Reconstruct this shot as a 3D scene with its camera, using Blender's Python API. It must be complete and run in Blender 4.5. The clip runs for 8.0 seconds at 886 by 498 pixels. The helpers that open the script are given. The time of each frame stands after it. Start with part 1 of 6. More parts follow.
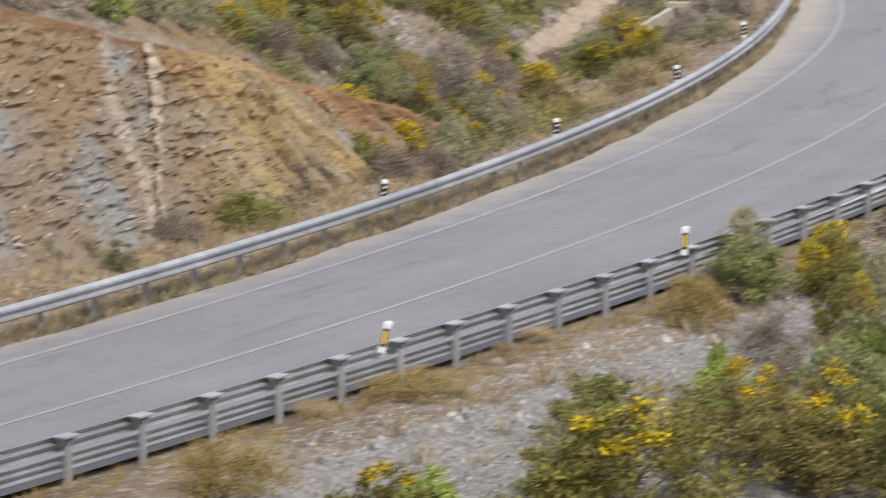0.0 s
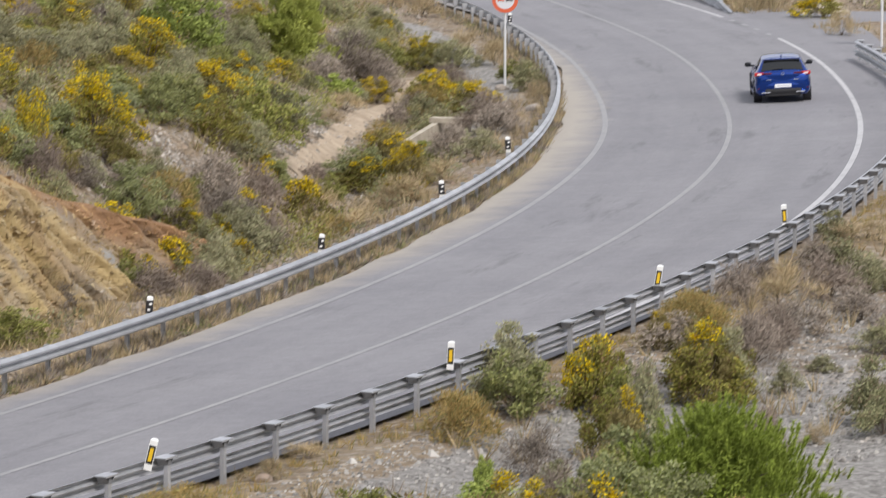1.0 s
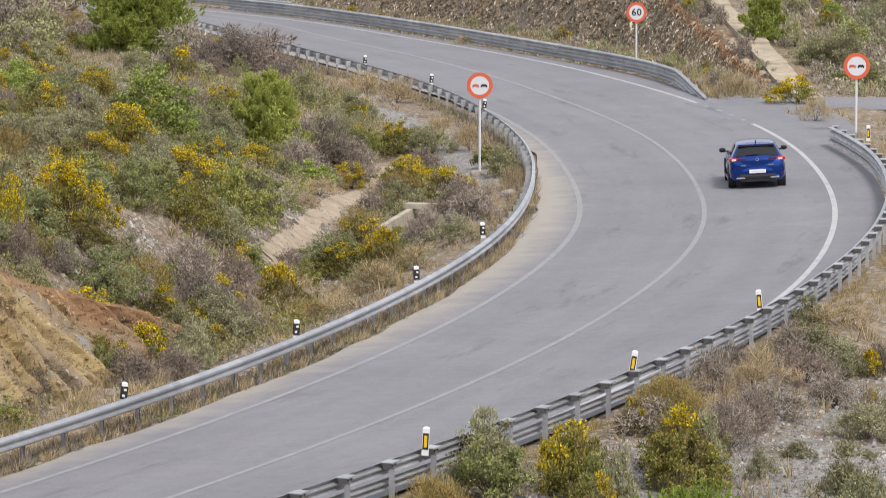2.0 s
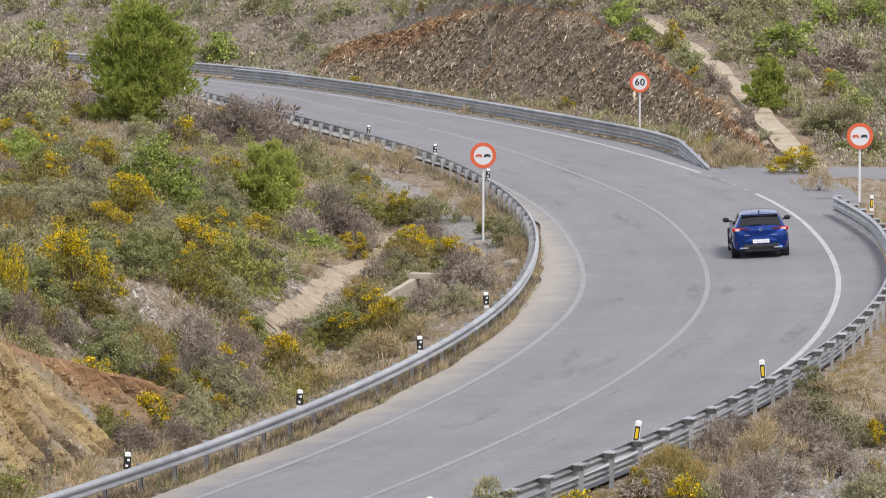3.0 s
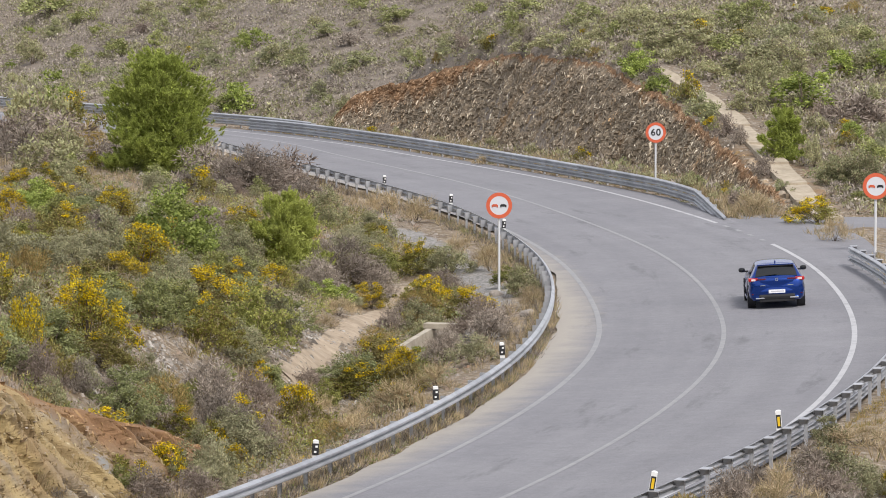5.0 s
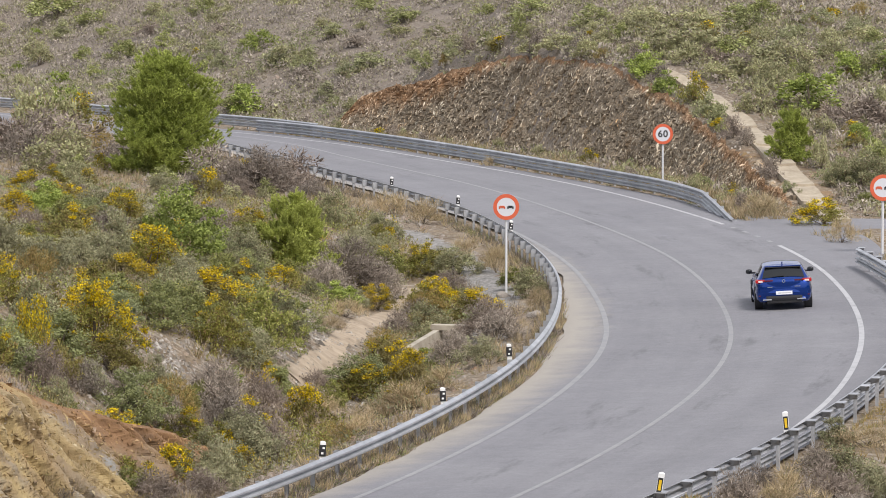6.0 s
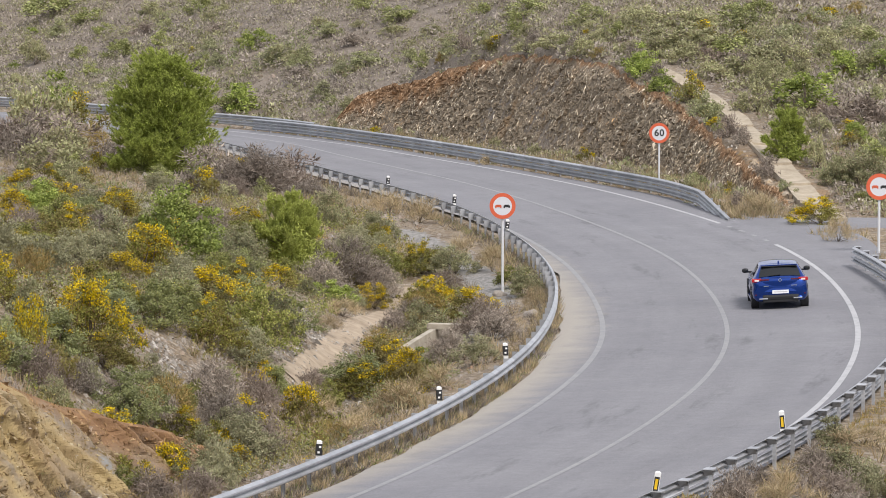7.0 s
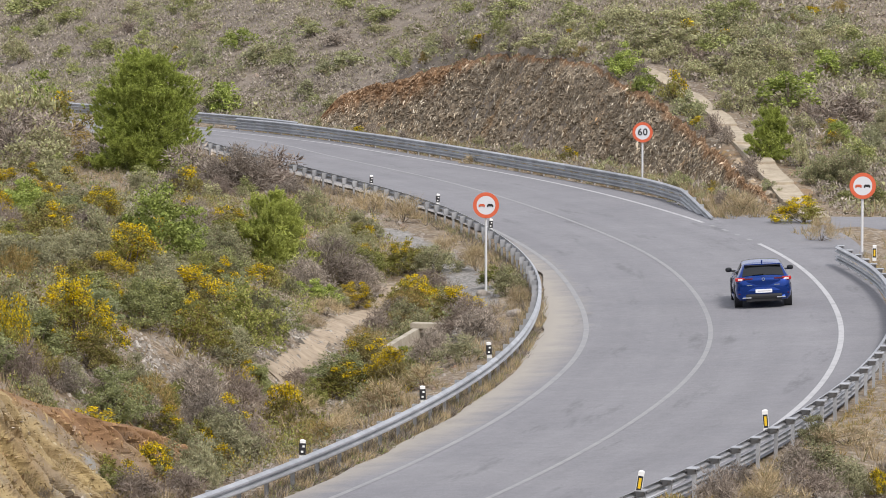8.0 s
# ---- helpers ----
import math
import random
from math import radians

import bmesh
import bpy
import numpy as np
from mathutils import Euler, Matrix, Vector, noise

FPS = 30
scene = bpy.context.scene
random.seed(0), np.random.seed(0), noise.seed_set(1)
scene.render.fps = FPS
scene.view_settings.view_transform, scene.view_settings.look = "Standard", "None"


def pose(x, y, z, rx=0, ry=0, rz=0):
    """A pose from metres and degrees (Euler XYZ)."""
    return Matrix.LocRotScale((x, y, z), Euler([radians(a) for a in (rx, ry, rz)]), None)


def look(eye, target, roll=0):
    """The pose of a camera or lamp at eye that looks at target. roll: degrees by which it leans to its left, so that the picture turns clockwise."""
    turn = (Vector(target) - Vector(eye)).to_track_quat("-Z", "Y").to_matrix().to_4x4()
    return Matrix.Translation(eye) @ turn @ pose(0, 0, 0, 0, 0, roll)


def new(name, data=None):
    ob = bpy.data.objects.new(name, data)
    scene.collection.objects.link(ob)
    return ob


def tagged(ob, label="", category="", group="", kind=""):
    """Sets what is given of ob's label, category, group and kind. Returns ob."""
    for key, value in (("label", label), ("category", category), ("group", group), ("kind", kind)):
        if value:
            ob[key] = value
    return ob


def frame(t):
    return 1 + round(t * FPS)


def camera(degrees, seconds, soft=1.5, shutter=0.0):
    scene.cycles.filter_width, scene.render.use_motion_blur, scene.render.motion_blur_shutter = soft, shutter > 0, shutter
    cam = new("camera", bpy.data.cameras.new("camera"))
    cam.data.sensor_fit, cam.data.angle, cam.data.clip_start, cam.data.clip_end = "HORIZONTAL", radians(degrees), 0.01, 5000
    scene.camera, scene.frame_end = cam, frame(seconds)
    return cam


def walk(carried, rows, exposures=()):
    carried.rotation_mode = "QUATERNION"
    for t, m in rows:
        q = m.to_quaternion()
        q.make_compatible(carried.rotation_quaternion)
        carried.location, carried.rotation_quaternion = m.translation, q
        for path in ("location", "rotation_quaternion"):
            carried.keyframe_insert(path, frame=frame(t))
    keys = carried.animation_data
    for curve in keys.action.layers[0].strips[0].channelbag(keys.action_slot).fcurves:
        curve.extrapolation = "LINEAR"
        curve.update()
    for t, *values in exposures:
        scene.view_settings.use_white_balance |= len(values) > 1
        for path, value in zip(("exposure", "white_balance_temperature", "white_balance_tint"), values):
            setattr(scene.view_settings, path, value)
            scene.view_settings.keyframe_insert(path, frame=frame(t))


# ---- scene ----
# ---------------------------------------------------------------- camera
# A long lens on a fixed stand, 14.3 m above the carriageway, that pans and tilts after the bend.
EYE = 14.28
cam = camera(11.0, 8.0, soft=0.9, shutter=0.45)
ROWS = [
    # seconds, yaw, pitch, roll
    (0.0, 3.128, -8.600, 0.0),
    (0.5, 1.147, -7.946, 0.0),
    (1.0, 0.183, -7.160, 0.0),
    (1.5, -0.147, -6.587, 0.0),
    (3.0, -0.089, -5.223, 0.0),
    (3.5, -0.091, -4.896, 0.0),
    (4.0, -0.069, -4.708, 0.0),
    (4.5, -0.001, -4.635, 0.0),
    (5.0, 0.110, -4.600, 0.0),
    (6.5, 0.202, -4.581, 0.0),
    (7.0, 0.153, -4.594, 0.0),
    (7.5, 0.071, -4.602, 0.0),
    (8.0, -0.054, -4.603, 0.0),
]
walk(cam, [(t, pose(0, 0, EYE, 90 + pitch, roll, yaw)) for t, yaw, pitch, roll in ROWS], exposures=[(0.0, 0.63, 6350, 13), (8.0, 0.63, 6350, 13)])

# ---------------------------------------------------------------- light: bright overcast
world = bpy.data.worlds.new("overcast_sky")
scene.world = world
world.use_nodes = True
wn, wl = world.node_tree.nodes, world.node_tree.links
SUN_EL, SUN_ROT = radians(48), radians(150)
sky = wn.new("ShaderNodeTexSky")
sky.sky_type, sky.sun_disc = "NISHITA", False
sky.sun_elevation, sky.sun_rotation = SUN_EL, SUN_ROT
sky.air_density, sky.dust_density, sky.ozone_density = 1.0, 6.0, 1.0
# a cloud deck greys the sky
deck = wn.new("ShaderNodeMix")
deck.data_type = "RGBA"
deck.inputs[0].default_value = 0.75
deck.inputs[7].default_value = (8.0, 8.2, 8.5, 1)
wl.new(sky.outputs[0], deck.inputs[6])
wl.new(deck.outputs[2], wn["Background"].inputs[0])
wn["Background"].inputs[1].default_value = 0.078
sun = new("sun", bpy.data.lights.new("sun", "SUN"))
sun.data.energy, sun.data.angle, sun.data.color = 1.85, radians(14), (1.0, 0.96, 0.9)
sun.matrix_world = look((0, 0, 0), (-math.sin(SUN_ROT) * math.cos(SUN_EL), -math.cos(SUN_ROT) * math.cos(SUN_EL), -math.sin(SUN_EL)))


# ---------------------------------------------------------------- materials
def material(name, base, rough=0.8, metal=0.0):
    m = bpy.data.materials.new(name)
    m.use_nodes = True
    b = m.node_tree.nodes["Principled BSDF"]
    b.inputs["Base Color"].default_value = (*base, 1)
    b.inputs["Roughness"].default_value = rough
    b.inputs["Metallic"].default_value = metal
    return m


def node(m, kind, **values):
    n = m.node_tree.nodes.new(kind)
    for key, value in values.items():
        n.inputs[key.replace("_", " ")].default_value = value
    return n


def link(m, a, b):
    m.node_tree.links.new(a, b)


def mix(m, factor, a, b, mode="MIX"):
    """A colour mix; each of factor, a and b is a value or a socket."""
    n = m.node_tree.nodes.new("ShaderNodeMix")
    n.data_type, n.blend_type = "RGBA", mode
    for slot, v in ((0, factor), (6, a), (7, b)):
        if isinstance(v, bpy.types.NodeSocket):
            link(m, v, n.inputs[slot])
        else:
            n.inputs[slot].default_value = v if slot == 0 else (*v, 1)
    return n.outputs[2]


def ramp(m, socket, *stops):
    n = m.node_tree.nodes.new("ShaderNodeValToRGB")
    e = n.color_ramp.elements
    while len(e) < len(stops):
        e.new(0.5)
    for k, (at, c) in zip(e, stops):
        k.position = at
        k.color = (*c, 1) if isinstance(c, tuple) else (c, c, c, 1)
    link(m, socket, n.inputs[0])
    return n.outputs[0]


def place(m):
    return m.node_tree.nodes.new("ShaderNodeNewGeometry").outputs["Position"]


def grain(m, scale, detail=5, rough=0.6, stretch=None, turn=(0, 0, 0)):
    src = place(m)
    if stretch or turn != (0, 0, 0):
        mp = m.node_tree.nodes.new("ShaderNodeMapping")
        mp.inputs["Scale"].default_value = stretch or (1, 1, 1)
        mp.inputs["Rotation"].default_value = turn
        link(m, src, mp.inputs[0])
        src = mp.outputs[0]
    n = node(m, "ShaderNodeTexNoise", Scale=scale, Detail=detail, Roughness=rough)
    link(m, src, n.inputs["Vector"])
    return n.outputs[0]


def island(m):
    return m.node_tree.nodes.new("ShaderNodeNewGeometry").outputs["Random Per Island"]


def each(m):
    return m.node_tree.nodes.new("ShaderNodeObjectInfo").outputs["Random"]


def bump(m, socket, strength=0.5, distance=0.05):
    n = node(m, "ShaderNodeBump", Strength=strength, Distance=distance)
    link(m, socket, n.inputs["Height"])
    link(m, n.outputs[0], m.node_tree.nodes["Principled BSDF"].inputs["Normal"])


def colour(m, socket):
    link(m, socket, m.node_tree.nodes["Principled BSDF"].inputs["Base Color"])
    return m


def field(m, name):
    n = m.node_tree.nodes.new("ShaderNodeAttribute")
    n.attribute_name = name
    return n.outputs["Fac"]


def ground_material():
    m = material("dry_soil", (0.3, 0.24, 0.17), 0.95)
    base = ramp(m, grain(m, 0.35, 6), (0.3, (0.19, 0.132, 0.080)), (0.5, (0.32, 0.242, 0.155)), (0.7, (0.43, 0.345, 0.238)))
    fine = ramp(m, grain(m, 3.5, 8, 0.75), (0.3, 0.42), (0.72, 1.12))
    c = mix(m, 1.0, base, fine, "MULTIPLY")
    chips = node(m, "ShaderNodeTexVoronoi", Scale=7.0)
    link(m, place(m), chips.inputs["Vector"])
    chip = m.node_tree.nodes.new("ShaderNodeSeparateColor")
    link(m, chips.outputs["Color"], chip.inputs[0])
    c = mix(m, ramp(m, chip.outputs[0], (0.62, 0.0), (0.7, 0.75)), c, mix(m, chip.outputs[1], (0.20, 0.165, 0.125), (0.52, 0.46, 0.385)))
    stone = ramp(m, grain(m, 9, 6, 0.8), (0.3, (0.115, 0.106, 0.096)), (0.5, (0.265, 0.248, 0.226)), (0.7, (0.43, 0.405, 0.365)))
    pebbles = node(m, "ShaderNodeTexVoronoi", Scale=9.0)
    link(m, place(m), pebbles.inputs["Vector"])
    stone = mix(m, 0.55, stone, ramp(m, pebbles.outputs["Color"], (0.1, (0.13, 0.125, 0.118)), (0.9, (0.50, 0.485, 0.455))))
    edge = grain(m, 1.2, 6, 0.7)
    add = m.node_tree.nodes.new("ShaderNodeMath")
    add.operation = "MULTIPLY_ADD"
    link(m, edge, add.inputs[0])
    add.inputs[1].default_value = 1.0
    link(m, field(m, "gravel"), add.inputs[2])
    c = mix(m, ramp(m, add.outputs[0], (0.85, 0.0), (1.05, 1.0)), c, stone)
    red = mix(m, grain(m, 2.5, 8, 0.75), (0.15, 0.095, 0.055), (0.42, 0.29, 0.165))
    add2 = m.node_tree.nodes.new("ShaderNodeMath")
    add2.operation = "MULTIPLY_ADD"
    link(m, grain(m, 0.9, 5), add2.inputs[0])
    add2.inputs[1].default_value = 1.0
    link(m, field(m, "red"), add2.inputs[2])
    c = mix(m, ramp(m, add2.outputs[0], (0.85, 0.0), (1.1, 1.0)), c, red)
    sand = mix(m, grain(m, 4, 8, 0.8), (0.25, 0.19, 0.125), (0.56, 0.46, 0.34))
    add3 = m.node_tree.nodes.new("ShaderNodeMath")
    add3.operation = "MULTIPLY_ADD"
    link(m, grain(m, 1.6, 5), add3.inputs[0])
    add3.inputs[1].default_value = 1.0
    link(m, field(m, "sand"), add3.inputs[2])
    c = mix(m, ramp(m, add3.outputs[0], (0.85, 0.0), (1.1, 1.0)), c, sand)
    c = mix(m, field(m, "humus"), c, mix(m, grain(m, 2.0, 8, 0.8), (0.105, 0.088, 0.074), (0.30, 0.262, 0.228)))
    bump(m, grain(m, 6, 8, 0.75), 0.9, 0.12)
    return colour(m, c)


def asphalt_material():
    m = material("worn_asphalt", (0.2, 0.2, 0.2), 0.85)
    uv = m.node_tree.nodes.new("ShaderNodeUVMap")
    uv.uv_map = "lane"
    sep = m.node_tree.nodes.new("ShaderNodeSeparateXYZ")
    link(m, uv.outputs[0], sep.inputs[0])
    base = ramp(m, grain(m, 0.22, 5, 0.6), (0.3, (0.200, 0.198, 0.212)), (0.7, (0.238, 0.235, 0.247)))
    speck = ramp(m, grain(m, 14, 8, 0.85), (0.3, 0.74), (0.7, 1.20))
    c = mix(m, 1.0, base, speck, "MULTIPLY")
    c = mix(m, 1.0, c, ramp(m, grain(m, 2.6, 6, 0.7), (0.3, 0.90), (0.7, 1.08)), "MULTIPLY")
    # long streaks along the lanes where wheels run
    mp = m.node_tree.nodes.new("ShaderNodeMapping")
    mp.inputs["Scale"].default_value = (1.1, 0.03, 1)
    link(m, uv.outputs[0], mp.inputs[0])
    streak = node(m, "ShaderNodeTexNoise", Scale=1.0, Detail=4.0)
    link(m, mp.outputs[0], streak.inputs["Vector"])
    c = mix(m, 0.35, c, ramp(m, streak.outputs[0], (0.35, 0.80), (0.65, 1.10)), "MULTIPLY")
    # darker short patches of rubber
    mp2 = m.node_tree.nodes.new("ShaderNodeMapping")
    mp2.inputs["Scale"].default_value = (0.7, 0.11, 1)
    link(m, uv.outputs[0], mp2.inputs[0])
    blot = node(m, "ShaderNodeTexNoise", Scale=1.0, Detail=6.0, Roughness=0.7)
    link(m, mp2.outputs[0], blot.inputs["Vector"])
    c = mix(m, ramp(m, blot.outputs[0], (0.575, 0.0), (0.69, 0.6)), c, (0.10, 0.10, 0.105))
    # pale dust on the inner shoulder
    dust = m.node_tree.nodes.new("ShaderNodeMath")
    dust.operation = "MULTIPLY_ADD"
    link(m, sep.outputs[0], dust.inputs[0])
    dust.inputs[1].default_value = -0.55
    dust.inputs[2].default_value = -2.55
    wob = m.node_tree.nodes.new("ShaderNodeMath")
    wob.operation = "MULTIPLY_ADD"
    link(m, grain(m, 0.8, 5), wob.inputs[0])
    wob.inputs[1].default_value = 0.9
    link(m, dust.outputs[0], wob.inputs[2])
    c = mix(m, ramp(m, wob.outputs[0], (0.1, 0.0), (0.75, 0.8)), c, mix(m, speck, (0.28, 0.25, 0.205), (0.40, 0.365, 0.31)))
    bump(m, grain(m, 30, 4), 0.25, 0.02)
    return colour(m, c)


def paint_material(name, base, wear):
    m = material(name, base, 0.7)
    w = ramp(m, grain(m, 2.0, 8, 0.75), (wear - 0.12, 1.0), (wear + 0.14, 0.0))
    return colour(m, mix(m, w, base, (0.24, 0.243, 0.25)))


def zinc_material():
    m = material("galvanised_steel", (0.5, 0.51, 0.53), 0.48, 0.55)
    c = ramp(m, grain(m, 1.3, 6, 0.7), (0.3, (0.36, 0.37, 0.39)), (0.7, (0.56, 0.57, 0.59)))
    c = mix(m, ramp(m, grain(m, 5, 7, 0.8), (0.62, 0.0), (0.8, 0.5)), c, (0.25, 0.2, 0.15))
    c = mix(m, 1.0, c, ramp(m, each(m), (0.0, 0.86), (1.0, 1.08)), "MULTIPLY")
    return colour(m, c)


def rock_material(name, dark, mid, pale, rust, rust_at=0.55, tilt=0.35, cool=None, flat=False):
    m = material(name, mid, 0.92)
    lay = grain(m, 1.0, 9, 0.75, (1.2, 1.2, 5.5) if flat else (5.0, 5.0, 1.3), (0, tilt, 0.3))
    c = ramp(m, lay, (0.28, dark), (0.47, mid), (0.62, mid), (0.76, pale))
    if cool:
        c = mix(m, ramp(m, grain(m, 0.55, 5, 0.65), (0.50, 0.0), (0.60, 0.75)), c, mix(m, lay, tuple(v * 0.55 for v in cool), tuple(v * 1.7 for v in cool)))
    big = grain(m, 0.33, 4, 0.6)
    c = mix(m, ramp(m, big, (rust_at - 0.07, 0.0), (rust_at + 0.1, 0.85)), c, mix(m, lay, tuple(v * 0.45 for v in rust), tuple(v * 1.35 for v in rust)))
    add = m.node_tree.nodes.new("ShaderNodeMath")
    add.operation = "MULTIPLY_ADD"
    link(m, grain(m, 0.8, 5), add.inputs[0])
    add.inputs[1].default_value = 0.8
    link(m, field(m, "rim"), add.inputs[2])
    rim = mix(m, grain(m, 2.2, 9, 0.8), (0.09, 0.047, 0.024), (0.40, 0.225, 0.105))
    c = mix(m, ramp(m, add.outputs[0], (0.75, 0.0), (1.05, 0.95)), c, rim)
    c = mix(m, field(m, "ochre"), c, mix(m, grain(m, 1.4, 9, 0.75), (0.20, 0.130, 0.050), (0.66, 0.51, 0.235)))
    c = mix(m, field(m, "seam"), c, mix(m, lay, (0.42, 0.34, 0.24), (0.70, 0.62, 0.50)))
    bump(m, grain(m, 2.2, 10, 0.8, (2.5, 2.5, 1.0), (0, tilt, 0.3)), 0.7, 0.12)
    return colour(m, c)


def concrete_material(name="weathered_concrete", a=(0.30, 0.26, 0.20), b=(0.50, 0.45, 0.36)):
    m = material(name, b, 0.9)
    c = ramp(m, grain(m, 1.7, 8, 0.7), (0.32, a), (0.68, b))
    bump(m, grain(m, 8, 6), 0.4, 0.04)
    return colour(m, c)


def leaf_material(name, dark, light, dry=None, dry_share=0.0, back=0.15, vary=0.2, drift=None):
    m = material(name, light, 0.65)
    c = mix(m, island(m), dark, light)
    if dry:
        n = m.node_tree.nodes.new("ShaderNodeMath")
        n.operation = "FRACT"
        mul = m.node_tree.nodes.new("ShaderNodeMath")
        mul.operation = "MULTIPLY"
        link(m, island(m), mul.inputs[0])
        mul.inputs[1].default_value = 37.7
        link(m, mul.outputs[0], n.inputs[0])
        c = mix(m, ramp(m, n.outputs[0], (dry_share - 0.02, 1.0), (dry_share + 0.02, 0.0)), c, dry)
    c = mix(m, 1.0, c, ramp(m, each(m), (0.0, 1 - vary), (1.0, 1 + vary)), "MULTIPLY")
    if drift:
        tone = m.node_tree.nodes.new("ShaderNodeMath")
        tone.operation = "FRACT"
        wide = m.node_tree.nodes.new("ShaderNodeMath")
        wide.operation = "MULTIPLY"
        link(m, each(m), wide.inputs[0])
        wide.inputs[1].default_value = 17.3
        link(m, wide.outputs[0], tone.inputs[0])
        c = mix(m, ramp(m, tone.outputs[0], (0.3, 0.0), (1.0, 0.75)), c, drift)
    c = mix(m, 0.7, c, ramp(m, grain(m, 1.6, 3), (0.3, 0.62), (0.7, 1.3)), "MULTIPLY")
    b = m.node_tree.nodes["Principled BSDF"]
    b.inputs["Specular IOR Level"].default_value = 0.25
    colour(m, c)
    out = m.node_tree.nodes["Material Output"]
    thin = m.node_tree.nodes.new("ShaderNodeBsdfTranslucent")
    link(m, c, thin.inputs[0])
    both = m.node_tree.nodes.new("ShaderNodeMixShader")
    both.inputs[0].default_value = back
    link(m, b.outputs[0], both.inputs[1])
    link(m, thin.outputs[0], both.inputs[2])
    link(m, both.outputs[0], out.inputs[0])
    return m


SOIL, ASPHALT, ZINC = ground_material(), asphalt_material(), zinc_material()
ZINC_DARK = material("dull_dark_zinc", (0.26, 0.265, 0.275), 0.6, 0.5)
LINE = paint_material("worn_white_line", (0.315, 0.312, 0.31), 0.50)
LINE_FRESH = paint_material("white_edge_line", (0.45, 0.45, 0.455), 0.36)
ROCK_NEAR = rock_material("ochre_cut_rock", (0.11, 0.085, 0.058), (0.275, 0.222, 0.162), (0.58, 0.53, 0.45), (0.32, 0.215, 0.11), 0.53, 0.08, (0.26, 0.272, 0.268), True)
ROCK_FAR = rock_material("grey_schist_rock", (0.05, 0.039, 0.027), (0.24, 0.193, 0.136), (0.70, 0.63, 0.50), (0.29, 0.18, 0.085), 0.61)
STONE = rock_material("loose_stone", (0.20, 0.175, 0.15), (0.37, 0.33, 0.285), (0.55, 0.51, 0.46), (0.36, 0.22, 0.13), 0.56)
CONCRETE = concrete_material()
CHUTE = concrete_material("pale_chute_concrete", (0.30, 0.25, 0.18), (0.50, 0.43, 0.325))


SAND = concrete_material("pale_trodden_sand", (0.27, 0.21, 0.145), (0.48, 0.39, 0.285))


def shard_material(name, *tones, stain=0.5, bands=False):
    """Broken rock: each piece its own tone, over broad stains."""
    m = material(name, tones[1], 0.9)
    c = ramp(m, island(m), (0.0, tones[0]), (0.35, tones[1]), (0.75, tones[2]), (1.0, tones[3]))
    c = mix(m, ramp(m, grain(m, 0.45, 5), (stain, 0.0), (stain + 0.16, 0.8)), c, mix(m, island(m), tuple(v * 0.5 for v in tones[4]), tuple(v * 1.4 for v in tones[4])))
    if bands:
        c = mix(m, 1.0, c, ramp(m, grain(m, 0.9, 5, 0.65, (1.0, 1.0, 0.22), (0, 0.2, 0)), (0.36, 0.55), (0.64, 1.40)), "MULTIPLY")
    add = m.node_tree.nodes.new("ShaderNodeMath")
    add.operation = "MULTIPLY_ADD"
    link(m, grain(m, 0.9, 5), add.inputs[0])
    add.inputs[1].default_value = 0.8
    link(m, field(m, "rim"), add.inputs[2])
    c = mix(m, ramp(m, add.outputs[0], (0.75, 0.0), (1.05, 0.62)), c, mix(m, island(m), (0.16, 0.075, 0.030), (0.50, 0.27, 0.115)))
    bump(m, grain(m, 7, 6, 0.8), 0.7, 0.06)
    return colour(m, c)


SHARD_FAR = shard_material("layered_schist", (0.07, 0.052, 0.034), (0.40, 0.318, 0.218), (0.68, 0.585, 0.44), (0.95, 0.87, 0.71), (0.42, 0.24, 0.095), stain=0.55, bands=True)
SHARD_NEAR = shard_material("broken_ochre_rock", (0.13, 0.10, 0.07), (0.28, 0.23, 0.17), (0.42, 0.365, 0.29), (0.68, 0.63, 0.56), (0.42, 0.28, 0.125))
SHARD_OCHRE = shard_material("crumbling_ochre", (0.189, 0.129, 0.060), (0.310, 0.228, 0.107), (0.430, 0.335, 0.172), (0.568, 0.482, 0.318), (0.258, 0.155, 0.073))
RUBBLE_STONE = shard_material("broken_tan_stone", (0.11, 0.095, 0.078), (0.24, 0.215, 0.18), (0.36, 0.33, 0.29), (0.54, 0.51, 0.465), (0.30, 0.215, 0.14))
GRAVEL = shard_material("grey_gravel", (0.12, 0.114, 0.107), (0.24, 0.23, 0.214), (0.36, 0.345, 0.32), (0.56, 0.54, 0.50), (0.28, 0.24, 0.195))
WHITE = material("white_plastic", (0.78, 0.78, 0.76), 0.5)
BLACK = material("black_band", (0.02, 0.02, 0.022), 0.5)
YELLOW = material("yellow_reflector", (0.75, 0.48, 0.02), 0.35)
SIGN_WHITE = material("sign_white_sheet", (0.60, 0.61, 0.64), 0.45)
SIGN_RED = material("sun_bleached_red_sheet", (0.60, 0.115, 0.05), 0.4)
SIGN_BACK = material("sign_grey_back", (0.4, 0.41, 0.42), 0.5, 0.6)
POLE = material("pale_steel_pole", (0.66, 0.67, 0.68), 0.45, 0.2)
WOOD = material("grey_brown_stems", (0.13, 0.10, 0.075), 0.9)
colour(WOOD, ramp(WOOD, grain(WOOD, 6, 5), (0.3, (0.07, 0.055, 0.042)), (0.7, (0.2, 0.16, 0.12))))
PINE = leaf_material("pine_needles", (0.165, 0.20, 0.04), (0.55, 0.615, 0.155), back=0.35, vary=0.06)
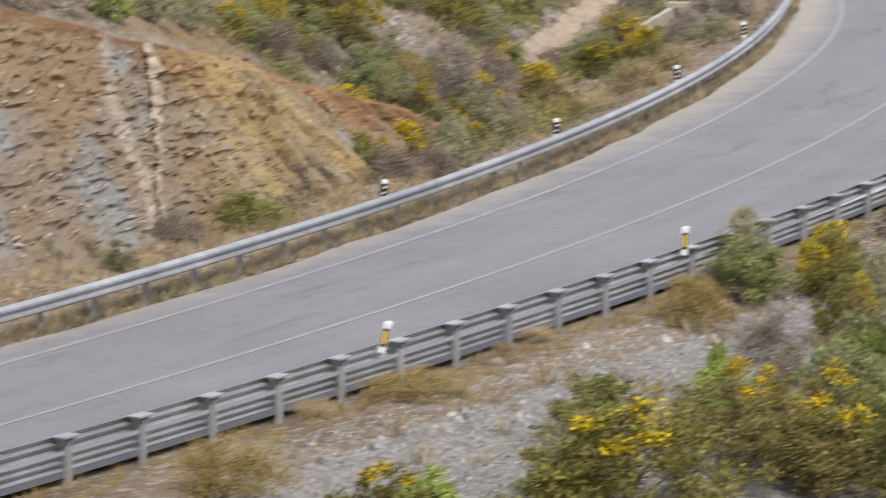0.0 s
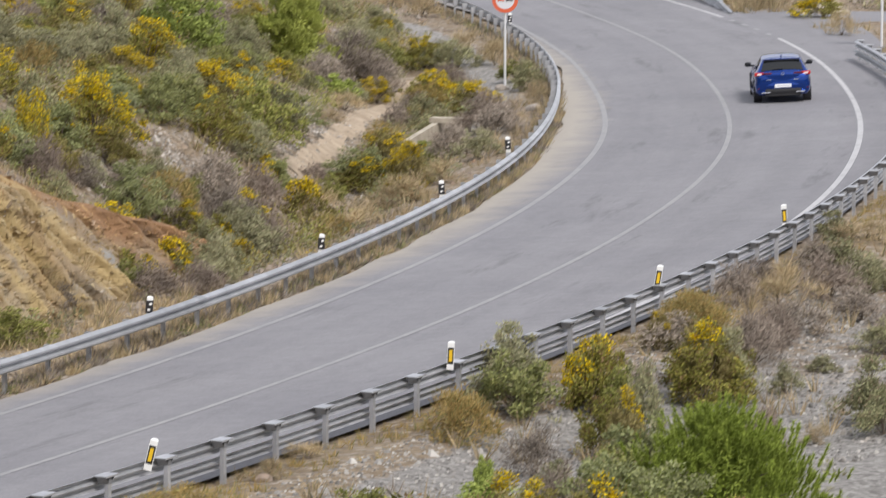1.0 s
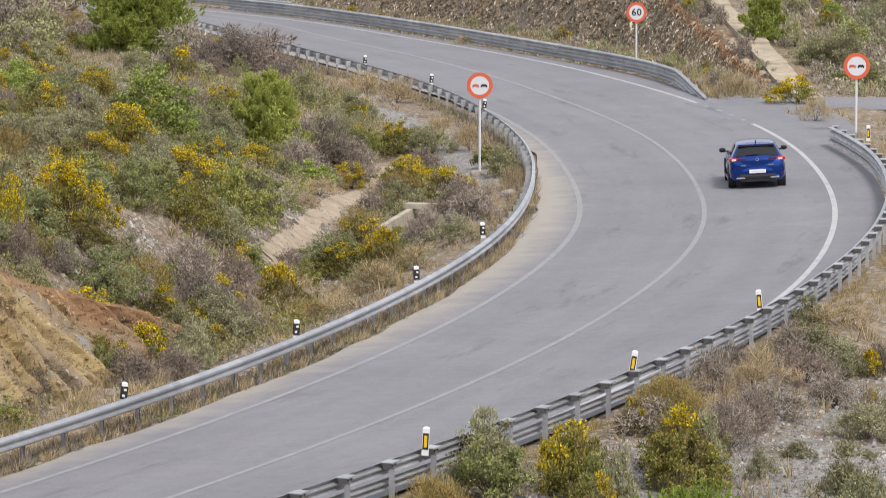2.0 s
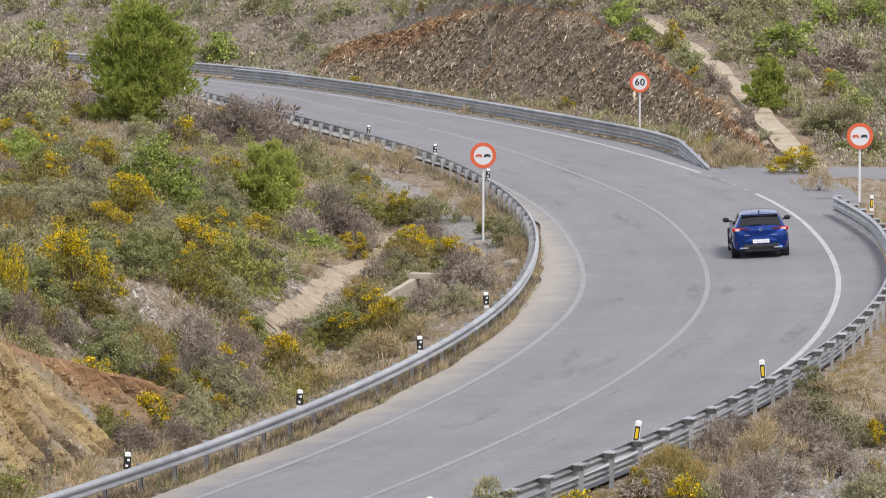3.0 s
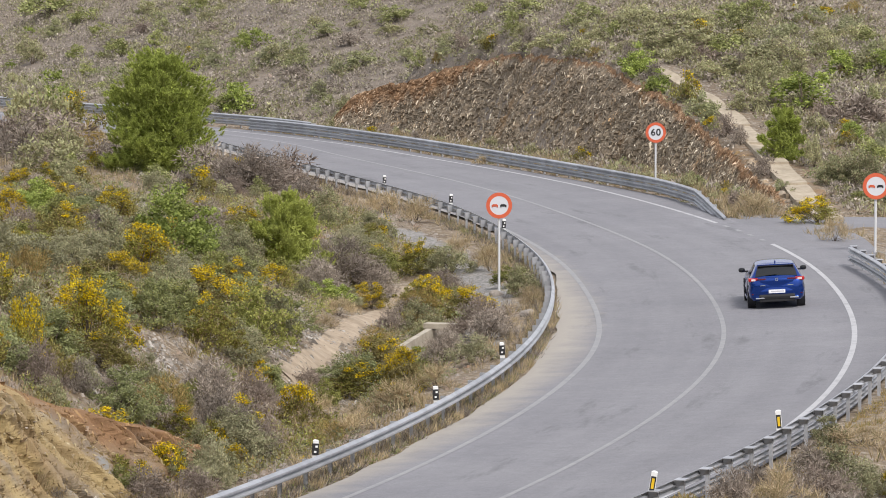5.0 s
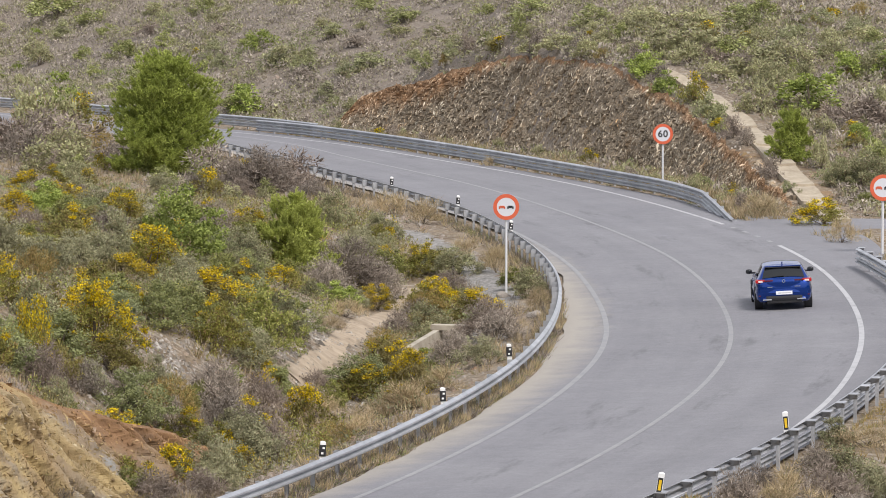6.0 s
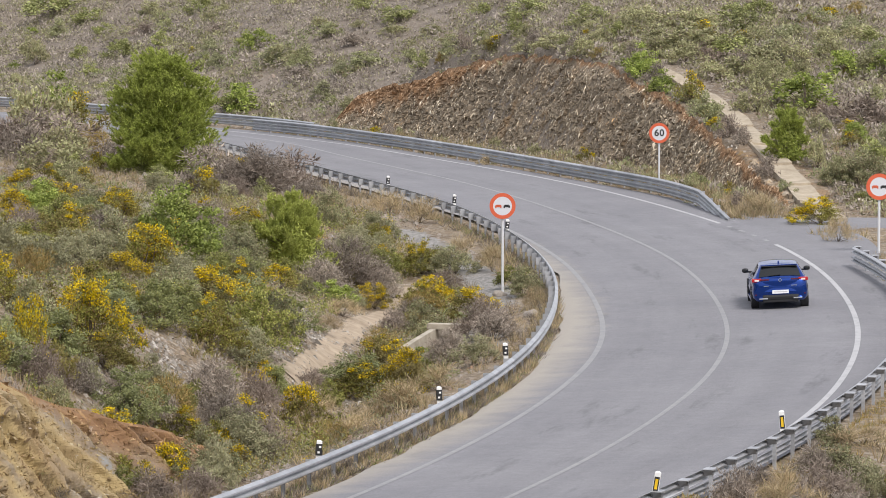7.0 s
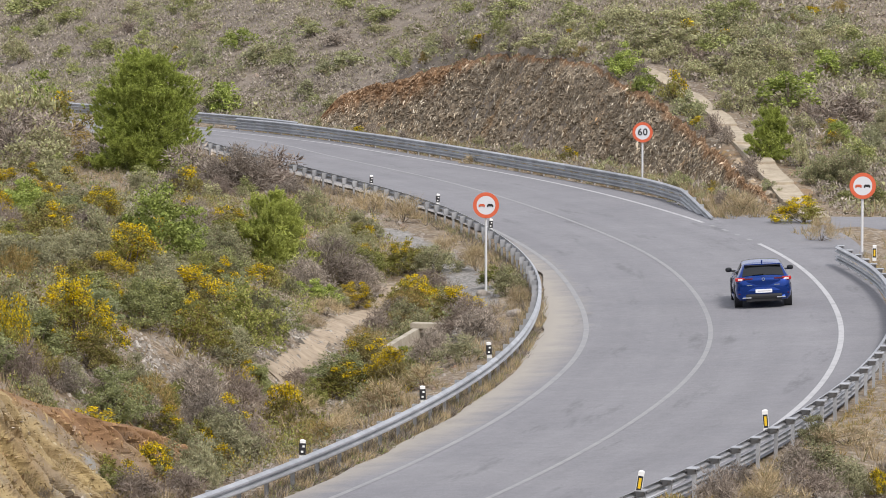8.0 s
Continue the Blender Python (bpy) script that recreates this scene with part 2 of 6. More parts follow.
SOFT_PINE = leaf_material("soft_pine_needles", (0.23, 0.27, 0.055), (0.70, 0.74, 0.21), back=0.35, vary=0.05)
YOUNG = leaf_material("young_pine_needles", (0.12, 0.165, 0.024), (0.44, 0.53, 0.10), back=0.35, vary=0.05)
GREEN = leaf_material("green_shrub_leaves", (0.105, 0.12, 0.028), (0.395, 0.40, 0.115), (0.25, 0.19, 0.11), 0.10, vary=0.3, drift=(0.27, 0.30, 0.16))
BRIGHT = leaf_material("bright_shrub_leaves", (0.14, 0.19, 0.035), (0.43, 0.49, 0.13))
PALE_GREEN = leaf_material("pale_hillside_leaves", (0.17, 0.195, 0.06), (0.44, 0.46, 0.18), (0.30, 0.25, 0.14), 0.10, vary=0.25, drift=(0.33, 0.33, 0.21))
SAGE = leaf_material("grey_green_leaves", (0.12, 0.125, 0.065), (0.41, 0.41, 0.22), (0.28, 0.22, 0.14), 0.18, vary=0.3, drift=(0.36, 0.345, 0.215))
PALE_SAGE = leaf_material("pale_heath_leaves", (0.23, 0.23, 0.12), (0.52, 0.51, 0.275), (0.31, 0.26, 0.165), 0.2)
BROOM = leaf_material("olive_gorse_twigs", (0.095, 0.098, 0.020), (0.37, 0.345, 0.08), (0.19, 0.125, 0.055), 0.2, vary=0.3, drift=(0.27, 0.22, 0.10))
DEAD = leaf_material("dry_grey_twigs", (0.14, 0.115, 0.092), (0.47, 0.405, 0.335), back=0.1, vary=0.3, drift=(0.24, 0.185, 0.15))
DULL = leaf_material("dull_heath_twigs", (0.21, 0.18, 0.15), (0.49, 0.43, 0.365), (0.33, 0.31, 0.20), 0.25, back=0.15)
RUSTY = leaf_material("rusty_dry_twigs", (0.24, 0.165, 0.055), (0.47, 0.345, 0.13), (0.2, 0.2, 0.07), 0.25)
STRAW = leaf_material("straw_grass", (0.30, 0.225, 0.125), (0.60, 0.48, 0.30), (0.21, 0.20, 0.08), 0.14)
BLOOM = leaf_material("yellow_gorse_bloom", (0.54, 0.385, 0.004), (0.84, 0.64, 0.012), back=0.25)


# ---------------------------------------------------------------- mesh helpers
def mesh_from(name, verts, faces, mats, smooth=False, which=None):
    """A mesh from arrays: verts (n, 3) and faces (m, 3 or 4), or a list of polygons."""
    me = bpy.data.meshes.new(name)
    me.from_pydata(np.asarray(verts, float).tolist(), [], faces.tolist() if isinstance(faces, np.ndarray) else faces)
    for m in mats if isinstance(mats, (list, tuple)) else [mats]:
        me.materials.append(m)
    if which is not None:
        me.polygons.foreach_set("material_index", np.asarray(which, np.int32))
    if smooth:
        me.polygons.foreach_set("use_smooth", np.ones(len(me.polygons), bool))
    me.update()
    return me


def bm_mesh(name, bm, mat, smooth=False):
    me = bpy.data.meshes.new(name)
    bm.to_mesh(me)
    bm.free()
    me.materials.append(mat)
    if smooth:
        me.polygons.foreach_set("use_smooth", np.ones(len(me.polygons), bool))
    return me


def part(name, data, material_or_none, parent, label="", m=None, smooth=False):
    """Links a bmesh or a mesh as one object under a thing or a part."""
    me = data if isinstance(data, bpy.types.Mesh) else bm_mesh(name, data, material_or_none, smooth)
    ob = new(name, me)
    ob.parent = parent
    if m is not None:
        ob.matrix_basis = m
    return tagged(ob, label)


def thing(name, m, label, category, group="", kind=""):
    ob = new(name)
    ob.empty_display_size = 0.2
    ob.matrix_basis = m
    return tagged(ob, label, category, group, kind)


def box(x0, x1, y0, y1, z0, z1, bevel=0.0):
    bm = bmesh.new()
    bmesh.ops.create_cube(bm, size=1, matrix=Matrix.LocRotScale(((x0 + x1) / 2, (y0 + y1) / 2, (z0 + z1) / 2), None, (x1 - x0, y1 - y0, z1 - z0)))
    if bevel:
        bmesh.ops.bevel(bm, geom=bm.edges[:], offset=bevel, segments=2, affect="EDGES", profile=0.7)
    return bm


def tube(r0, r1, z0, z1, n=12):
    bm = bmesh.new()
    bmesh.ops.create_cone(bm, cap_ends=True, segments=n, radius1=r0, radius2=r1, depth=z1 - z0, matrix=Matrix.Translation((0, 0, (z0 + z1) / 2)))
    return bm


def sheet(name, grid, mat, smooth=True, close=False):
    """A mesh over a grid of points (rows, columns, 3)."""
    r, c = grid.shape[:2]
    i = np.arange(r * c).reshape(r, c)
    f = np.stack([i[:-1, :-1], i[:-1, 1:], i[1:, 1:], i[1:, :-1]], -1).reshape(-1, 4)
    return mesh_from(name, grid.reshape(-1, 3), f, mat, smooth)


def smoothstep(a, b, v):
    t = np.clip((v - a) / (b - a), 0, 1)
    return t * t * (3 - 2 * t)


def vnoise(x, y, size, seed=0):
    """Smooth noise between -1 and 1 over the plan."""
    x, y = np.asarray(x, float) / size, np.asarray(y, float) / size
    xi, yi = np.floor(x), np.floor(y)
    fx, fy = x - xi, y - yi
    fx, fy = fx * fx * (3 - 2 * fx), fy * fy * (3 - 2 * fy)

    def corner(a, b):
        h = np.sin(a * 127.1 + b * 311.7 + seed * 74.7) * 43758.5453
        return (h - np.floor(h)) * 2 - 1

    return (corner(xi, yi) * (1 - fx) + corner(xi + 1, yi) * fx) * (1 - fy) + (corner(xi, yi + 1) * (1 - fx) + corner(xi + 1, yi + 1) * fx) * fy


# ---------------------------------------------------------------- plan of the road
BEND = np.array([2.586, 5.566, 3.594, -29.164, -1.305, 9.159])
SLOPE = np.polyder(BEND)


def centre_x(y):
    """The centre line's x where it crosses y: a left-hand bend, straight on before and after."""
    y = np.asarray(y, float)
    u = np.clip(y, 66, 262)
    v = (u - 160) / 100
    x = np.polyval(BEND, v) + np.polyval(SLOPE, v) / 100 * (y - u)
    b = np.clip(y, 248, 285) - 248
    return x - 0.009 * b * b - 0.666 * np.maximum(0, y - 285)


def heading(y):
    return np.arctan((centre_x(np.asarray(y, float) + 0.5) - centre_x(np.asarray(y, float) - 0.5)))


def crown(y, d):
    """Height of the carriageway: banked in the bend, dipping behind it."""
    y = np.asarray(y, float)
    return np.clip((250 - y) / 70, 0, 1) * 0.05 * np.clip(d, -6.5, 6.5) - 0.00008 * np.clip(y - 190, 0, 90) ** 2


def road_point(y, d, h=0.0):
    a = heading(y)
    return np.stack(np.broadcast_arrays(centre_x(y) + d * np.cos(a), y - d * np.sin(a), crown(y, d) + h), -1)


def track(*knots):
    ky, kd = zip(*knots)
    return lambda y: np.interp(np.asarray(y, float), ky, kd)


def soften(f, width=6.0):
    return lambda y: sum(f(np.asarray(y, float) + k * width / 4) for k in range(-4, 5)) / 9


LEFT_LINE = soften(track((60, -3.7), (105, -3.78), (124, -3.86), (142, -3.94), (154, -4.3), (163, -4.46), (172, -4.32), (184, -4.15), (196, -4.0), (255, -4.0)))
CENTRE_LINE = soften(track((60, 0.15), (106, 0.15), (124, 0.05), (136, 0.12), (148, -0.14), (160, -0.4), (172, -0.3), (190, -0.4), (200, -0.25), (214, 0.25), (226, 0.3), (238, 0.05), (262, 0.0)), 9)
RIGHT_LINE = soften(track((60, 3.6), (100, 3.95), (122, 4.18), (140, 4.04), (156, 4.0), (170, 4.24), (180, 4.28), (190, 4.25), (200, 4.36), (212, 4.5), (224, 4.3), (236, 3.85), (248, 3.15), (262, 1.9)))
LEFT_RAIL = soften(track((60, -4.9), (97, -5.15), (120, -5.5), (150, -5.82), (175, -5.55), (195, -5.25), (215, -5.7), (247, -5.85)))
RIGHT_RAIL = soften(track((55, 4.0), (79, 4.35), (90, 4.6), (101, 4.95), (113, 5.2), (126, 5.5), (145, 5.75), (160, 5.8), (166, 5.4)))
FAR_RAIL = soften(track((188, 4.85), (194, 5.35), (198, 5.7), (204, 5.95), (212, 5.65), (222, 5.36), (230, 5.2), (238, 4.94), (246, 4.46), (254, 3.6), (262, 3.3), (272, 2.9)), 3.0)
REAR_RAIL = soften(track((262, 4.1), (268, 4.3), (275, 4.95), (285, 5.2), (292, 6.0)))
# the foot and the rim of the far cut
CUT_FOOT = soften(track((186, 7.8), (196, 8.56), (202, 9.06), (208, 9.44), (214, 9.92), (222, 10.15), (232, 10.12), (238, 10.02), (244, 9.74), (250, 9.34), (258, 9.1), (275, 9.4)), 4)


def far_top(y):
    rim = soften(track((188, 0.0), (192, 0.3), (196, 0.83), (200, 1.08), (208, 1.85), (216, 2.76), (224, 3.83), (232, 4.58), (240, 4.93), (248, 4.78), (252, 4.51), (256, 3.99), (264, 2.62), (268, 1.85), (270.3, 1.3), (271.2, -0.6), (273, -0.8)), 0.8)(y)
    return rim + (0.16 * vnoise(y, 0 * y, 1.3, 14) + 0.10 * vnoise(y, 0 * y, 0.45, 15)) * smoothstep(192, 200, y) * (1 - smoothstep(266, 270, y))


def knoll_height(y):
    """Height of the knoll that the near cut slices, falling off along the road."""
    return soften(track((60, 6.1), (87, 5.7), (92, 5.3), (96, 4.5), (100, 3.75), (104, 2.95), (108, 2.0), (110, 1.25), (112, 0.6), (116, 0.15), (120, 0.0)), 2.0)(y)


# the inner hillside that rises beyond the gully
FLANK_FOOT = soften(track((96, 6.0), (104, 3.6), (115, 4.4), (130, 5.0), (145, 6.4), (160, 7.6), (185, 7.0)), 6)
FLANK_SLOPE = soften(track((96, 0.0), (104, 0.35), (112, 0.6), (128, 0.6), (142, 0.46), (156, 0.34), (172, 0.20), (190, 0.08), (215, 0.03)), 6)


def hill(x, y):
    """The hillside behind the far cut."""
    base = 195 + 2.9 * np.maximum(0, 8 - x) + 4.0 * np.clip(2.5 - x, 0, 6.5) + 0.25 * np.maximum(0, x - 14)
    s = 0.115 * np.maximum(0, y - base)
    return np.minimum(np.where(s > 18, 18 + (s - 18) * 0.5, s), 70)


def land(x, y):
    """Height of the natural ground."""
    x, y = np.asarray(x, float), np.asarray(y, float)
    d = (x - centre_x(y)) * np.cos(heading(y))
    z = crown(y, d) - 0.035
    # inner side: a gully, the cut knoll, and a gentle rise
    e = np.maximum(0, -d - 6.2)
    inside = smoothstep(108, 120, y) * (1 - smoothstep(165, 185, y))
    z = z - 1.0 * np.exp(-(((e - 4.5) / 2.8) ** 2)) * inside * (e > 0) + 0.02 * np.minimum(e, 40)
    knoll = knoll_height(y - 2.0 * np.clip(e - 5, 0, 25))
    cut = knoll * np.clip((e - 3.25) / 1.5, 0, 1)
    flank = np.maximum(0, e - FLANK_FOOT(y)) * FLANK_SLOPE(y)
    flank = 3.3 * np.tanh(flank / 3.3)
    z = z + np.maximum(cut, flank) + 0.25 * np.minimum(cut, flank)
    z = z + 2.0 * smoothstep(11, 22, e) * smoothstep(212, 238, y) * (1 - smoothstep(262, 280, y))
    # outer side: the bank falls to a gravel terrace; farther on, the cut and the hill
    e = np.maximum(0, d - 6.0)
    lower = 1 - smoothstep(165, 190, y)
    z = z - (1.0 * smoothstep(0.3, 5, e) + 0.03 * np.minimum(e, 60)) * lower
    up = hill(x, y)
    face = crown(y, d) + np.maximum(0, d - CUT_FOOT(y) - 0.3) * (2.3 - 2.0 * smoothstep(268, 276, y))
    z = np.where(d > 4, np.maximum(z, np.minimum(face, np.maximum(up, z))), z)
    # the basin in front of the culvert's wing wall
    u, v = 0.247 * (x + 2.0) + 0.969 * (y - 147.8), 0.969 * (x + 2.0) - 0.247 * (y - 147.8)
    z = z - 0.55 * np.exp(-((u / 5.0) ** 4) - ((v - 0.95) / 0.85) ** 4)
    # the level mouth of the side road
    m = (1 - smoothstep(2.8, 5.5, np.abs(y - 187.4))) * smoothstep(11, 13, x) * (1 - smoothstep(40, 48, x))
    z = z * (1 - m) + 0.17 * m
    # the rise on which the camera stands
    z = z + 12.4 * np.exp(-((x / 30) ** 2) - ((y + 4) / 22) ** 2)
    rough = smoothstep(6.3, 9, np.abs(d))
    return z + rough * (0.16 * vnoise(x, y, 5.0, 1) + 0.08 * vnoise(x, y, 1.7, 2)) + smoothstep(15, 60, np.abs(d)) * 0.7 * vnoise(x, y, 24, 3)


def on_land(x, y):
    return float(land(x, y))
# ---------------------------------------------------------------- ground and road
def steps(*runs):
    return np.unique(np.concatenate([np.arange(a, b, s) for a, b, s in runs]))


SAND_PATH = ((-4.9, 135.6), (-4.5, 140.6), (-3.9, 147.8), (-3.2, 158.0), (-2.0, 168.4), (-1.7, 171.5))
RUBBLE_PATH = ((-2.2, 190.0), (-1.0, 183.6), (0.1, 176.9), (1.4, 166.1), (0.8, 146.8))


def along(x, y, pts, width):
    """Nearness to a line through the points: 1 on it, 0 a width away."""
    best = np.full(np.shape(x), 1e9)
    for (ax, ay), (bx, by) in zip(pts[:-1], pts[1:]):
        t = np.clip(((x - ax) * (bx - ax) + (y - ay) * (by - ay)) / ((bx - ax) ** 2 + (by - ay) ** 2), 0, 1)
        best = np.minimum(best, np.hypot(x - ax - t * (bx - ax), y - ay - t * (by - ay)))
    return np.clip(1.4 - best / width, 0, 1)


def build_ground():
    ys = steps((-3000, -400, 650), (-400, -60, 60), (-60, 62, 4), (62, 276, 0.7), (276, 420, 2.5), (420, 800, 20), (800, 4000, 400))
    ds = steps((-3000, -400, 650), (-400, -80, 40), (-80, -20, 2), (-20, -6, 0.45), (-6, 6, 2), (6, 22, 0.45), (22, 70, 1.6), (70, 400, 30), (400, 3200, 650))
    Y, D = np.meshgrid(ys, ds, indexing="ij")
    X = centre_x(Y) * (np.abs(Y) < 700) + D
    Z = land(X, Y)
    Z = np.where((np.abs(D) < 4.1) & (Y > 50) & (Y < 330), Z - 0.1, Z)
    me = sheet("ground", np.stack([X, Y, Z], -1), SOIL)
    d = D * np.cos(heading(Y))
    zones = {
        "gravel": smoothstep(6.3, 7.2, d) * (1 - smoothstep(150, 170, Y)) * (0.46 + 0.40 * (1 - smoothstep(84, 92, Y)) * smoothstep(6.3, 7.4, d) - 0.10 * smoothstep(90, 98, Y) + 0.2 * vnoise(X, Y, 6, 5)) + 0.30 * smoothstep(160, 170, Y) * (1 - smoothstep(182, 190, Y)) * (d > 5)
        + 0.62 * along(X, Y, RUBBLE_PATH, 1.2),
        "red": 0.42 * np.exp(-(((d + 12.5) / 5) ** 2)) * np.exp(-(((Y - 111) / 9) ** 2)) * 1.35 + 0.36 * smoothstep(8.5, 9.5, d) * smoothstep(188, 193, Y) * (1 - smoothstep(210, 226, Y)) * (d < 14.5) + 0.25 * smoothstep(280, 300, Y) * (0.5 + 0.5 * vnoise(X, Y, 12, 7)),
        "humus": 0.8 * smoothstep(6, 9, d) * smoothstep(200, 225, Y) * (1 - 0.6 * smoothstep(2, 12, X)) * (0.75 + 0.35 * vnoise(X, Y, 7, 17)),
        "sand": 0.75 * along(X, Y, SAND_PATH, 0.42) + 0.45 * np.exp(-(((d + 6.6) / 0.5) ** 2)) * (1 - smoothstep(112, 122, Y))
        + 0.36 * smoothstep(5.6, 6.2, d) * (1 - smoothstep(8.0, 9.5, d)) * smoothstep(86, 96, Y) * (1 - smoothstep(160, 168, Y)),
    }
    for key, values in zones.items():
        me.attributes.new(key, "FLOAT", "POINT").data.foreach_set("value", values.ravel().astype(np.float32))
    tagged(new("ground", me), "dry stony hillside ground of tan soil and grey gravel", "ground", kind="structure")


def ribbon(name, ys, left, right, lift, mat, columns=2, uv=False):
    t = np.linspace(0, 1, columns)
    Y = np.repeat(ys[:, None], columns, 1)
    L, R = left(ys)[:, None], right(ys)[:, None]
    D = L + (R - L) * t[None]
    me = sheet(name, road_point(Y, D, lift), mat)
    if uv:
        lay = me.uv_layers.new(name="lane")
        vi = np.empty(len(me.loops), np.int32)
        me.loops.foreach_get("vertex_index", vi)
        flat = np.stack([D.ravel()[vi], Y.ravel()[vi]], -1)
        lay.data.foreach_set("uv", flat.ravel().astype(np.float32))
    return me


def build_road():
    ys = np.arange(40, 330, 1.0)
    edge_r = soften(track((40, 3.85), (79, 4.2), (101, 4.8), (126, 5.35), (150, 5.65), (162, 6.0), (170, 7.0), (176, 8.2), (186, 8.4), (192, 6.9), (200, 5.9), (212, 5.5), (230, 5.0), (246, 4.3), (262, 3.4)))
    edge_l = lambda y: LEFT_RAIL(y) + 0.22 + 0.5 * smoothstep(158, 176, y) + 0.12 * vnoise(y, 0 * y, 2.2, 9)
    tagged(new("road", ribbon("road", ys, edge_l, edge_r, 0.0, ASPHALT, 14, True)), "worn pale grey asphalt road on a banked bend", "road", kind="structure")

    def line(name, at, width, y0, y1, mat, label):
        y = np.arange(y0, y1, 0.8)
        tagged(new(name, ribbon(name, y, lambda v: at(v) - width / 2, lambda v: at(v) + width / 2, 0.006, mat)), label, "road marking", kind="structure")

    line("edge_line", LEFT_LINE, 0.17, 40, 330, LINE, "worn white edge line on the inner side of the bend")
    line("centre_line", CENTRE_LINE, 0.15, 40, 330, LINE, "faded white centre line on grey asphalt")
    line("edge_line", RIGHT_LINE, 0.17, 40, 177.0, LINE_FRESH, "bright white edge line on the outer side of the bend")
    line("edge_line", RIGHT_LINE, 0.165, 187.8, 330, LINE_FRESH, "bright white edge line along the far cut")
    for y in (178.4, 180.9, 183.3, 185.6):
        line("edge_dash", RIGHT_LINE, 0.17, y, y + 1.1, LINE, "short worn white dash across the side road mouth")
    # the side road that leaves towards the hill
    a = np.linspace(0, 1, 24)
    w = np.linspace(-1, 1, 6)
    A, Wd = np.meshgrid(a, w, indexing="ij")
    X = 12.6 + A * 27.4
    Y = 187.2 + 0.6 * np.sin(A * 2) + Wd * (2.2 + 2.0 * (1 - A) ** 3)
    Z = 0.25 + 0.015 * Wd + 0 * X
    tagged(new("side_road", sheet("side_road", np.stack([X, Y, Z], -1), ASPHALT)), "narrow grey asphalt side road joining the bend", "road", kind="structure")


def build_path():
    """A narrow path of pale trodden sand down the inner slope, with an uneven edge."""
    t = np.linspace(0, 1, 60)
    k = np.linspace(0, 1, len(SAND_PATH))
    cx, cy = np.interp(t, k, [p[0] for p in SAND_PATH]), np.interp(t, k, [p[1] for p in SAND_PATH])
    cx = cx + 0.12 * vnoise(cy, 0 * cy, 3.0, 51)
    w = np.linspace(-1, 1, 7)
    half = 0.43 - 0.12 * t + 0.10 * vnoise(cy, 0 * cy, 0.9, 52)
    X = cx[:, None] + w[None] * half[:, None]
    Y = np.repeat(cy[:, None], 7, 1) - w[None] * 0.1
    Z = land(X, Y) + 0.05 - 0.07 * np.abs(w[None]) ** 4
    tagged(new("dirt_path", sheet("dirt_path", np.stack([X, Y, Z], -1), SAND)), "pale sandy path down the inner slope", "path", kind="structure")


build_ground()
build_road()
build_path()


# ---------------------------------------------------------------- rock cuts
def broken(s, t, long, thick, seed):
    """Offsets of broken slabs, each long by thick, in beds across t: steps with sharp edges."""
    def chance(a, b):
        h = np.sin(a * 12.9898 + b * 78.233 + seed * 3.7) * 43758.5453
        return (h - np.floor(h)) * 2 - 1

    bed = np.floor(t / thick + 0.6 * vnoise(s, t, long * 2.5, seed))
    return chance(np.floor(s / long + 5.3 * chance(bed, 3.0 + 0 * bed) + 0.5 * vnoise(s, t, long, seed + 1)), bed)


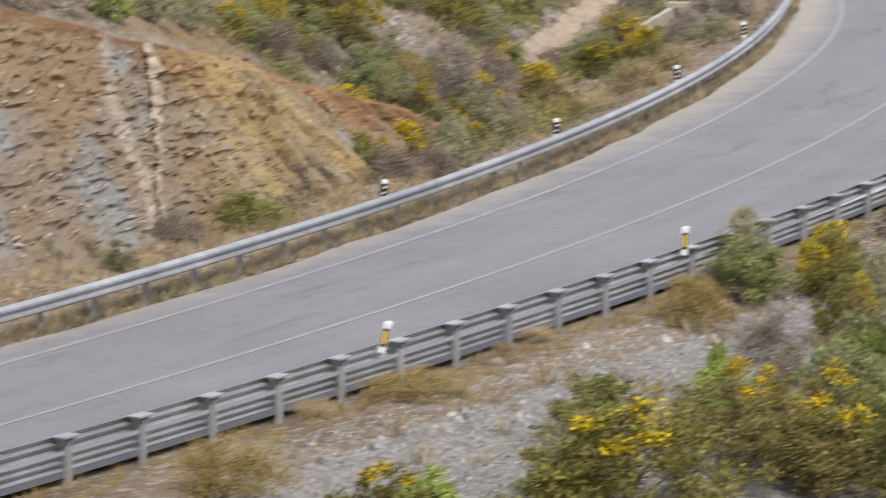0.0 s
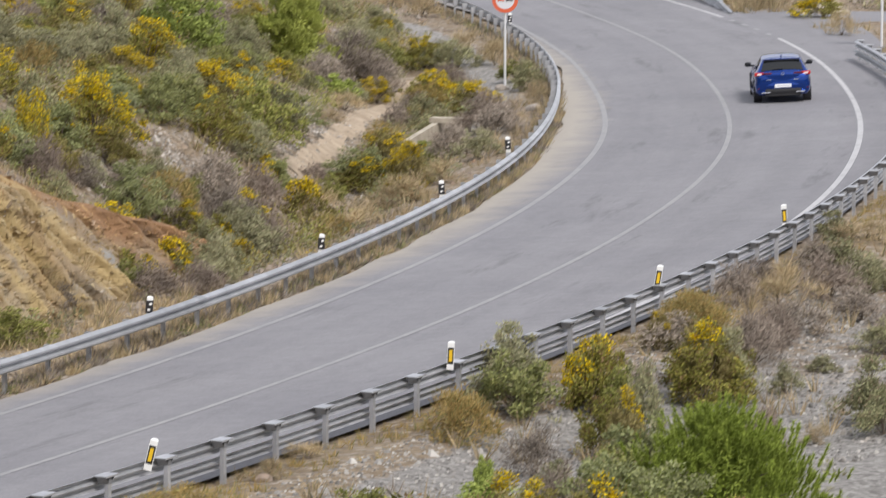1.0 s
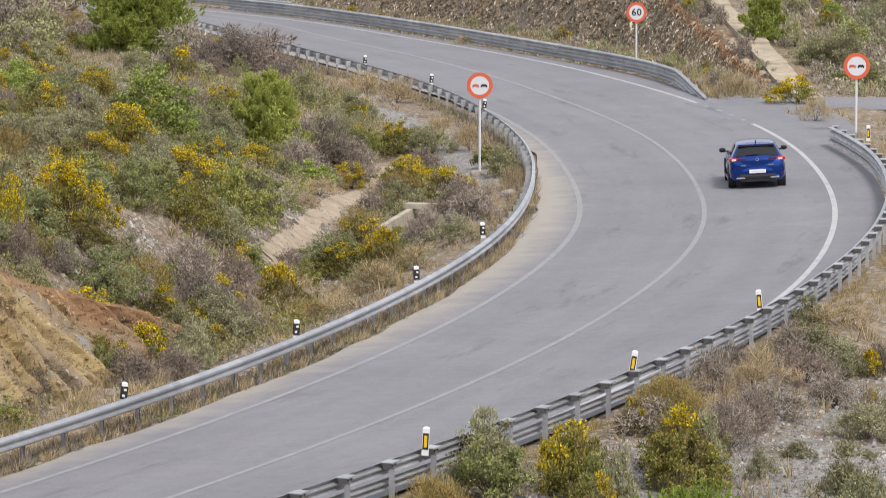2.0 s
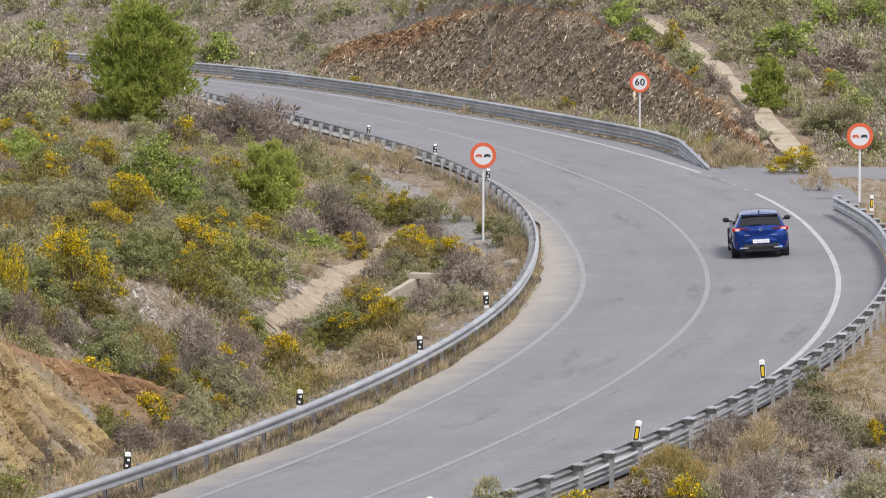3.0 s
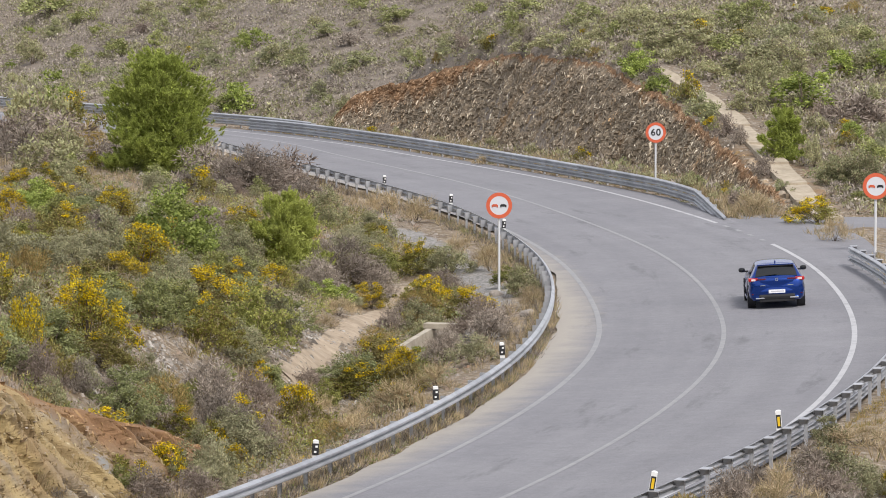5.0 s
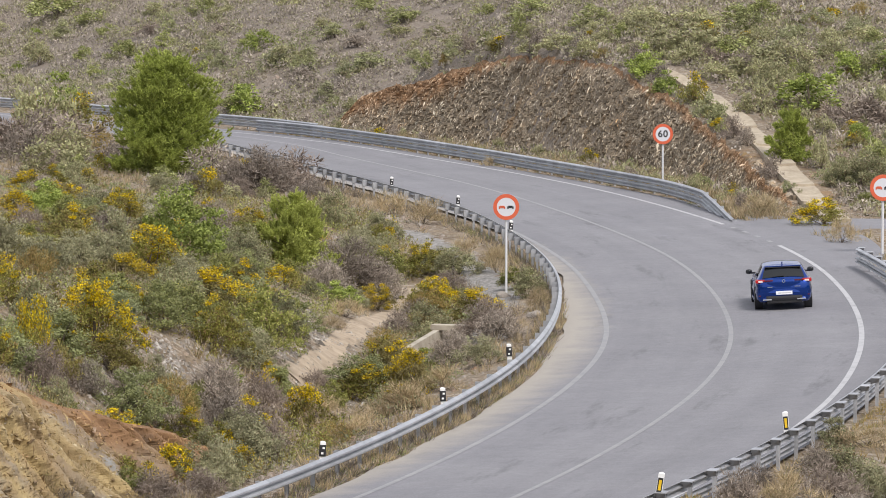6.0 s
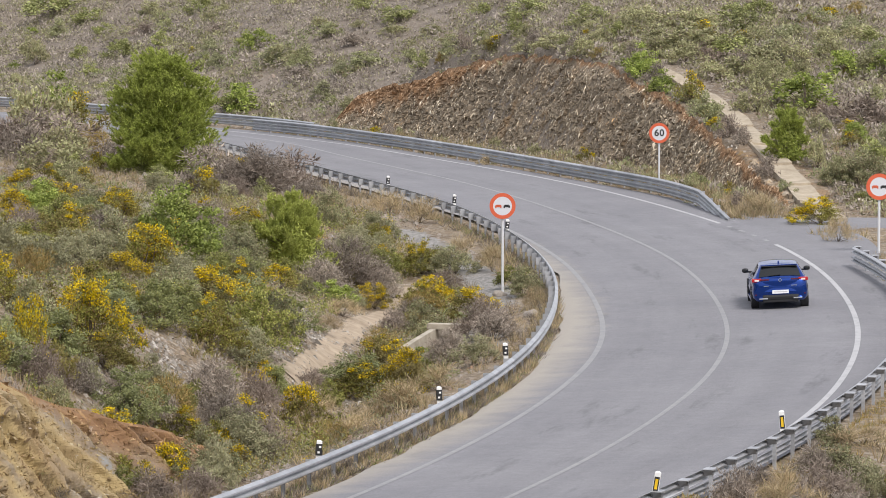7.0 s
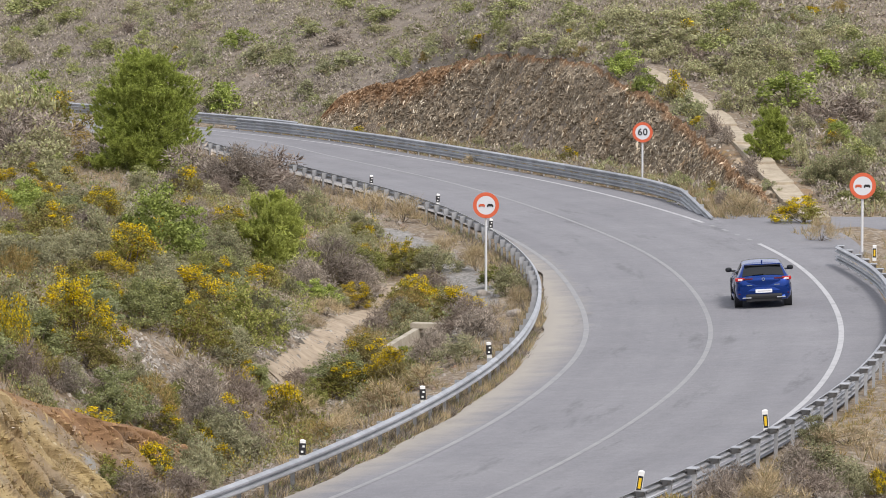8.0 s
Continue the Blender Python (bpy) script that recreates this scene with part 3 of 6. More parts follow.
def rock_face(name, ys, off, toe, top, mat, label, seed, run, rows=46, rim=0.22, ledge=0.3, seam=None, steep=False):
    """A cut face along the road: toe and top heights by y, leaning back by run, broken by slanting layers and ledges."""
    u = np.linspace(0, 1, rows)
    Y, U = np.meshgrid(ys, u, indexing="ij")
    rim = rim(Y) if callable(rim) else rim
    zt, zb = top(Y), toe(Y)
    hgt = np.maximum(zt - zb, 0.05)
    z = zb + hgt * U
    lean = off(Y) + np.sign(off(Y)) * (run(Y) if callable(run) else run) * (hgt / 5) * U ** 0.9
    s = Y * 1.0 + z * 0.55
    layer = vnoise(s, z * 0.3, 0.55, seed) * 0.5 + vnoise(s, z, 0.23, seed + 1) * 0.3 + vnoise(Y, z, 1.9, seed + 2) * 0.9 + vnoise(Y, z, 5.0, seed + 3) * 0.9
    if steep:
        slabs = broken(z - 0.25 * Y, Y + 0.45 * z, 0.7, 0.26, seed) * 0.45 + broken(z - 0.25 * Y, Y + 0.45 * z, 0.35, 0.12, seed + 5) * 0.55
    else:
        slabs = broken(Y, z + 0.06 * Y, 0.7, 0.24, seed) * 0.35 + broken(Y, z + 0.06 * Y, 0.30, 0.12, seed + 5) * 0.35
    gully = (np.abs(vnoise(Y + 0.85 * z, z * 0.10, 0.9, seed + 9)) + 0.5 * np.abs(vnoise(Y + 0.85 * z, z * 0.15, 0.37, seed + 10))) * smoothstep(97, 100, Y) * (0.0 if steep else 1.0)
    layer = (0.45 + (0.0 if steep else 0.75) * smoothstep(97, 100, Y)) * layer + 0.9 * slabs * (1 - 0.5 * np.clip(gully * 3, 0, 1)) * (1 - (0.0 if steep else 0.5) * smoothstep(97, 100, Y)) + 3.2 * gully - 0.4
    fade = np.clip(np.minimum(U * 6, (1 - U) * 10), 0, 1) * np.clip(hgt / 1.2, 0, 1)
    lean = lean + ledge * layer * fade * np.clip(hgt / (4 if steep else 2), 0.5, 1)
    jut = (0.03 if steep else 0.05) * vnoise(s * 1.3, z * 2, 0.4, seed + 4) * fade
    sign = np.sign(off(Y))
    a = heading(Y)
    D = sign * np.abs(lean)
    P = np.stack([centre_x(Y) + D * np.cos(a), Y - D * np.sin(a), z + jut], -1)
    me = sheet(name, P, mat, smooth=False)
    me.attributes.new("rim", "FLOAT", "POINT").data.foreach_set("value", (np.clip((U - 1 + rim) / rim, 0, 1) * 0.75 * np.clip(hgt / 1.0, 0, 1)).ravel().astype(np.float32))
    s0 = np.zeros_like(Y) if seam is None else np.exp(-(((Y - seam - 0.25 * np.sin(z * 1.7)) / 0.28) ** 4)) * (0.55 + 0.45 * vnoise(Y, z, 0.5, 3))
    o0 = np.zeros_like(Y) if seam is None else np.clip(np.exp(-(((Y + 0.55 * z - seam - 8.0 - 0.6 * vnoise(z, Y, 1.1, 6)) / 3.3) ** 4)) * (0.70 + 0.8 * vnoise(Y + 0.85 * z, z * 0.1, 0.45, 13)) , 0, 0.85)
    me.attributes.new("ochre", "FLOAT", "POINT").data.foreach_set("value", o0.ravel().astype(np.float32))
    me.attributes.new("seam", "FLOAT", "POINT").data.foreach_set("value", s0.ravel().astype(np.float32))
    tagged(new(name, me), label, "rock face", kind="structure")
    return P, np.clip((U - 1 + rim) / rim, 0, 1) * 0.75 * np.clip(hgt / 1.0, 0, 1), hgt


def shards(name, label, face, n, size, axis, mat, seed, bare=lambda y: 0 * y, slim=1.0, loose=0.25):
    """Broken slabs that stand out of a cut face along its layers."""
    P, rim, hgt = face
    rng = np.random.default_rng(seed)
    i, j = rng.integers(1, P.shape[0] - 1, n), rng.integers(1, P.shape[1] - 1, n)
    ok = (hgt[i, j] > 0.5) & (rng.uniform(size=n) > bare(P[i, j, 1]))
    i, j = i[ok], j[ok]
    n = len(i)
    c = P[i, j]
    t = P[i + 1, j] - P[i - 1, j]
    t /= np.linalg.norm(t, axis=1, keepdims=True)
    up = P[i, j + 1] - P[i, j - 1]
    up /= np.linalg.norm(up, axis=1, keepdims=True) + 1e-9
    nrm = np.cross(t, up)
    nrm *= -np.sign((nrm * c).sum(1, keepdims=True))
    a = axis[0] * t + axis[1] * up + loose * rng.normal(size=(n, 3))
    a /= np.linalg.norm(a, axis=1, keepdims=True)
    b = np.cross(a, nrm)
    b /= np.linalg.norm(b, axis=1, keepdims=True) + 1e-9
    g = rng.gamma(2.2, 0.45, n)[:, None] * size
    A, B, C = a * g * rng.uniform(0.7, 1.7, (n, 1)), b * g * slim * rng.uniform(0.25, 0.6, (n, 1)), nrm * g * rng.uniform(0.25, 0.6, (n, 1))
    k = rng.uniform(-0.5, 0.5, (n, 1))
    c = c - 0.3 * C
    V = np.stack([c - A, c + A, c + B + k * A, c - B - k * A, c + C * 1.3 + 0.4 * k * A], 1).reshape(-1, 3)
    F = np.array([(0, 2, 4), (2, 1, 4), (1, 3, 4), (3, 0, 4)])
    F = (F[None] + 5 * np.arange(n)[:, None, None]).reshape(-1, 3)
    me = mesh_from(name, V, F, mat)
    me.attributes.new("rim", "FLOAT", "POINT").data.foreach_set("value", np.repeat(rim[i, j], 5).astype(np.float32))
    tagged(new(name, me), label, "rock", kind="stuff")


near_cut = rock_face("rock_cut_near", np.arange(58, 112, 0.10), lambda y: -8.6 + 0 * y, lambda y: crown(y, -8.0) - 0.35, lambda y: crown(y, -8) - 0.3 + np.maximum(0, knoll_height(y) + 0.12 * vnoise(y, 0 * y, 1.5, 4) + 0.25 * vnoise(y, 0 * y, 5, 6)),
          ROCK_NEAR, "ochre and grey rock cut with pale vertical seam beside the road", 11, lambda y: 1.6 + 3.0 * smoothstep(96, 108, y), 72, lambda y: 0.14 + 0.5 * smoothstep(94.5, 96, y) * (1 - smoothstep(98.5, 100, y)) + 0.28 * smoothstep(99, 103, y) + 0.9 * smoothstep(104, 107, y), 0.18, 93.7)


far_cut = rock_face("rock_cut_far", np.arange(187, 272, 0.14), lambda y: CUT_FOOT(y), lambda y: crown(y, 6.0) - 0.45, far_top,
          ROCK_FAR, "dark grey and rust layered rock cut above the guard rail", 31, 2.1, 64, lambda y: 0.10 + 0.30 * (1 - smoothstep(205, 236, y)) + 0.5 * (1 - smoothstep(196, 216, y)) + 0.85 * smoothstep(250, 262, y), 0.20, steep=True)


def quartz_seam():
    """A pale seam that stands proud of the near cut, from its foot to its rim."""
    P = near_cut[0]
    i = int((93.8 - 58) / 0.10)
    rows = []
    for j in range(0, P.shape[1]):
        k = i + int(round(0.30 * j - 0.012 * max(0, j - 52) ** 2 + 0.5 * math.sin(j * 0.12) + 0.5 * vnoise(j, 0, 6, 8)))
        w = 1 + int(j > 44)
        rows.append([P[k - w, j], P[k, j], P[k + w, j]])
    G = np.array(rows)
    G[:, 1] += np.array([0.12, -0.22, 0.02])
    G[:, (0, 2)] += np.array([0.05, -0.12, 0.0])
    me = sheet("quartz_seam", G, CHUTE, smooth=False)
    tagged(new("quartz_seam", me), "pale upright quartz seam in the near cut", "rock", kind="structure")


quartz_seam()
shards("near_rock_slabs", "broken tan and grey slabs in the near cut", near_cut, 20000, 0.038, (1.0, 0.05), SHARD_NEAR, 91, lambda y: 0.9 * smoothstep(98, 101, y))
shards("ochre_slabs", "crumbling ochre pieces in the near cut", near_cut, 26000, 0.036, (0.65, -0.8), SHARD_OCHRE, 93, lambda y: 1 - 0.9 * smoothstep(97, 100, y), loose=0.8)
shards("far_rock_slabs", "thin slanting schist slabs in the far cut", far_cut, 52000, 0.043, (-0.25, 1.0), SHARD_FAR, 92, slim=0.7, loose=0.3)


# ---------------------------------------------------------------- guard rails
# the folded section of a rail: x towards the traffic, z up
WAVE = ((0.0, 0.0), (0.02, 0.012), (0.095, 0.055), (0.095, 0.095), (0.0, 0.145), (0.0, 0.165), (0.095, 0.215), (0.095, 0.255), (0.02, 0.298), (0.0, 0.31))


def beam_mesh(p, q, n, to_road, tall=1.0):
    """A folded steel rail between two plan positions along a line of n points."""
    prof = np.array(WAVE)
    prof = np.concatenate([prof, prof[::-1] + np.array([-0.012, 0])])
    line = p[None] + (q - p)[None] * np.linspace(0, 1, n)[:, None]
    t = (q - p)[:2] / np.linalg.norm((q - p)[:2])
    side = np.array([t[1], -t[0]]) * to_road
    P = np.zeros((n, len(prof), 3))
    P[:, :, 0] = line[:, None, 0] + side[0] * prof[None, :, 0]
    P[:, :, 1] = line[:, None, 1] + side[1] * prof[None, :, 0]
    P[:, :, 2] = line[:, None, 2] + prof[None, :, 1] * tall
    return P


def post_mesh(height):
    """A folded C-section steel post."""
    t = 0.006
    ring = ((-0.05, -0.04), (0.05, -0.04), (0.05, 0.04), (0.03, 0.04), (0.03, 0.04 - t), (0.05 - t, 0.04 - t), (0.05 - t, -0.04 + t), (-0.05 + t, -0.04 + t), (-0.05 + t, 0.04 - t), (-0.03, 0.04 - t), (-0.03, 0.04), (-0.05, 0.04))
    n = len(ring)
    v = [(x, y, z) for z in (-0.5, height) for x, y in ring]
    f = [(i, (i + 1) % n, n + (i + 1) % n, n + i) for i in range(n)] + [tuple(range(n - 1, -1, -1)), tuple(range(n, 2 * n))]
    return mesh_from("post", v, f, ZINC)


POST = post_mesh(0.64)
def spacer_mesh():
    """A folded steel spacer between post and rail: a broad cap, two cheeks that draw in downwards, and a back."""
    bm = bmesh.new()

    def plate(corners, t):
        n = (Vector(corners[1]) - Vector(corners[0])).cross(Vector(corners[2]) - Vector(corners[0])).normalized() * t
        v = [bm.verts.new(Vector(c) + k * n) for k in (0, 1) for c in corners]
        bm.faces.new(v[3::-1])
        bm.faces.new(v[4:])
        for a in range(4):
            b = (a + 1) % 4
            bm.faces.new((v[a], v[b], v[4 + b], v[4 + a]))

    plate(((-0.15, -0.05, 0.735), (-0.13, 0.16, 0.735), (-0.05, 0.16, 0.58), (-0.05, -0.05, 0.62)), 0.008)
    plate(((0.15, -0.05, 0.735), (0.13, 0.16, 0.735), (0.05, 0.16, 0.58), (0.05, -0.05, 0.62)), -0.008)
    plate(((-0.05, -0.045, 0.60), (0.05, -0.045, 0.60), (0.05, -0.045, 0.70), (-0.05, -0.045, 0.70)), 0.006)
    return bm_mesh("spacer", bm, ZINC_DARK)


def cap_mesh():
    """The broad flat top of a spacer, with a turned-down lip."""
    bm = bmesh.new()
    for x0, x1, y0, y1, z0, z1 in ((-0.21, 0.21, -0.09, 0.16, 0.737, 0.751), (-0.21, 0.21, -0.096, -0.088, 0.722, 0.751)):
        bmesh.ops.create_cube(bm, size=1, matrix=Matrix.LocRotScale(((x0 + x1) / 2, (y0 + y1) / 2, (z0 + z1) / 2), None, (x1 - x0, y1 - y0, z1 - z0)))
    return bm_mesh("spacer_cap", bm, ZINC)


def block_mesh():
    """A plain folded spacer hidden behind a single rail."""
    bm = bmesh.new()
    for x0, x1, y0, y1, z0, z1 in ((-0.075, -0.067, -0.07, 0.16, 0.42, 0.70), (0.067, 0.075, -0.07, 0.16, 0.42, 0.70), (-0.067, 0.067, -0.07, -0.062, 0.42, 0.70)):
        bmesh.ops.create_cube(bm, size=1, matrix=Matrix.LocRotScale(((x0 + x1) / 2, (y0 + y1) / 2, (z0 + z1) / 2), None, (x1 - x0, y1 - y0, z1 - z0)))
    return bm_mesh("spacer", bm, ZINC)


SPACER, CAP, BLOCK = spacer_mesh(), cap_mesh(), block_mesh()


def guard_rail(name, at, y0, y1, to_road, levels, label, gap=2.0, end_drop=(), low_beam=1.0, high_beam=1.0, capped=False):
    """A guard rail: one folded beam every two bays, a post with its spacer at each bay."""
    ys = [y0]
    while ys[-1] < y1:
        a = road_point(ys[-1], float(at(ys[-1])))
        b = road_point(ys[-1] + 1, float(at(ys[-1] + 1)))
        ys.append(ys[-1] + gap / np.linalg.norm((b - a)[:2]))
    pts = [road_point(y, float(at(y))) for y in ys]
    for k, p in enumerate(pts):
        p[2] -= 0.02
        if "start" in end_drop and k < 4:
            p[2] -= 0.16 * (4 - k)
        if "end" in end_drop and k > len(pts) - 5:
            p[2] -= 0.16 * (k - len(pts) + 5)
    root = thing(name, Matrix.Translation(Vector(pts[0])), label, "guard rail", kind="structure")
    o = np.array(pts[0])
    for k in range(0, len(pts) - 1, 2):
        run = [np.array(p) for p in pts[k:k + 3]]
        for lev in levels:
            rows = []
            for a, b in zip(run[:-1], run[1:]):
                rows.append(beam_mesh(a, b, 2, to_road, high_beam if lev > 0.4 else low_beam))
            P = np.concatenate([r if i == 0 else r[1:] for i, r in enumerate(rows)])
            if len(rows) == 2:
                P[1] = (rows[0][1] + rows[1][0]) / 2
            part("beam", sheet("beam", P - o + np.array([0, 0, lev]), ZINC, smooth=False), None, root)
    for k, p in enumerate(pts):
        q = pts[min(k + 1, len(pts) - 1)] - pts[max(k - 1, 0)]
        a = math.atan2(-q[0], q[1])
        turn = Matrix.Translation(Vector(p - o)) @ Matrix.Rotation(a - to_road * math.pi / 2, 4, "Z") @ Matrix.Translation((0, -0.16, 0))
        post = part("post", POST, None, root, m=turn)
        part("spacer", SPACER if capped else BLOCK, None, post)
        if capped:
            part("spacer_cap", CAP, None, post)
    return pts


left_posts = guard_rail("guard_rail_inner", LEFT_RAIL, 56, 256, 1, (0.42,), "long galvanised steel guard rail on the inside of the bend")
right_posts = guard_rail("guard_rail_outer", RIGHT_RAIL, 55, 166, -1, (0.48, 0.18), "two-beam galvanised guard rail on the outside of the bend", low_beam=0.74, high_beam=0.82, capped=True)
far_posts = guard_rail("guard_rail_far", FAR_RAIL, 189, 268, -1, (0.46, 0.12), "two-beam steel guard rail below the far rock cut", end_drop=("start",))
rear_posts = guard_rail("guard_rail_rear", REAR_RAIL, 263, 300, -1, (0.46, 0.12), "distant steel guard rail behind the bend")
# ---------------------------------------------------------------- road signs
def disc(r, y0, y1, n=40):
    bm = bmesh.new()
    bmesh.ops.create_cone(bm, cap_ends=True, segments=n, radius1=r, radius2=r, depth=y1 - y0, matrix=Matrix.Translation((0, (y0 + y1) / 2, 0)) @ Matrix.Rotation(math.pi / 2, 4, "X"))
    return bm


def ring(r0, r1, y0, y1, n=48):
    v, f = [], []
    for k in range(n):
        a = 2 * math.pi * k / n
        for r, y in ((r0, y0), (r1, y0), (r1, y1), (r0, y1)):
            v.append((r * math.cos(a), y, r * math.sin(a)))
    for k in range(n):
        a, b = 4 * k, 4 * ((k + 1) % n)
        f += [(a + i, a + (i + 1) % 4, b + (i + 1) % 4, b + i) for i in range(4)]
    return f, v


def car_icon(mat, x):
    """A plain front view of a car, as on an overtaking sign."""
    bm = bmesh.new()
    for x0, x1, z0, z1 in ((-0.108, 0.108, -0.022, 0.022), (-0.075, 0.075, 0.018, 0.046), (-0.108, -0.06, -0.062, -0.018), (0.06, 0.108, -0.062, -0.018), (-0.05, 0.05, -0.036, -0.02)):
        bmesh.ops.create_cube(bm, size=1, matrix=Matrix.LocRotScale((x + (x0 + x1) / 2, -0.020, (z0 + z1) / 2), None, (x1 - x0, 0.006, z1 - z0)))
    return bm


def road_sign(at, centre_z, face, kind, label, size=1.0):
    """A round plate 0.9 m wide on a steel pole; centre_z: the height of its middle; face: degrees by which it is turned."""
    z = on_land(*at)
    high = (centre_z - z) / size + 0.45
    root = thing("road_sign", Matrix.Translation((at[0], at[1], z)) @ Matrix.Rotation(radians(face), 4, "Z"), label, "road sign", "round road signs")
    root.scale = (size, size, size)
    part("pole", tube(0.045, 0.045, -0.3, high - 0.1, 14), POLE, root, "pale grey steel pole", smooth=False)
    centre = Matrix.Translation((0, -0.08, high - 0.45))
    plate = part("plate", disc(0.445, 0.0, 0.03), SIGN_BACK, root, m=centre)
    part("panel", disc(0.33, -0.012, -0.002), SIGN_WHITE, plate, "white reflective face")
    f, v = ring(0.325, 0.45, -0.016, 0.0)
    part("rim", mesh_from("rim", v, f, SIGN_RED), None, plate, "faded orange-red ring")
    part("bracket", box(-0.06, 0.06, 0.03, 0.1, -0.2, -0.14), SIGN_BACK, plate)
    part("bracket", box(-0.06, 0.06, 0.03, 0.1, 0.14, 0.2), SIGN_BACK, plate)
    if kind == "limit":
        cu = bpy.data.curves.new("numerals", "FONT")
        cu.body, cu.size, cu.align_x, cu.align_y, cu.extrude, cu.offset, cu.space_character = "60", 0.42, "CENTER", "CENTER", 0.003, 0.008, 1.1
        tmp = bpy.data.objects.new("numerals", cu)
        me = bpy.data.meshes.new_from_object(tmp)
        bpy.data.objects.remove(tmp)
        me.materials.clear()
        me.materials.append(BLACK)
        part("numerals", me, None, plate, "black speed limit figures 60", m=Matrix.Translation((0, -0.018, 0)) @ Matrix.Rotation(math.pi / 2, 4, "X"))
    else:
        part("car_symbol", car_icon(SIGN_RED, -0.145), SIGN_RED, plate, "red car symbol")
        part("car_symbol", car_icon(BLACK, 0.145), BLACK, plate, "black car symbol")


road_sign((1.70, 165.0), 2.58, 0, "overtaking", "round white no-overtaking sign with a red ring on a pole", 1.04)
road_sign((15.88, 172.0), 2.81, 0, "overtaking", "round no-overtaking sign beside the side road mouth", 1.1)
road_sign((9.25, 208.5), 2.81, 0, "limit", "round 60 speed limit sign behind the rail below the rock cut", 1.027)


# ---------------------------------------------------------------- marker posts
def marker_mesh():
    """A hollow-looking plastic marker body with a slanted top: half-round section."""
    n = 9
    sec = [(0.07 * math.cos(math.pi * k / (n - 1)), 0.10 * math.sin(math.pi * k / (n - 1)) - 0.03) for k in range(n)]
    v = [(x, y, 0.0) for x, y in sec] + [(x * 0.98, y, 0.54 + 0.25 * y) for x, y in sec]
    f = [(i, (i + 1) % n, n + (i + 1) % n, n + i) for i in range(n)] + [tuple(range(n - 1, -1, -1)), tuple(range(n, 2 * n))]
    return mesh_from("body", v, f, WHITE)


MARKER = marker_mesh()
BAND = bm_mesh("band", box(-0.074, 0.074, -0.05, 0.072, 0.19, 0.47, 0.004), BLACK)
DOT = bm_mesh("reflector", box(-0.045, 0.015, -0.058, -0.048, 0.24, 0.29, 0.004), WHITE)
DOT2 = bm_mesh("reflector", box(-0.015, 0.045, -0.058, -0.048, 0.37, 0.42, 0.004), WHITE)
FRAME = bm_mesh("frame", box(-0.056, 0.056, -0.040, -0.028, 0.12, 0.44), BLACK)
AMBER = bm_mesh("reflector", box(-0.030, 0.030, -0.048, -0.039, 0.165, 0.395), YELLOW)


def marker(p, lift, lean, amber, turn):
    m = Matrix.Translation((p[0], p[1], p[2] + lift)) @ Matrix.Rotation(radians(turn), 4, "Z") @ Matrix.Rotation(radians(lean), 4, "Y")
    if amber:
        root = thing("marker_post", m, "white marker post with amber reflector above the outer guard rail", "marker post", "amber marker posts")
        part("body", MARKER, None, root)
        part("frame", FRAME, None, root, "black reflector frame")
        part("reflector", AMBER, None, root, "amber reflector")
    else:
        root = thing("marker_post", m, "white marker post with slanted black band behind the inner guard rail", "marker post", "black-banded marker posts")
        part("body", MARKER, None, root)
        part("band", BAND, None, root, "black band")
        part("reflector", DOT, None, root)
        part("reflector", DOT2, None, root)


for y, d, lean in ((97.9, -5.55, 5), (109.5, -5.75, 3), (121.8, -5.85, -2), (134.0, -6.05, -3), (183.0, -5.38, 4), (196.9, -5.16, 3), (209.4, -5.45, 2)):
    marker(road_point(y, d), 0.42 if y < 180 else 0.52, lean, False, 12)
for y, d, lean in ((66.9, 4.3, 8), (78.9, 4.55, 14), (90.0, 4.75, 3), (101.3, 4.98, 9), (112.5, 5.12, -5), (152.0, 6.1, 0), (160.8, 6.15, 0)):
    marker(road_point(y, d), 0.60, lean, True, -8)


# ---------------------------------------------------------------- culvert and channels
def culvert():
    x, y = -0.2, 153.0
    z = -1.52
    root = thing("culvert", Matrix.Translation((x, y, z)) @ Matrix.Rotation(radians(-14), 4, "Z"), "weathered concrete culvert head beside the bend", "culvert")
    part("cap", box(-0.72, 0.62, -0.22, 0.25, 0.82, 1.0, 0.02), CONCRETE, root, "pale concrete cap")
    part("side_wall", box(-0.62, -0.42, -0.18, 0.6, -0.4, 0.82, 0.01), CONCRETE, root)
    part("side_wall", box(0.36, 0.54, -0.18, 0.6, -0.4, 0.82, 0.01), CONCRETE, root)
    part("back_wall", box(-0.42, 0.36, 0.45, 0.6, -0.4, 0.82), CONCRETE, root, "shaded stained concrete")
    inv = root.matrix_basis.inverted()
    a, b = Vector((-0.75, 152.6)), Vector((-3.2, 143.0))
    n = Vector((-(b - a).y, (b - a).x)).normalized() * 0.1
    v = [inv @ Vector((p.x + k * n.x, p.y + k * n.y, z)) for p, top in ((a, -0.66), (b, -1.22)) for k, z in ((-1, top), (1, top), (1, top - 1.1), (-1, top - 1.1))]
    f = [(0, 1, 5, 4), (1, 2, 6, 5), (2, 3, 7, 6), (3, 0, 4, 7), (3, 2, 1, 0), (4, 5, 6, 7)]
    part("wing_wall", mesh_from("wing_wall", [tuple(q) for q in v], f, CONCRETE), None, root)
    bm = bmesh.new()
    bmesh.ops.create_cube(bm, size=1, matrix=Matrix.Translation((0.5, -0.5, 0.2)) @ Matrix.Rotation(radians(75), 4, "Z") @ Matrix.Rotation(radians(18), 4, "Y") @ Matrix.Diagonal((1.0, 0.14, 0.9, 1)))
    part("wing_wall", bm, CONCRETE, root)


culvert()


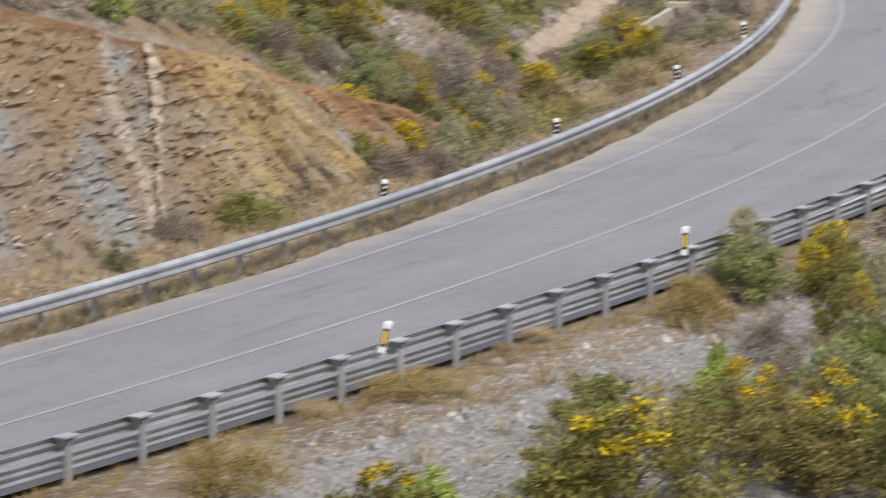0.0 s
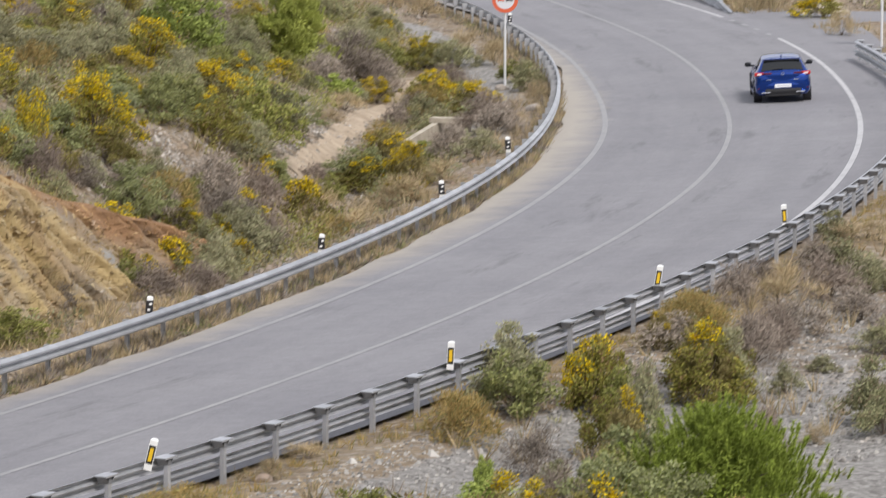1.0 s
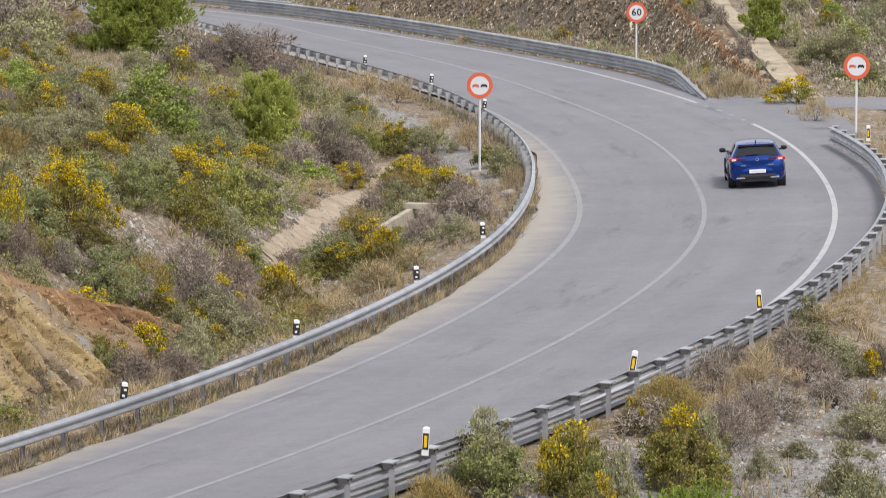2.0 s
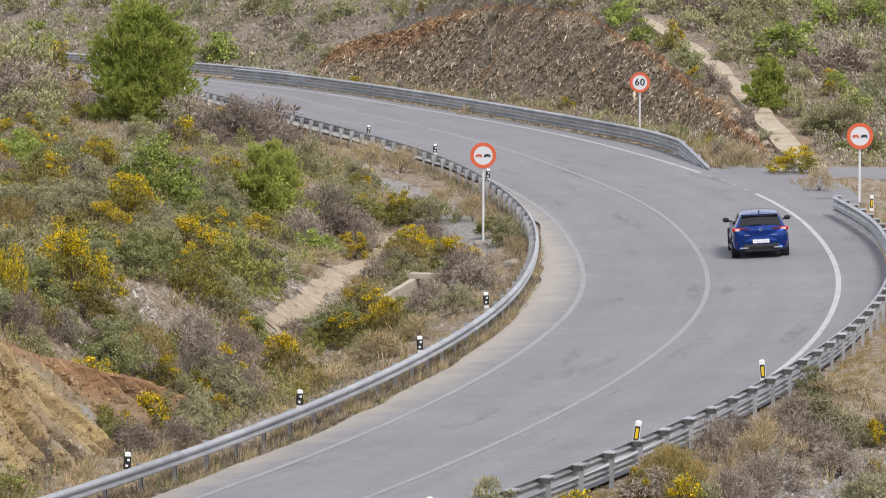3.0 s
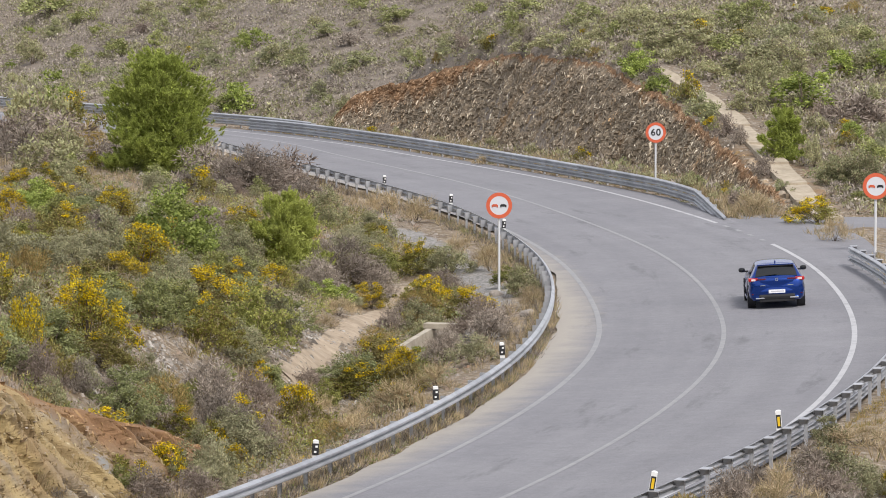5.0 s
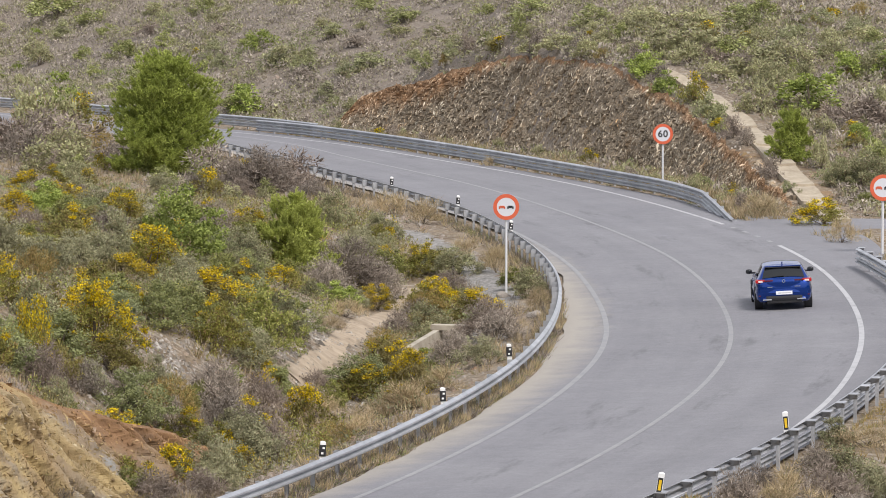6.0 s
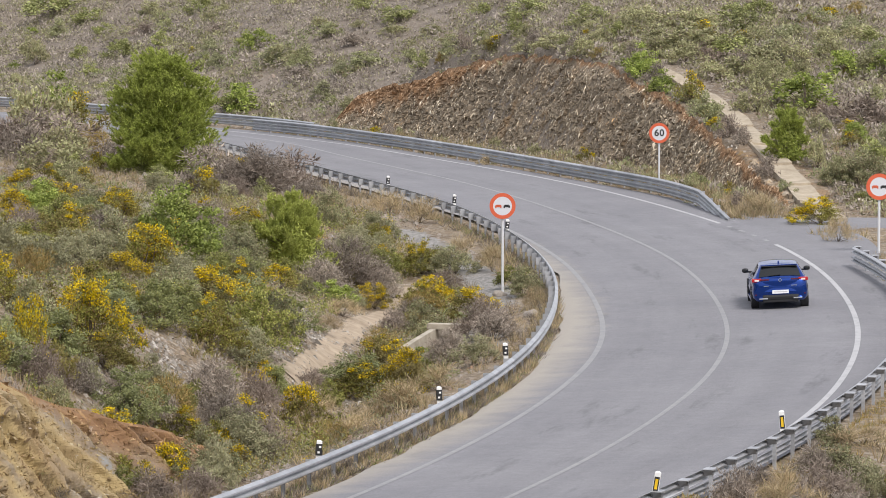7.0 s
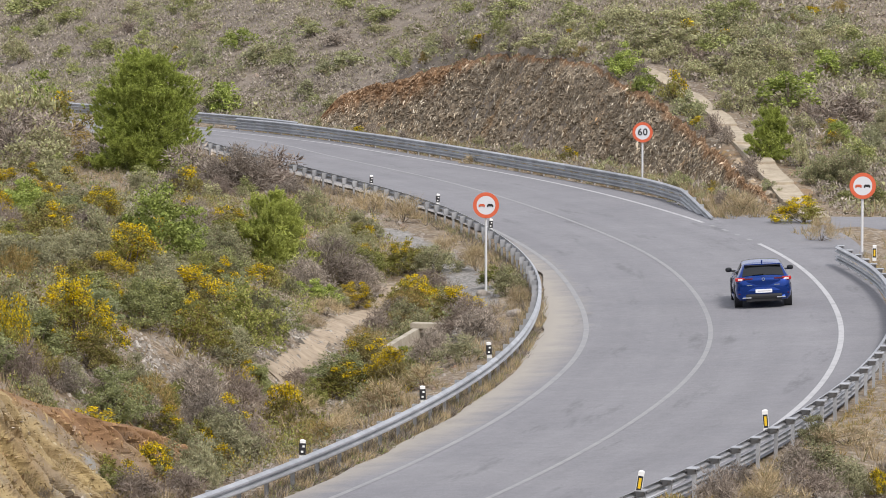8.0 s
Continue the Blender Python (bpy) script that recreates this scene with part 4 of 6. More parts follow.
CHUTE_LINE = ((15.67, 189.3), (15.56, 195.9), (15.19, 200.5), (14.82, 205.7), (14.37, 210.4), (13.92, 214.3), (13.42, 220.4), (12.72, 223.8), (12.04, 228.8), (11.15, 232.6), (10.12, 235.1))


def chute_point(t):
    """A place on the drain's line, t from 0 at its foot to 1 at its head."""
    n = len(CHUTE_LINE) - 1
    k = np.arange(n + 1) / n
    return np.interp(t, k, [p[0] for p in CHUTE_LINE]), np.interp(t, k, [p[1] for p in CHUTE_LINE])


def chute():
    """A concrete drain down the hillside, cast in long curved lengths that step down to the next, with a low kerb on the lower side."""
    n, rows = 9, 9
    x0, y0 = chute_point(0.0)
    base = np.array([x0, y0, on_land(x0, y0)])
    root = thing("drain_chute", Matrix.Translation(Vector(base)), "pale stepped concrete drain running down the dry hillside", "drain", kind="structure")
    for k in range(n):
        t = np.linspace(k / n, (k + 1) / n, rows)
        cx, cy = chute_point(t)
        cx = cx + 0.15 * vnoise(cy, 0 * cy, 6.0, 61)
        wide = 0.58 - 0.18 * t
        step = 0.10 * (1 - np.linspace(0, 1, rows)) * (k < 6) + 0.04
        top = np.maximum.reduce([land(cx + o * wide, cy) for o in (-1.2, -0.8, -0.4, 0.0, 0.4, 0.8, 1.1)]) + step
        for name, lo, hi, lift in (("bed", -1.0, 1.0, 0.0), ("kerb", -1.24, -1.0, 0.11)):
            u = np.array([lo, lo, (lo + hi) / 2, hi, hi])
            X = cx[:, None] + u[None] * wide[:, None]
            Y = np.repeat(cy[:, None], 5, 1)
            Z = top[:, None] + lift + np.array([-0.7, 0.0, -0.03 if name == "bed" else 0.0, 0.0, -0.7])[None]
            G = np.stack([X, Y, Z], -1) - base
            i = np.arange(rows * 5).reshape(rows, 5)
            faces = [(int(i[r, c]), int(i[r, c + 1]), int(i[r + 1, c + 1]), int(i[r + 1, c])) for r in range(rows - 1) for c in range(4)]
            faces += [tuple(int(v) for v in i[0][::-1]), tuple(int(v) for v in i[-1])]
            me = mesh_from(name, G.reshape(-1, 3), faces, CHUTE)
            if name == "bed":
                seg = part("bed", me, None, root)
            else:
                part("kerb", me, None, seg)


chute()
# ---------------------------------------------------------------- plants
def leaf_blades(p, along, length, width, rng):
    """Pointed leaves at p (n, 3) that point along (n, 3)."""
    n = len(p)
    side = np.cross(along, rng.normal(size=(n, 3)))
    side /= np.linalg.norm(side, axis=1, keepdims=True) + 1e-9
    L, W = np.broadcast_to(length, n)[:, None], np.broadcast_to(width, n)[:, None]
    v = np.stack([p - side * W * 0.6, p + side * W * 0.6, p + along * L], 1).reshape(-1, 3)
    return v, np.arange(3 * n).reshape(n, 3)


def unit(v):
    return v / (np.linalg.norm(v, axis=1, keepdims=True) + 1e-9)


def crown_clumps(rng, k, height, spread=0.5, low=0.12):
    """Clump centres over an uneven dome one metre wide."""
    a = rng.uniform(0, 2 * np.pi, k)
    h = rng.uniform(low, 1, k) ** 0.8
    r = spread * np.sqrt(np.clip(1 - h ** 2.2, 0.03, 1)) * rng.uniform(0.55, 1.0, k)
    lop = 1 + 0.3 * np.cos(a - rng.uniform(0, 6.28)) + 0.22 * np.cos(2 * a - rng.uniform(0, 6.28)) + 0.12 * np.cos(3 * a - rng.uniform(0, 6.28))
    return np.stack([r * lop * np.cos(a), r * lop * np.sin(a), h * height * rng.uniform(0.55, 1.08, k)], 1)


def foliage(rng, clumps, per, size, leaf, width, up=0.35, jitter=0.6, lay=0.0):
    """Leaves round each clump, pointing outwards and somewhat up; lay: how far they lie over the clump like shingles."""
    k = len(clumps)
    n = k * per
    c = np.repeat(clumps, per, 0)
    way = unit(rng.normal(size=(n, 3)))
    grow = np.repeat(rng.uniform(0.55, 1.45, k), per)[:, None]
    out = c + way * size * grow * rng.uniform(0.25 + 0.5 * lay, 1.0, (n, 1)) * np.array([1, 1, 0.85])
    out[:, 2] = np.maximum(out[:, 2], 0.01)
    over = unit(np.cross(way, rng.normal(size=(n, 3))))
    along = unit(lay * over + (1 - lay) * way + jitter * (1 - 0.6 * lay) * rng.normal(size=way.shape) + np.array([0, 0, up]))
    length, wide = leaf * rng.uniform(0.6, 1.3, n), width * rng.uniform(0.7, 1.3, n)
    if lay == 0:
        return leaf_blades(out, along, length, wide, rng)
    side = unit(np.cross(way, along) + 0.25 * rng.normal(size=way.shape))
    v = np.stack([out - side * wide[:, None] * 0.7, out + side * wide[:, None] * 0.7, out + along * length[:, None]], 1).reshape(-1, 3)
    return v, np.arange(3 * n).reshape(n, 3)


def stems_mesh(rng, clumps, mat, radius=0.012, count=8):
    """Bent tapering stems from the root to some of the clumps."""
    v, f = [], []
    for c in clumps[:count]:
        pts = [np.zeros(3), c * np.array([0.35, 0.35, 0.5]) + rng.normal(size=3) * 0.02, c * 0.9]
        for a, b, r0, r1 in ((pts[0], pts[1], radius, radius * 0.7), (pts[1], pts[2], radius * 0.7, radius * 0.3)):
            t = unit((b - a)[None])[0]
            s = unit(np.cross(t, [0.3, 0.9, 0.1])[None])[0]
            w = np.cross(t, s)
            i = len(v)
            for q, r in ((a, r0), (b, r1)):
                v += [q + r * (s * math.cos(k * 2.094) + w * math.sin(k * 2.094)) for k in range(3)]
            f += [(i + k, i + (k + 1) % 3, i + 3 + (k + 1) % 3, i + 3 + k) for k in range(3)]
    return mesh_from("woody_base", np.array(v), f, mat)


def shrub_kind(seed, mat, height, clumps=40, per=50, size=0.15, leaf=0.075, width=0.034, up=0.35, bloom=0.0, variants=3, low=0.08, fine=1.0, lay=0.0):
    made = []
    for k in range(variants):
        rng = np.random.default_rng(seed * 10 + k)
        c = crown_clumps(rng, clumps, height, 0.46, low)
        v, f = foliage(rng, c, per, size, leaf, width, up, 0.6, lay)
        parts = [("foliage", mesh_from("foliage", v, f, mat)), ("woody_base", stems_mesh(rng, c, WOOD))]
        if bloom:
            hot = c[np.argsort(-(c[:, 2] + 0.8 * c[:, 0] * math.cos(k * 2.1) + 0.8 * c[:, 1] * math.sin(k * 2.1) + 0.12 * rng.uniform(size=len(c))))][: max(3, int(len(c) * bloom))]
            bv, bf = foliage(rng, hot, int(per * 1.3), size * 1.08, 0.046 * fine, 0.038 * fine, 0.2, 1.2)
            parts.append(("blossom", mesh_from("blossom", bv, bf, BLOOM)))
        made.append(parts)
    return made


KINDS = {
    "green": shrub_kind(1, GREEN, 0.8, 46, 84, 0.115, 0.046, 0.024, 0.5, lay=0.4),
    "bright": shrub_kind(2, BRIGHT, 0.85, 44, 84, 0.12, 0.046, 0.030, 0.4, lay=0.5),
    "sage": shrub_kind(3, SAGE, 0.7, 46, 80, 0.115, 0.050, 0.018, 0.6, lay=0.3),
    "gorse": shrub_kind(4, BROOM, 0.75, 44, 60, 0.11, 0.050, 0.020, 0.7, 0.36, fine=0.7),
    "olive": shrub_kind(5, BROOM, 0.75, 44, 76, 0.115, 0.050, 0.020, 0.6, 0.08, fine=0.7, lay=0.25),
    "dead": shrub_kind(6, DEAD, 0.6, 44, 60, 0.15, 0.085, 0.011, 0.5),
    "rusty": shrub_kind(7, RUSTY, 0.6, 44, 60, 0.14, 0.075, 0.011, 0.9),
    "straw": shrub_kind(8, STRAW, 0.9, 16, 60, 0.17, 0.26, 0.008, 1.3),
}
# wide bushes have more and smaller clumps
WIDE = {
    "green": shrub_kind(11, GREEN, 0.8, 90, 84, 0.09, 0.030, 0.016, 0.5, variants=2, fine=0.5, lay=0.4),
    "bright": shrub_kind(12, BRIGHT, 0.85, 78, 96, 0.098, 0.030, 0.020, 0.4, variants=2, fine=0.5, lay=0.5),
    "sage": shrub_kind(13, SAGE, 0.7, 90, 84, 0.088, 0.032, 0.013, 0.6, variants=2, fine=0.5, lay=0.3),
    "gorse": shrub_kind(14, BROOM, 0.75, 98, 60, 0.08, 0.034, 0.015, 0.7, 0.32, variants=2, fine=0.5),
    "olive": shrub_kind(15, BROOM, 0.75, 100, 80, 0.085, 0.034, 0.014, 0.6, 0.04, variants=2, fine=0.5, lay=0.25),
    "dead": shrub_kind(16, DEAD, 0.6, 95, 64, 0.12, 0.065, 0.008, 0.5, variants=2, fine=0.5),
    "rusty": shrub_kind(17, RUSTY, 0.6, 95, 80, 0.11, 0.045, 0.007, 0.9, variants=2, fine=0.5),
}
# shrubs far up the hillside are plainer
FAR = {
    "green": shrub_kind(21, PALE_GREEN, 0.8, 30, 56, 0.14, 0.055, 0.034, 0.4, lay=0.45),
    "bright": shrub_kind(22, BRIGHT, 0.85, 30, 56, 0.14, 0.055, 0.036, 0.4, lay=0.5),
    "sage": shrub_kind(23, PALE_SAGE, 0.7, 30, 52, 0.14, 0.06, 0.028, 0.6, lay=0.3),
    "olive": shrub_kind(25, BROOM, 0.75, 28, 44, 0.14, 0.06, 0.034, 0.6, 0.12, fine=1.0),
    "dead": shrub_kind(26, DEAD, 0.6, 26, 44, 0.16, 0.10, 0.020, 0.5),
}
LABELS = {
    "green": ("green_shrub", "dense dull green shrub on dry ground"),
    "bright": ("leafy_shrub", "leafy fresh green shrub on the slope"),
    "sage": ("sage_shrub", "grey-green sage-like shrub on stony soil"),
    "gorse": ("gorse_bush", "spiny gorse bush covered in yellow blossom"),
    "olive": ("gorse_bush", "olive gorse bush with few yellow flowers"),
    "dead": ("dry_bush", "leafless grey-brown dry bush"),
    "rusty": ("dry_bush", "rusty brown half-dry bush by the road"),
    "straw": ("grass_clump", "tall pale straw-coloured grass clump"),
}
COUNT = {}


def clear_of_cut(x, y):
    """Moves what would stand on the face of the far cut back to its rim."""
    d = (x - float(centre_x(y))) * math.cos(float(heading(y)))
    rim = float(CUT_FOOT(y) + 0.42 * (far_top(y) - crown(y, 6.0))) + 0.5
    if 192 < y < 270 and float(CUT_FOOT(y)) - 0.4 < d < rim:
        return x + (rim - d) / math.cos(float(heading(y)))
    return x


def shrub(kind, x, y, wide, high, sink=0.04):
    name, label = LABELS[kind]
    x = clear_of_cut(x, y)
    if kind not in ("straw", "rusty"):
        wide, high = wide * 1.12, high * 1.22
    k = COUNT[kind] = COUNT.get(kind, -1) + 1
    made = FAR[kind] if y > 215 and kind in FAR else WIDE[kind] if wide > 1.75 and kind in WIDE else FAR[kind] if y > 190 and kind in FAR else KINDS[kind]
    parts = made[k % len(made)]
    base = {"green": 0.8, "bright": 0.85, "sage": 0.7, "gorse": 0.75, "olive": 0.75, "dead": 0.6, "rusty": 0.6, "straw": 0.9}[kind]
    m = Matrix.Translation((x, y, on_land(x, y) - sink)) @ Matrix.Rotation(k * 2.4, 4, "Z")
    root = thing(name, m, label, "bush" if kind != "straw" else "grass", name.replace("_", " ") + " group")
    root.scale = (wide, wide, high / base)
    for n, me in parts:
        part(n, me, None, root)


def pine_mesh(rng, height, width, tufts, per, needle, mat, upright=0.0):
    """Crown of upturned needle tufts on whorled limbs; trunk and limbs."""
    k = max(24, tufts // 48)
    t = np.linspace(0.05, 0.98, k) + rng.normal(size=k) * 0.03
    a = np.arange(k) * 2.4 + rng.normal(size=k) * 0.3
    prof = width / 2 * np.interp(t, (0, 0.12, 0.3, 0.5, 0.7, 0.85, 0.95, 1), (0.8, 1.0, 0.98, 0.88, 0.70, 0.50, 0.31, 0.10))
    r = prof * (1 + 0.14 * np.sin(a * 3 + t * 9)) * rng.uniform(0.42, 1.0, k) ** 0.7
    own = rng.integers(0, k, tufts)
    size = width * 0.066 * rng.uniform(0.7, 1.4, k)
    c = np.stack([r * np.cos(a), r * np.sin(a), np.clip(t, 0.05, 1) * height * 0.95], 1)[own] + rng.normal(size=(tufts, 3)) * size[own][:, None] * np.array([0.8, 0.8, 0.5])
    c[:, 2] = np.maximum(c[:, 2], 0.05)
    a = np.arctan2(c[:, 1], c[:, 0])
    t = np.clip(c[:, 2] / height, 0, 1)
    out = unit(np.stack([np.cos(a) * 0.8, np.sin(a) * 0.8, 0.55 + 0.6 * t], 1))
    out = unit(out * (1 - upright) + upright * np.array([0, 0, 1.2]))
    n = tufts * per
    cc, oo = np.repeat(c, per, 0), np.repeat(out, per, 0)
    along = unit(oo + (0.75 - 0.35 * upright) * rng.normal(size=(n, 3)))
    p = cc + oo * rng.uniform(-0.5, 0.5, (n, 1)) * needle * (1.6 + 2.2 * upright)
    core = max(400, n // 10)
    ca, ct = rng.uniform(0, 6.283, core), rng.uniform(0.06, 0.9, core)
    cr = width / 2 * np.interp(ct, (0, 0.15, 0.5, 0.8, 1), (0.45, 0.62, 0.52, 0.26, 0.03)) * np.sqrt(rng.uniform(0.05, 1, core))
    cp = np.stack([cr * np.cos(ca), cr * np.sin(ca), ct * height * 0.95], 1)
    cv, cf = leaf_blades(cp, unit(rng.normal(size=(core, 3)) + np.array([0, 0, 0.5])), needle * 1.6, needle * 0.4, rng)
    outer = leaf_blades(p, along, needle * rng.uniform(0.7, 1.3, n), needle * 0.17, rng)
    crown_me = mesh_from("crown", np.concatenate([outer[0], cv]), np.concatenate([outer[1], cf + len(outer[0])]), mat)
    limbs = c[rng.permutation(tufts)[:40]]
    v, f = [], []
    for q in [np.array([0, 0, height * 0.93])] + list(limbs):
        trunk = q[0] == 0 and q[1] == 0
        s = np.array([0, 0, -0.2]) if trunk else np.array([0, 0, max(0.1, q[2] - 0.25 * np.hypot(q[0], q[1]) - 0.2)])
        r0, r1 = (0.035 * height ** 0.9, 0.01) if trunk else (0.012 * height ** 0.8, 0.006)
        tt = unit((q - s)[None])[0]
        sd = unit(np.cross(tt, [0.31, 0.9, 0.13])[None])[0]
        w = np.cross(tt, sd)
        i = len(v)
        for z, rr in ((s, r0), (q, r1)):
            v += [z + rr * (sd * math.cos(k * math.pi / 3) + w * math.sin(k * math.pi / 3)) for k in range(6)]
        f += [(i + k, i + (k + 1) % 6, i + 6 + (k + 1) % 6, i + 6 + k) for k in range(6)]
    return crown_me, mesh_from("trunk", np.array(v), f, WOOD)


def pine(x, y, width, height, tufts, per, needle, seed, label, mat=PINE, sink=0.1, upright=0.0):
    crown_me, trunk = pine_mesh(np.random.default_rng(seed), height, width, tufts, per, needle, mat, upright)
    root = thing("pine_tree", Matrix.Translation((x, y, on_land(x, y) - sink)), label, "tree", "young pines")
    part("trunk", trunk, None, root)
    part("crown", crown_me, None, root, "fresh green needles in upturned tufts")
# plants that stand out: x, y, width, height in metres
for kind, rows in (
    ("bright", ((-9.2, 150.2, 3.15, 2.04), (-6.4, 129.2, 0.72, 0.42), (17, 222.9, 3.29, 1.51), (9, 228.3, 1.49, 0.87), (21.9, 234.1, 2.02, 1.16), (0.5, 78.4, 0.54, 0.61))),
    ("green", ((-12.8, 149.3, 2.03, 1.2), (-6.7, 140.6, 2.26, 1.13), (-8.1, 132.6, 2.13, 0.98), (-7.1, 149.7, 1.85, 1.02), (-3.7, 134.4, 0.95, 0.65), (-7.1, 124.8, 0.54, 0.43),
        (-9.9, 114.2, 0.71, 0.5), (-8.3, 118.6, 0.59, 0.41), (11, 218.7, 1.56, 1.25), (10.9, 207.5, 1.15, 0.72), (19.8, 210.7, 1.56, 1.04), (-13.6, 288.7, 2.65, 1.24),
        (1.2, 86.2, 1.5, 1.07), (-1.6, 77.4, 0.44, 0.31))),
    ("sage", ((-8.4, 140.4, 1.99, 0.87), (-5.7, 140.1, 1.9, 1.21), (-20.2, 236, 2.4, 1.7), (-19.7, 218.3, 2.97, 1.35), (-6, 110.8, 1.58, 1.03), (-12.1, 135.2, 1.84, 0.92),
        (-10.9, 139.7, 1.55, 0.78), (2.4, 162.7, 1.4, 0.8), (-5.3, 190.8, 2.12, 1.29), (-4.1, 180.9, 2.01, 0.89), (-3.3, 186.5, 1.84, 0.8),
        (17.8, 202.3, 2.75, 1.37), (15.3, 233.2, 3.13, 1.28), (12.3, 240.3, 3.5, 1.31), (1.7, 78.2, 0.98, 0.59), (9.4, 113.7, 1.06, 0.56), (9.6, 106.1, 1.06, 0.66),
        (1.1, 86.7, 1.4, 0.97), (-1.9, 68, 1.37, 0.77))),
    ("gorse", ((-10.1, 138.1, 1.62, 0.65), (-10, 124.3, 2.16, 1.15), (-10.9, 117.4, 1.16, 1.38), (-9, 130.3, 0.42, 0.64), (-5.9, 132.8, 0.98, 0.57), (-5.4, 131.7, 0.98, 0.59),
        (-4.3, 129.8, 1.37, 1.04), (-0.9, 163.9, 1.82, 1.01), (0.5, 159.8, 1.97, 0.89), (-2.9, 164.9, 1.59, 0.77), (-7.2, 111.8, 1.53, 0.83), (14.9, 187, 2.19, 0.92),
        (12.3, 217.9, 1.03, 0.39), (9.7, 100.2, 0.5, 0.45))),
    ("gorse", ((-1.45, 135.3, 1.7, 1.05),)),
    ("olive", ( (-7.8, 108.3, 1.21, 0.83), (-10.4, 120.1, 1.49, 0.67), (-16.9, 210.1, 1.56, 0.78), (-11.5, 212.9, 1.31, 0.79), (-9.9, 119.2, 0.89, 0.37),
        (2.6, 87.5, 1.31, 1.22), (4.8, 89, 1.88, 1.16), (3, 82.2, 1.03, 1.03), (0.6, 71, 2.13, 1.24), (-1, 67.3, 3.38, 1.5))),
    ("gorse", ((10.2, 106.5, 0.6, 0.55),)),
    ("dead", ((-3.8, 167.7, 2.59, 1.49), (-9.2, 214.5, 4.4, 0.95), (-20.3, 237.9, 4.99, 1.53), (-6.6, 125.3, 2.02, 1.09), (-5.5, 128.5, 1.43, 0.95), (-13.6, 144.4, 1.25, 1.07),
        (-1, 146.6, 1.9, 0.6), (1.2, 148.5, 2.02, 0.82), (-6.6, 208.5, 2.2, 0.8), (19.3, 219.6, 3.25, 1.22), (1.4, 80.2, 1.05, 0.75),
        (7.2, 99, 1.35, 0.62), (6.7, 103.7, 1.16, 0.64), (4.4, 94.9, 1.42, 0.59))),
    ("straw", ((1.8, 149.5, 1.11, 0.65), (-1.5, 131.1, 1.94, 0.81), (-2.8, 125.2, 1.39, 0.7), (-1.5, 194.9, 1.92, 1.2), (1.3, 175.2, 1.3, 0.86), (12.5, 192.3, 2.02, 1.07),
        (14.8, 177.4, 1.1, 1.1), (1.5, 231.5, 0.85, 0.51), (4.7, 228.7, 1.69, 0.51), (8.6, 108.7, 1.08, 0.47), (-3.3, 79.6, 0.79, 0.4), (-2.7, 81.9, 0.82, 0.31),
        (-6.2, 74.6, 1.12, 0.28))),
    ("rusty", ((5, 97.3, 1.99, 0.87), (0.1, 83.4, 1.56, 0.93), (-7, 67.7, 2.13, 0.94), (-4.6, 76.1, 2, 0.52))),
):
    for x, y, wide, high in rows:
        shrub(kind, x, y, wide, high)

for kind, x, y, wide, high in (("olive", 2.2, 69.5, 2.0, 1.4), ("green", 3.3, 71.5, 2.2, 1.5), ("green", 2.7, 75.5, 1.9, 1.2), ("olive", 3.9, 67.5, 2.2, 1.5), ("dead", 1.6, 74, 1.6, 1.0),
                               ("green", 4.6, 79, 1.8, 1.1), ("dead", -23.4, 239, 3.4, 1.4), ("sage", -25.5, 243, 3.2, 1.6), ("dead", -17.6, 233, 2.6, 1.0), ("sage", -27, 236, 2.6, 1.4)):
    shrub(kind, x, y, wide, high)

for kind, x, y, wide, high in (
    ("rusty", -7.9, 138.9, 0.94, 0.72), ("sage", -11.5, 138.1, 1.88, 0.94), ("sage", -8.4, 137.6, 1.78, 1.05), ("sage", -5.7, 109.1, 1.25, 0.97), ("sage", -17.6, 212, 1.57, 0.92),
    ("sage", -7.5, 158.8, 2.16, 1.18), ("sage", -11.5, 123.3, 1.37, 0.92), ("gorse", -9.7, 122.3, 2.04, 1.51), ("gorse", -10.9, 116.5, 0.94, 1.23), ("gorse", -7, 110.5, 1.3, 0.82),
    ("gorse", -19, 203.5, 1.76, 0.75), ("olive", -10.6, 133.7, 1.49, 0.74), ("olive", -9.2, 121.4, 1.8, 0.87), ("olive", -7, 131.1, 1.78, 1.22), ("olive", -6.2, 121.8, 1.28, 0.83),
    ("olive", -18.4, 206.7, 1.79, 0.89), ("olive", -11.3, 208.3, 1.54, 1.03), ("olive", -6.8, 144.6, 1.61, 1.07), ("green", -5.8, 135.6, 2.18, 1.68), ("green", -7.9, 107.5, 1.23, 0.77),
    ("green", -5.4, 142.8, 1.23, 1.06), ("dead", -6.2, 123.6, 1.99, 1.0), ("dead", -5.1, 122.9, 1.29, 0.91), ("straw", -4.3, 132.8, 0.99, 0.9),
):
    shrub(kind, x, y, wide, high)

for kind, x, y, wide, high in (
    ("sage", -23.7, 254.4, 3.3, 2.51), ("sage", -22.4, 257.5, 3.02, 2.29), ("sage", -19.1, 229.2, 2.83, 1.27), ("olive", -21.7, 264.6, 2.94, 2.02), ("dead", -21.7, 243.3, 3.91, 1.65),
    ("dead", -21.3, 225.4, 2.51, 1.53), ("dead", -9.2, 212.1, 3.92, 1.62), ("dead", -11.7, 218.6, 2.96, 1.35), ("dead", -7.7, 219.6, 2.97, 1.22), ("rusty", -19.4, 245.5, 2.73, 1.51),
):
    shrub(kind, x, y, wide, high)

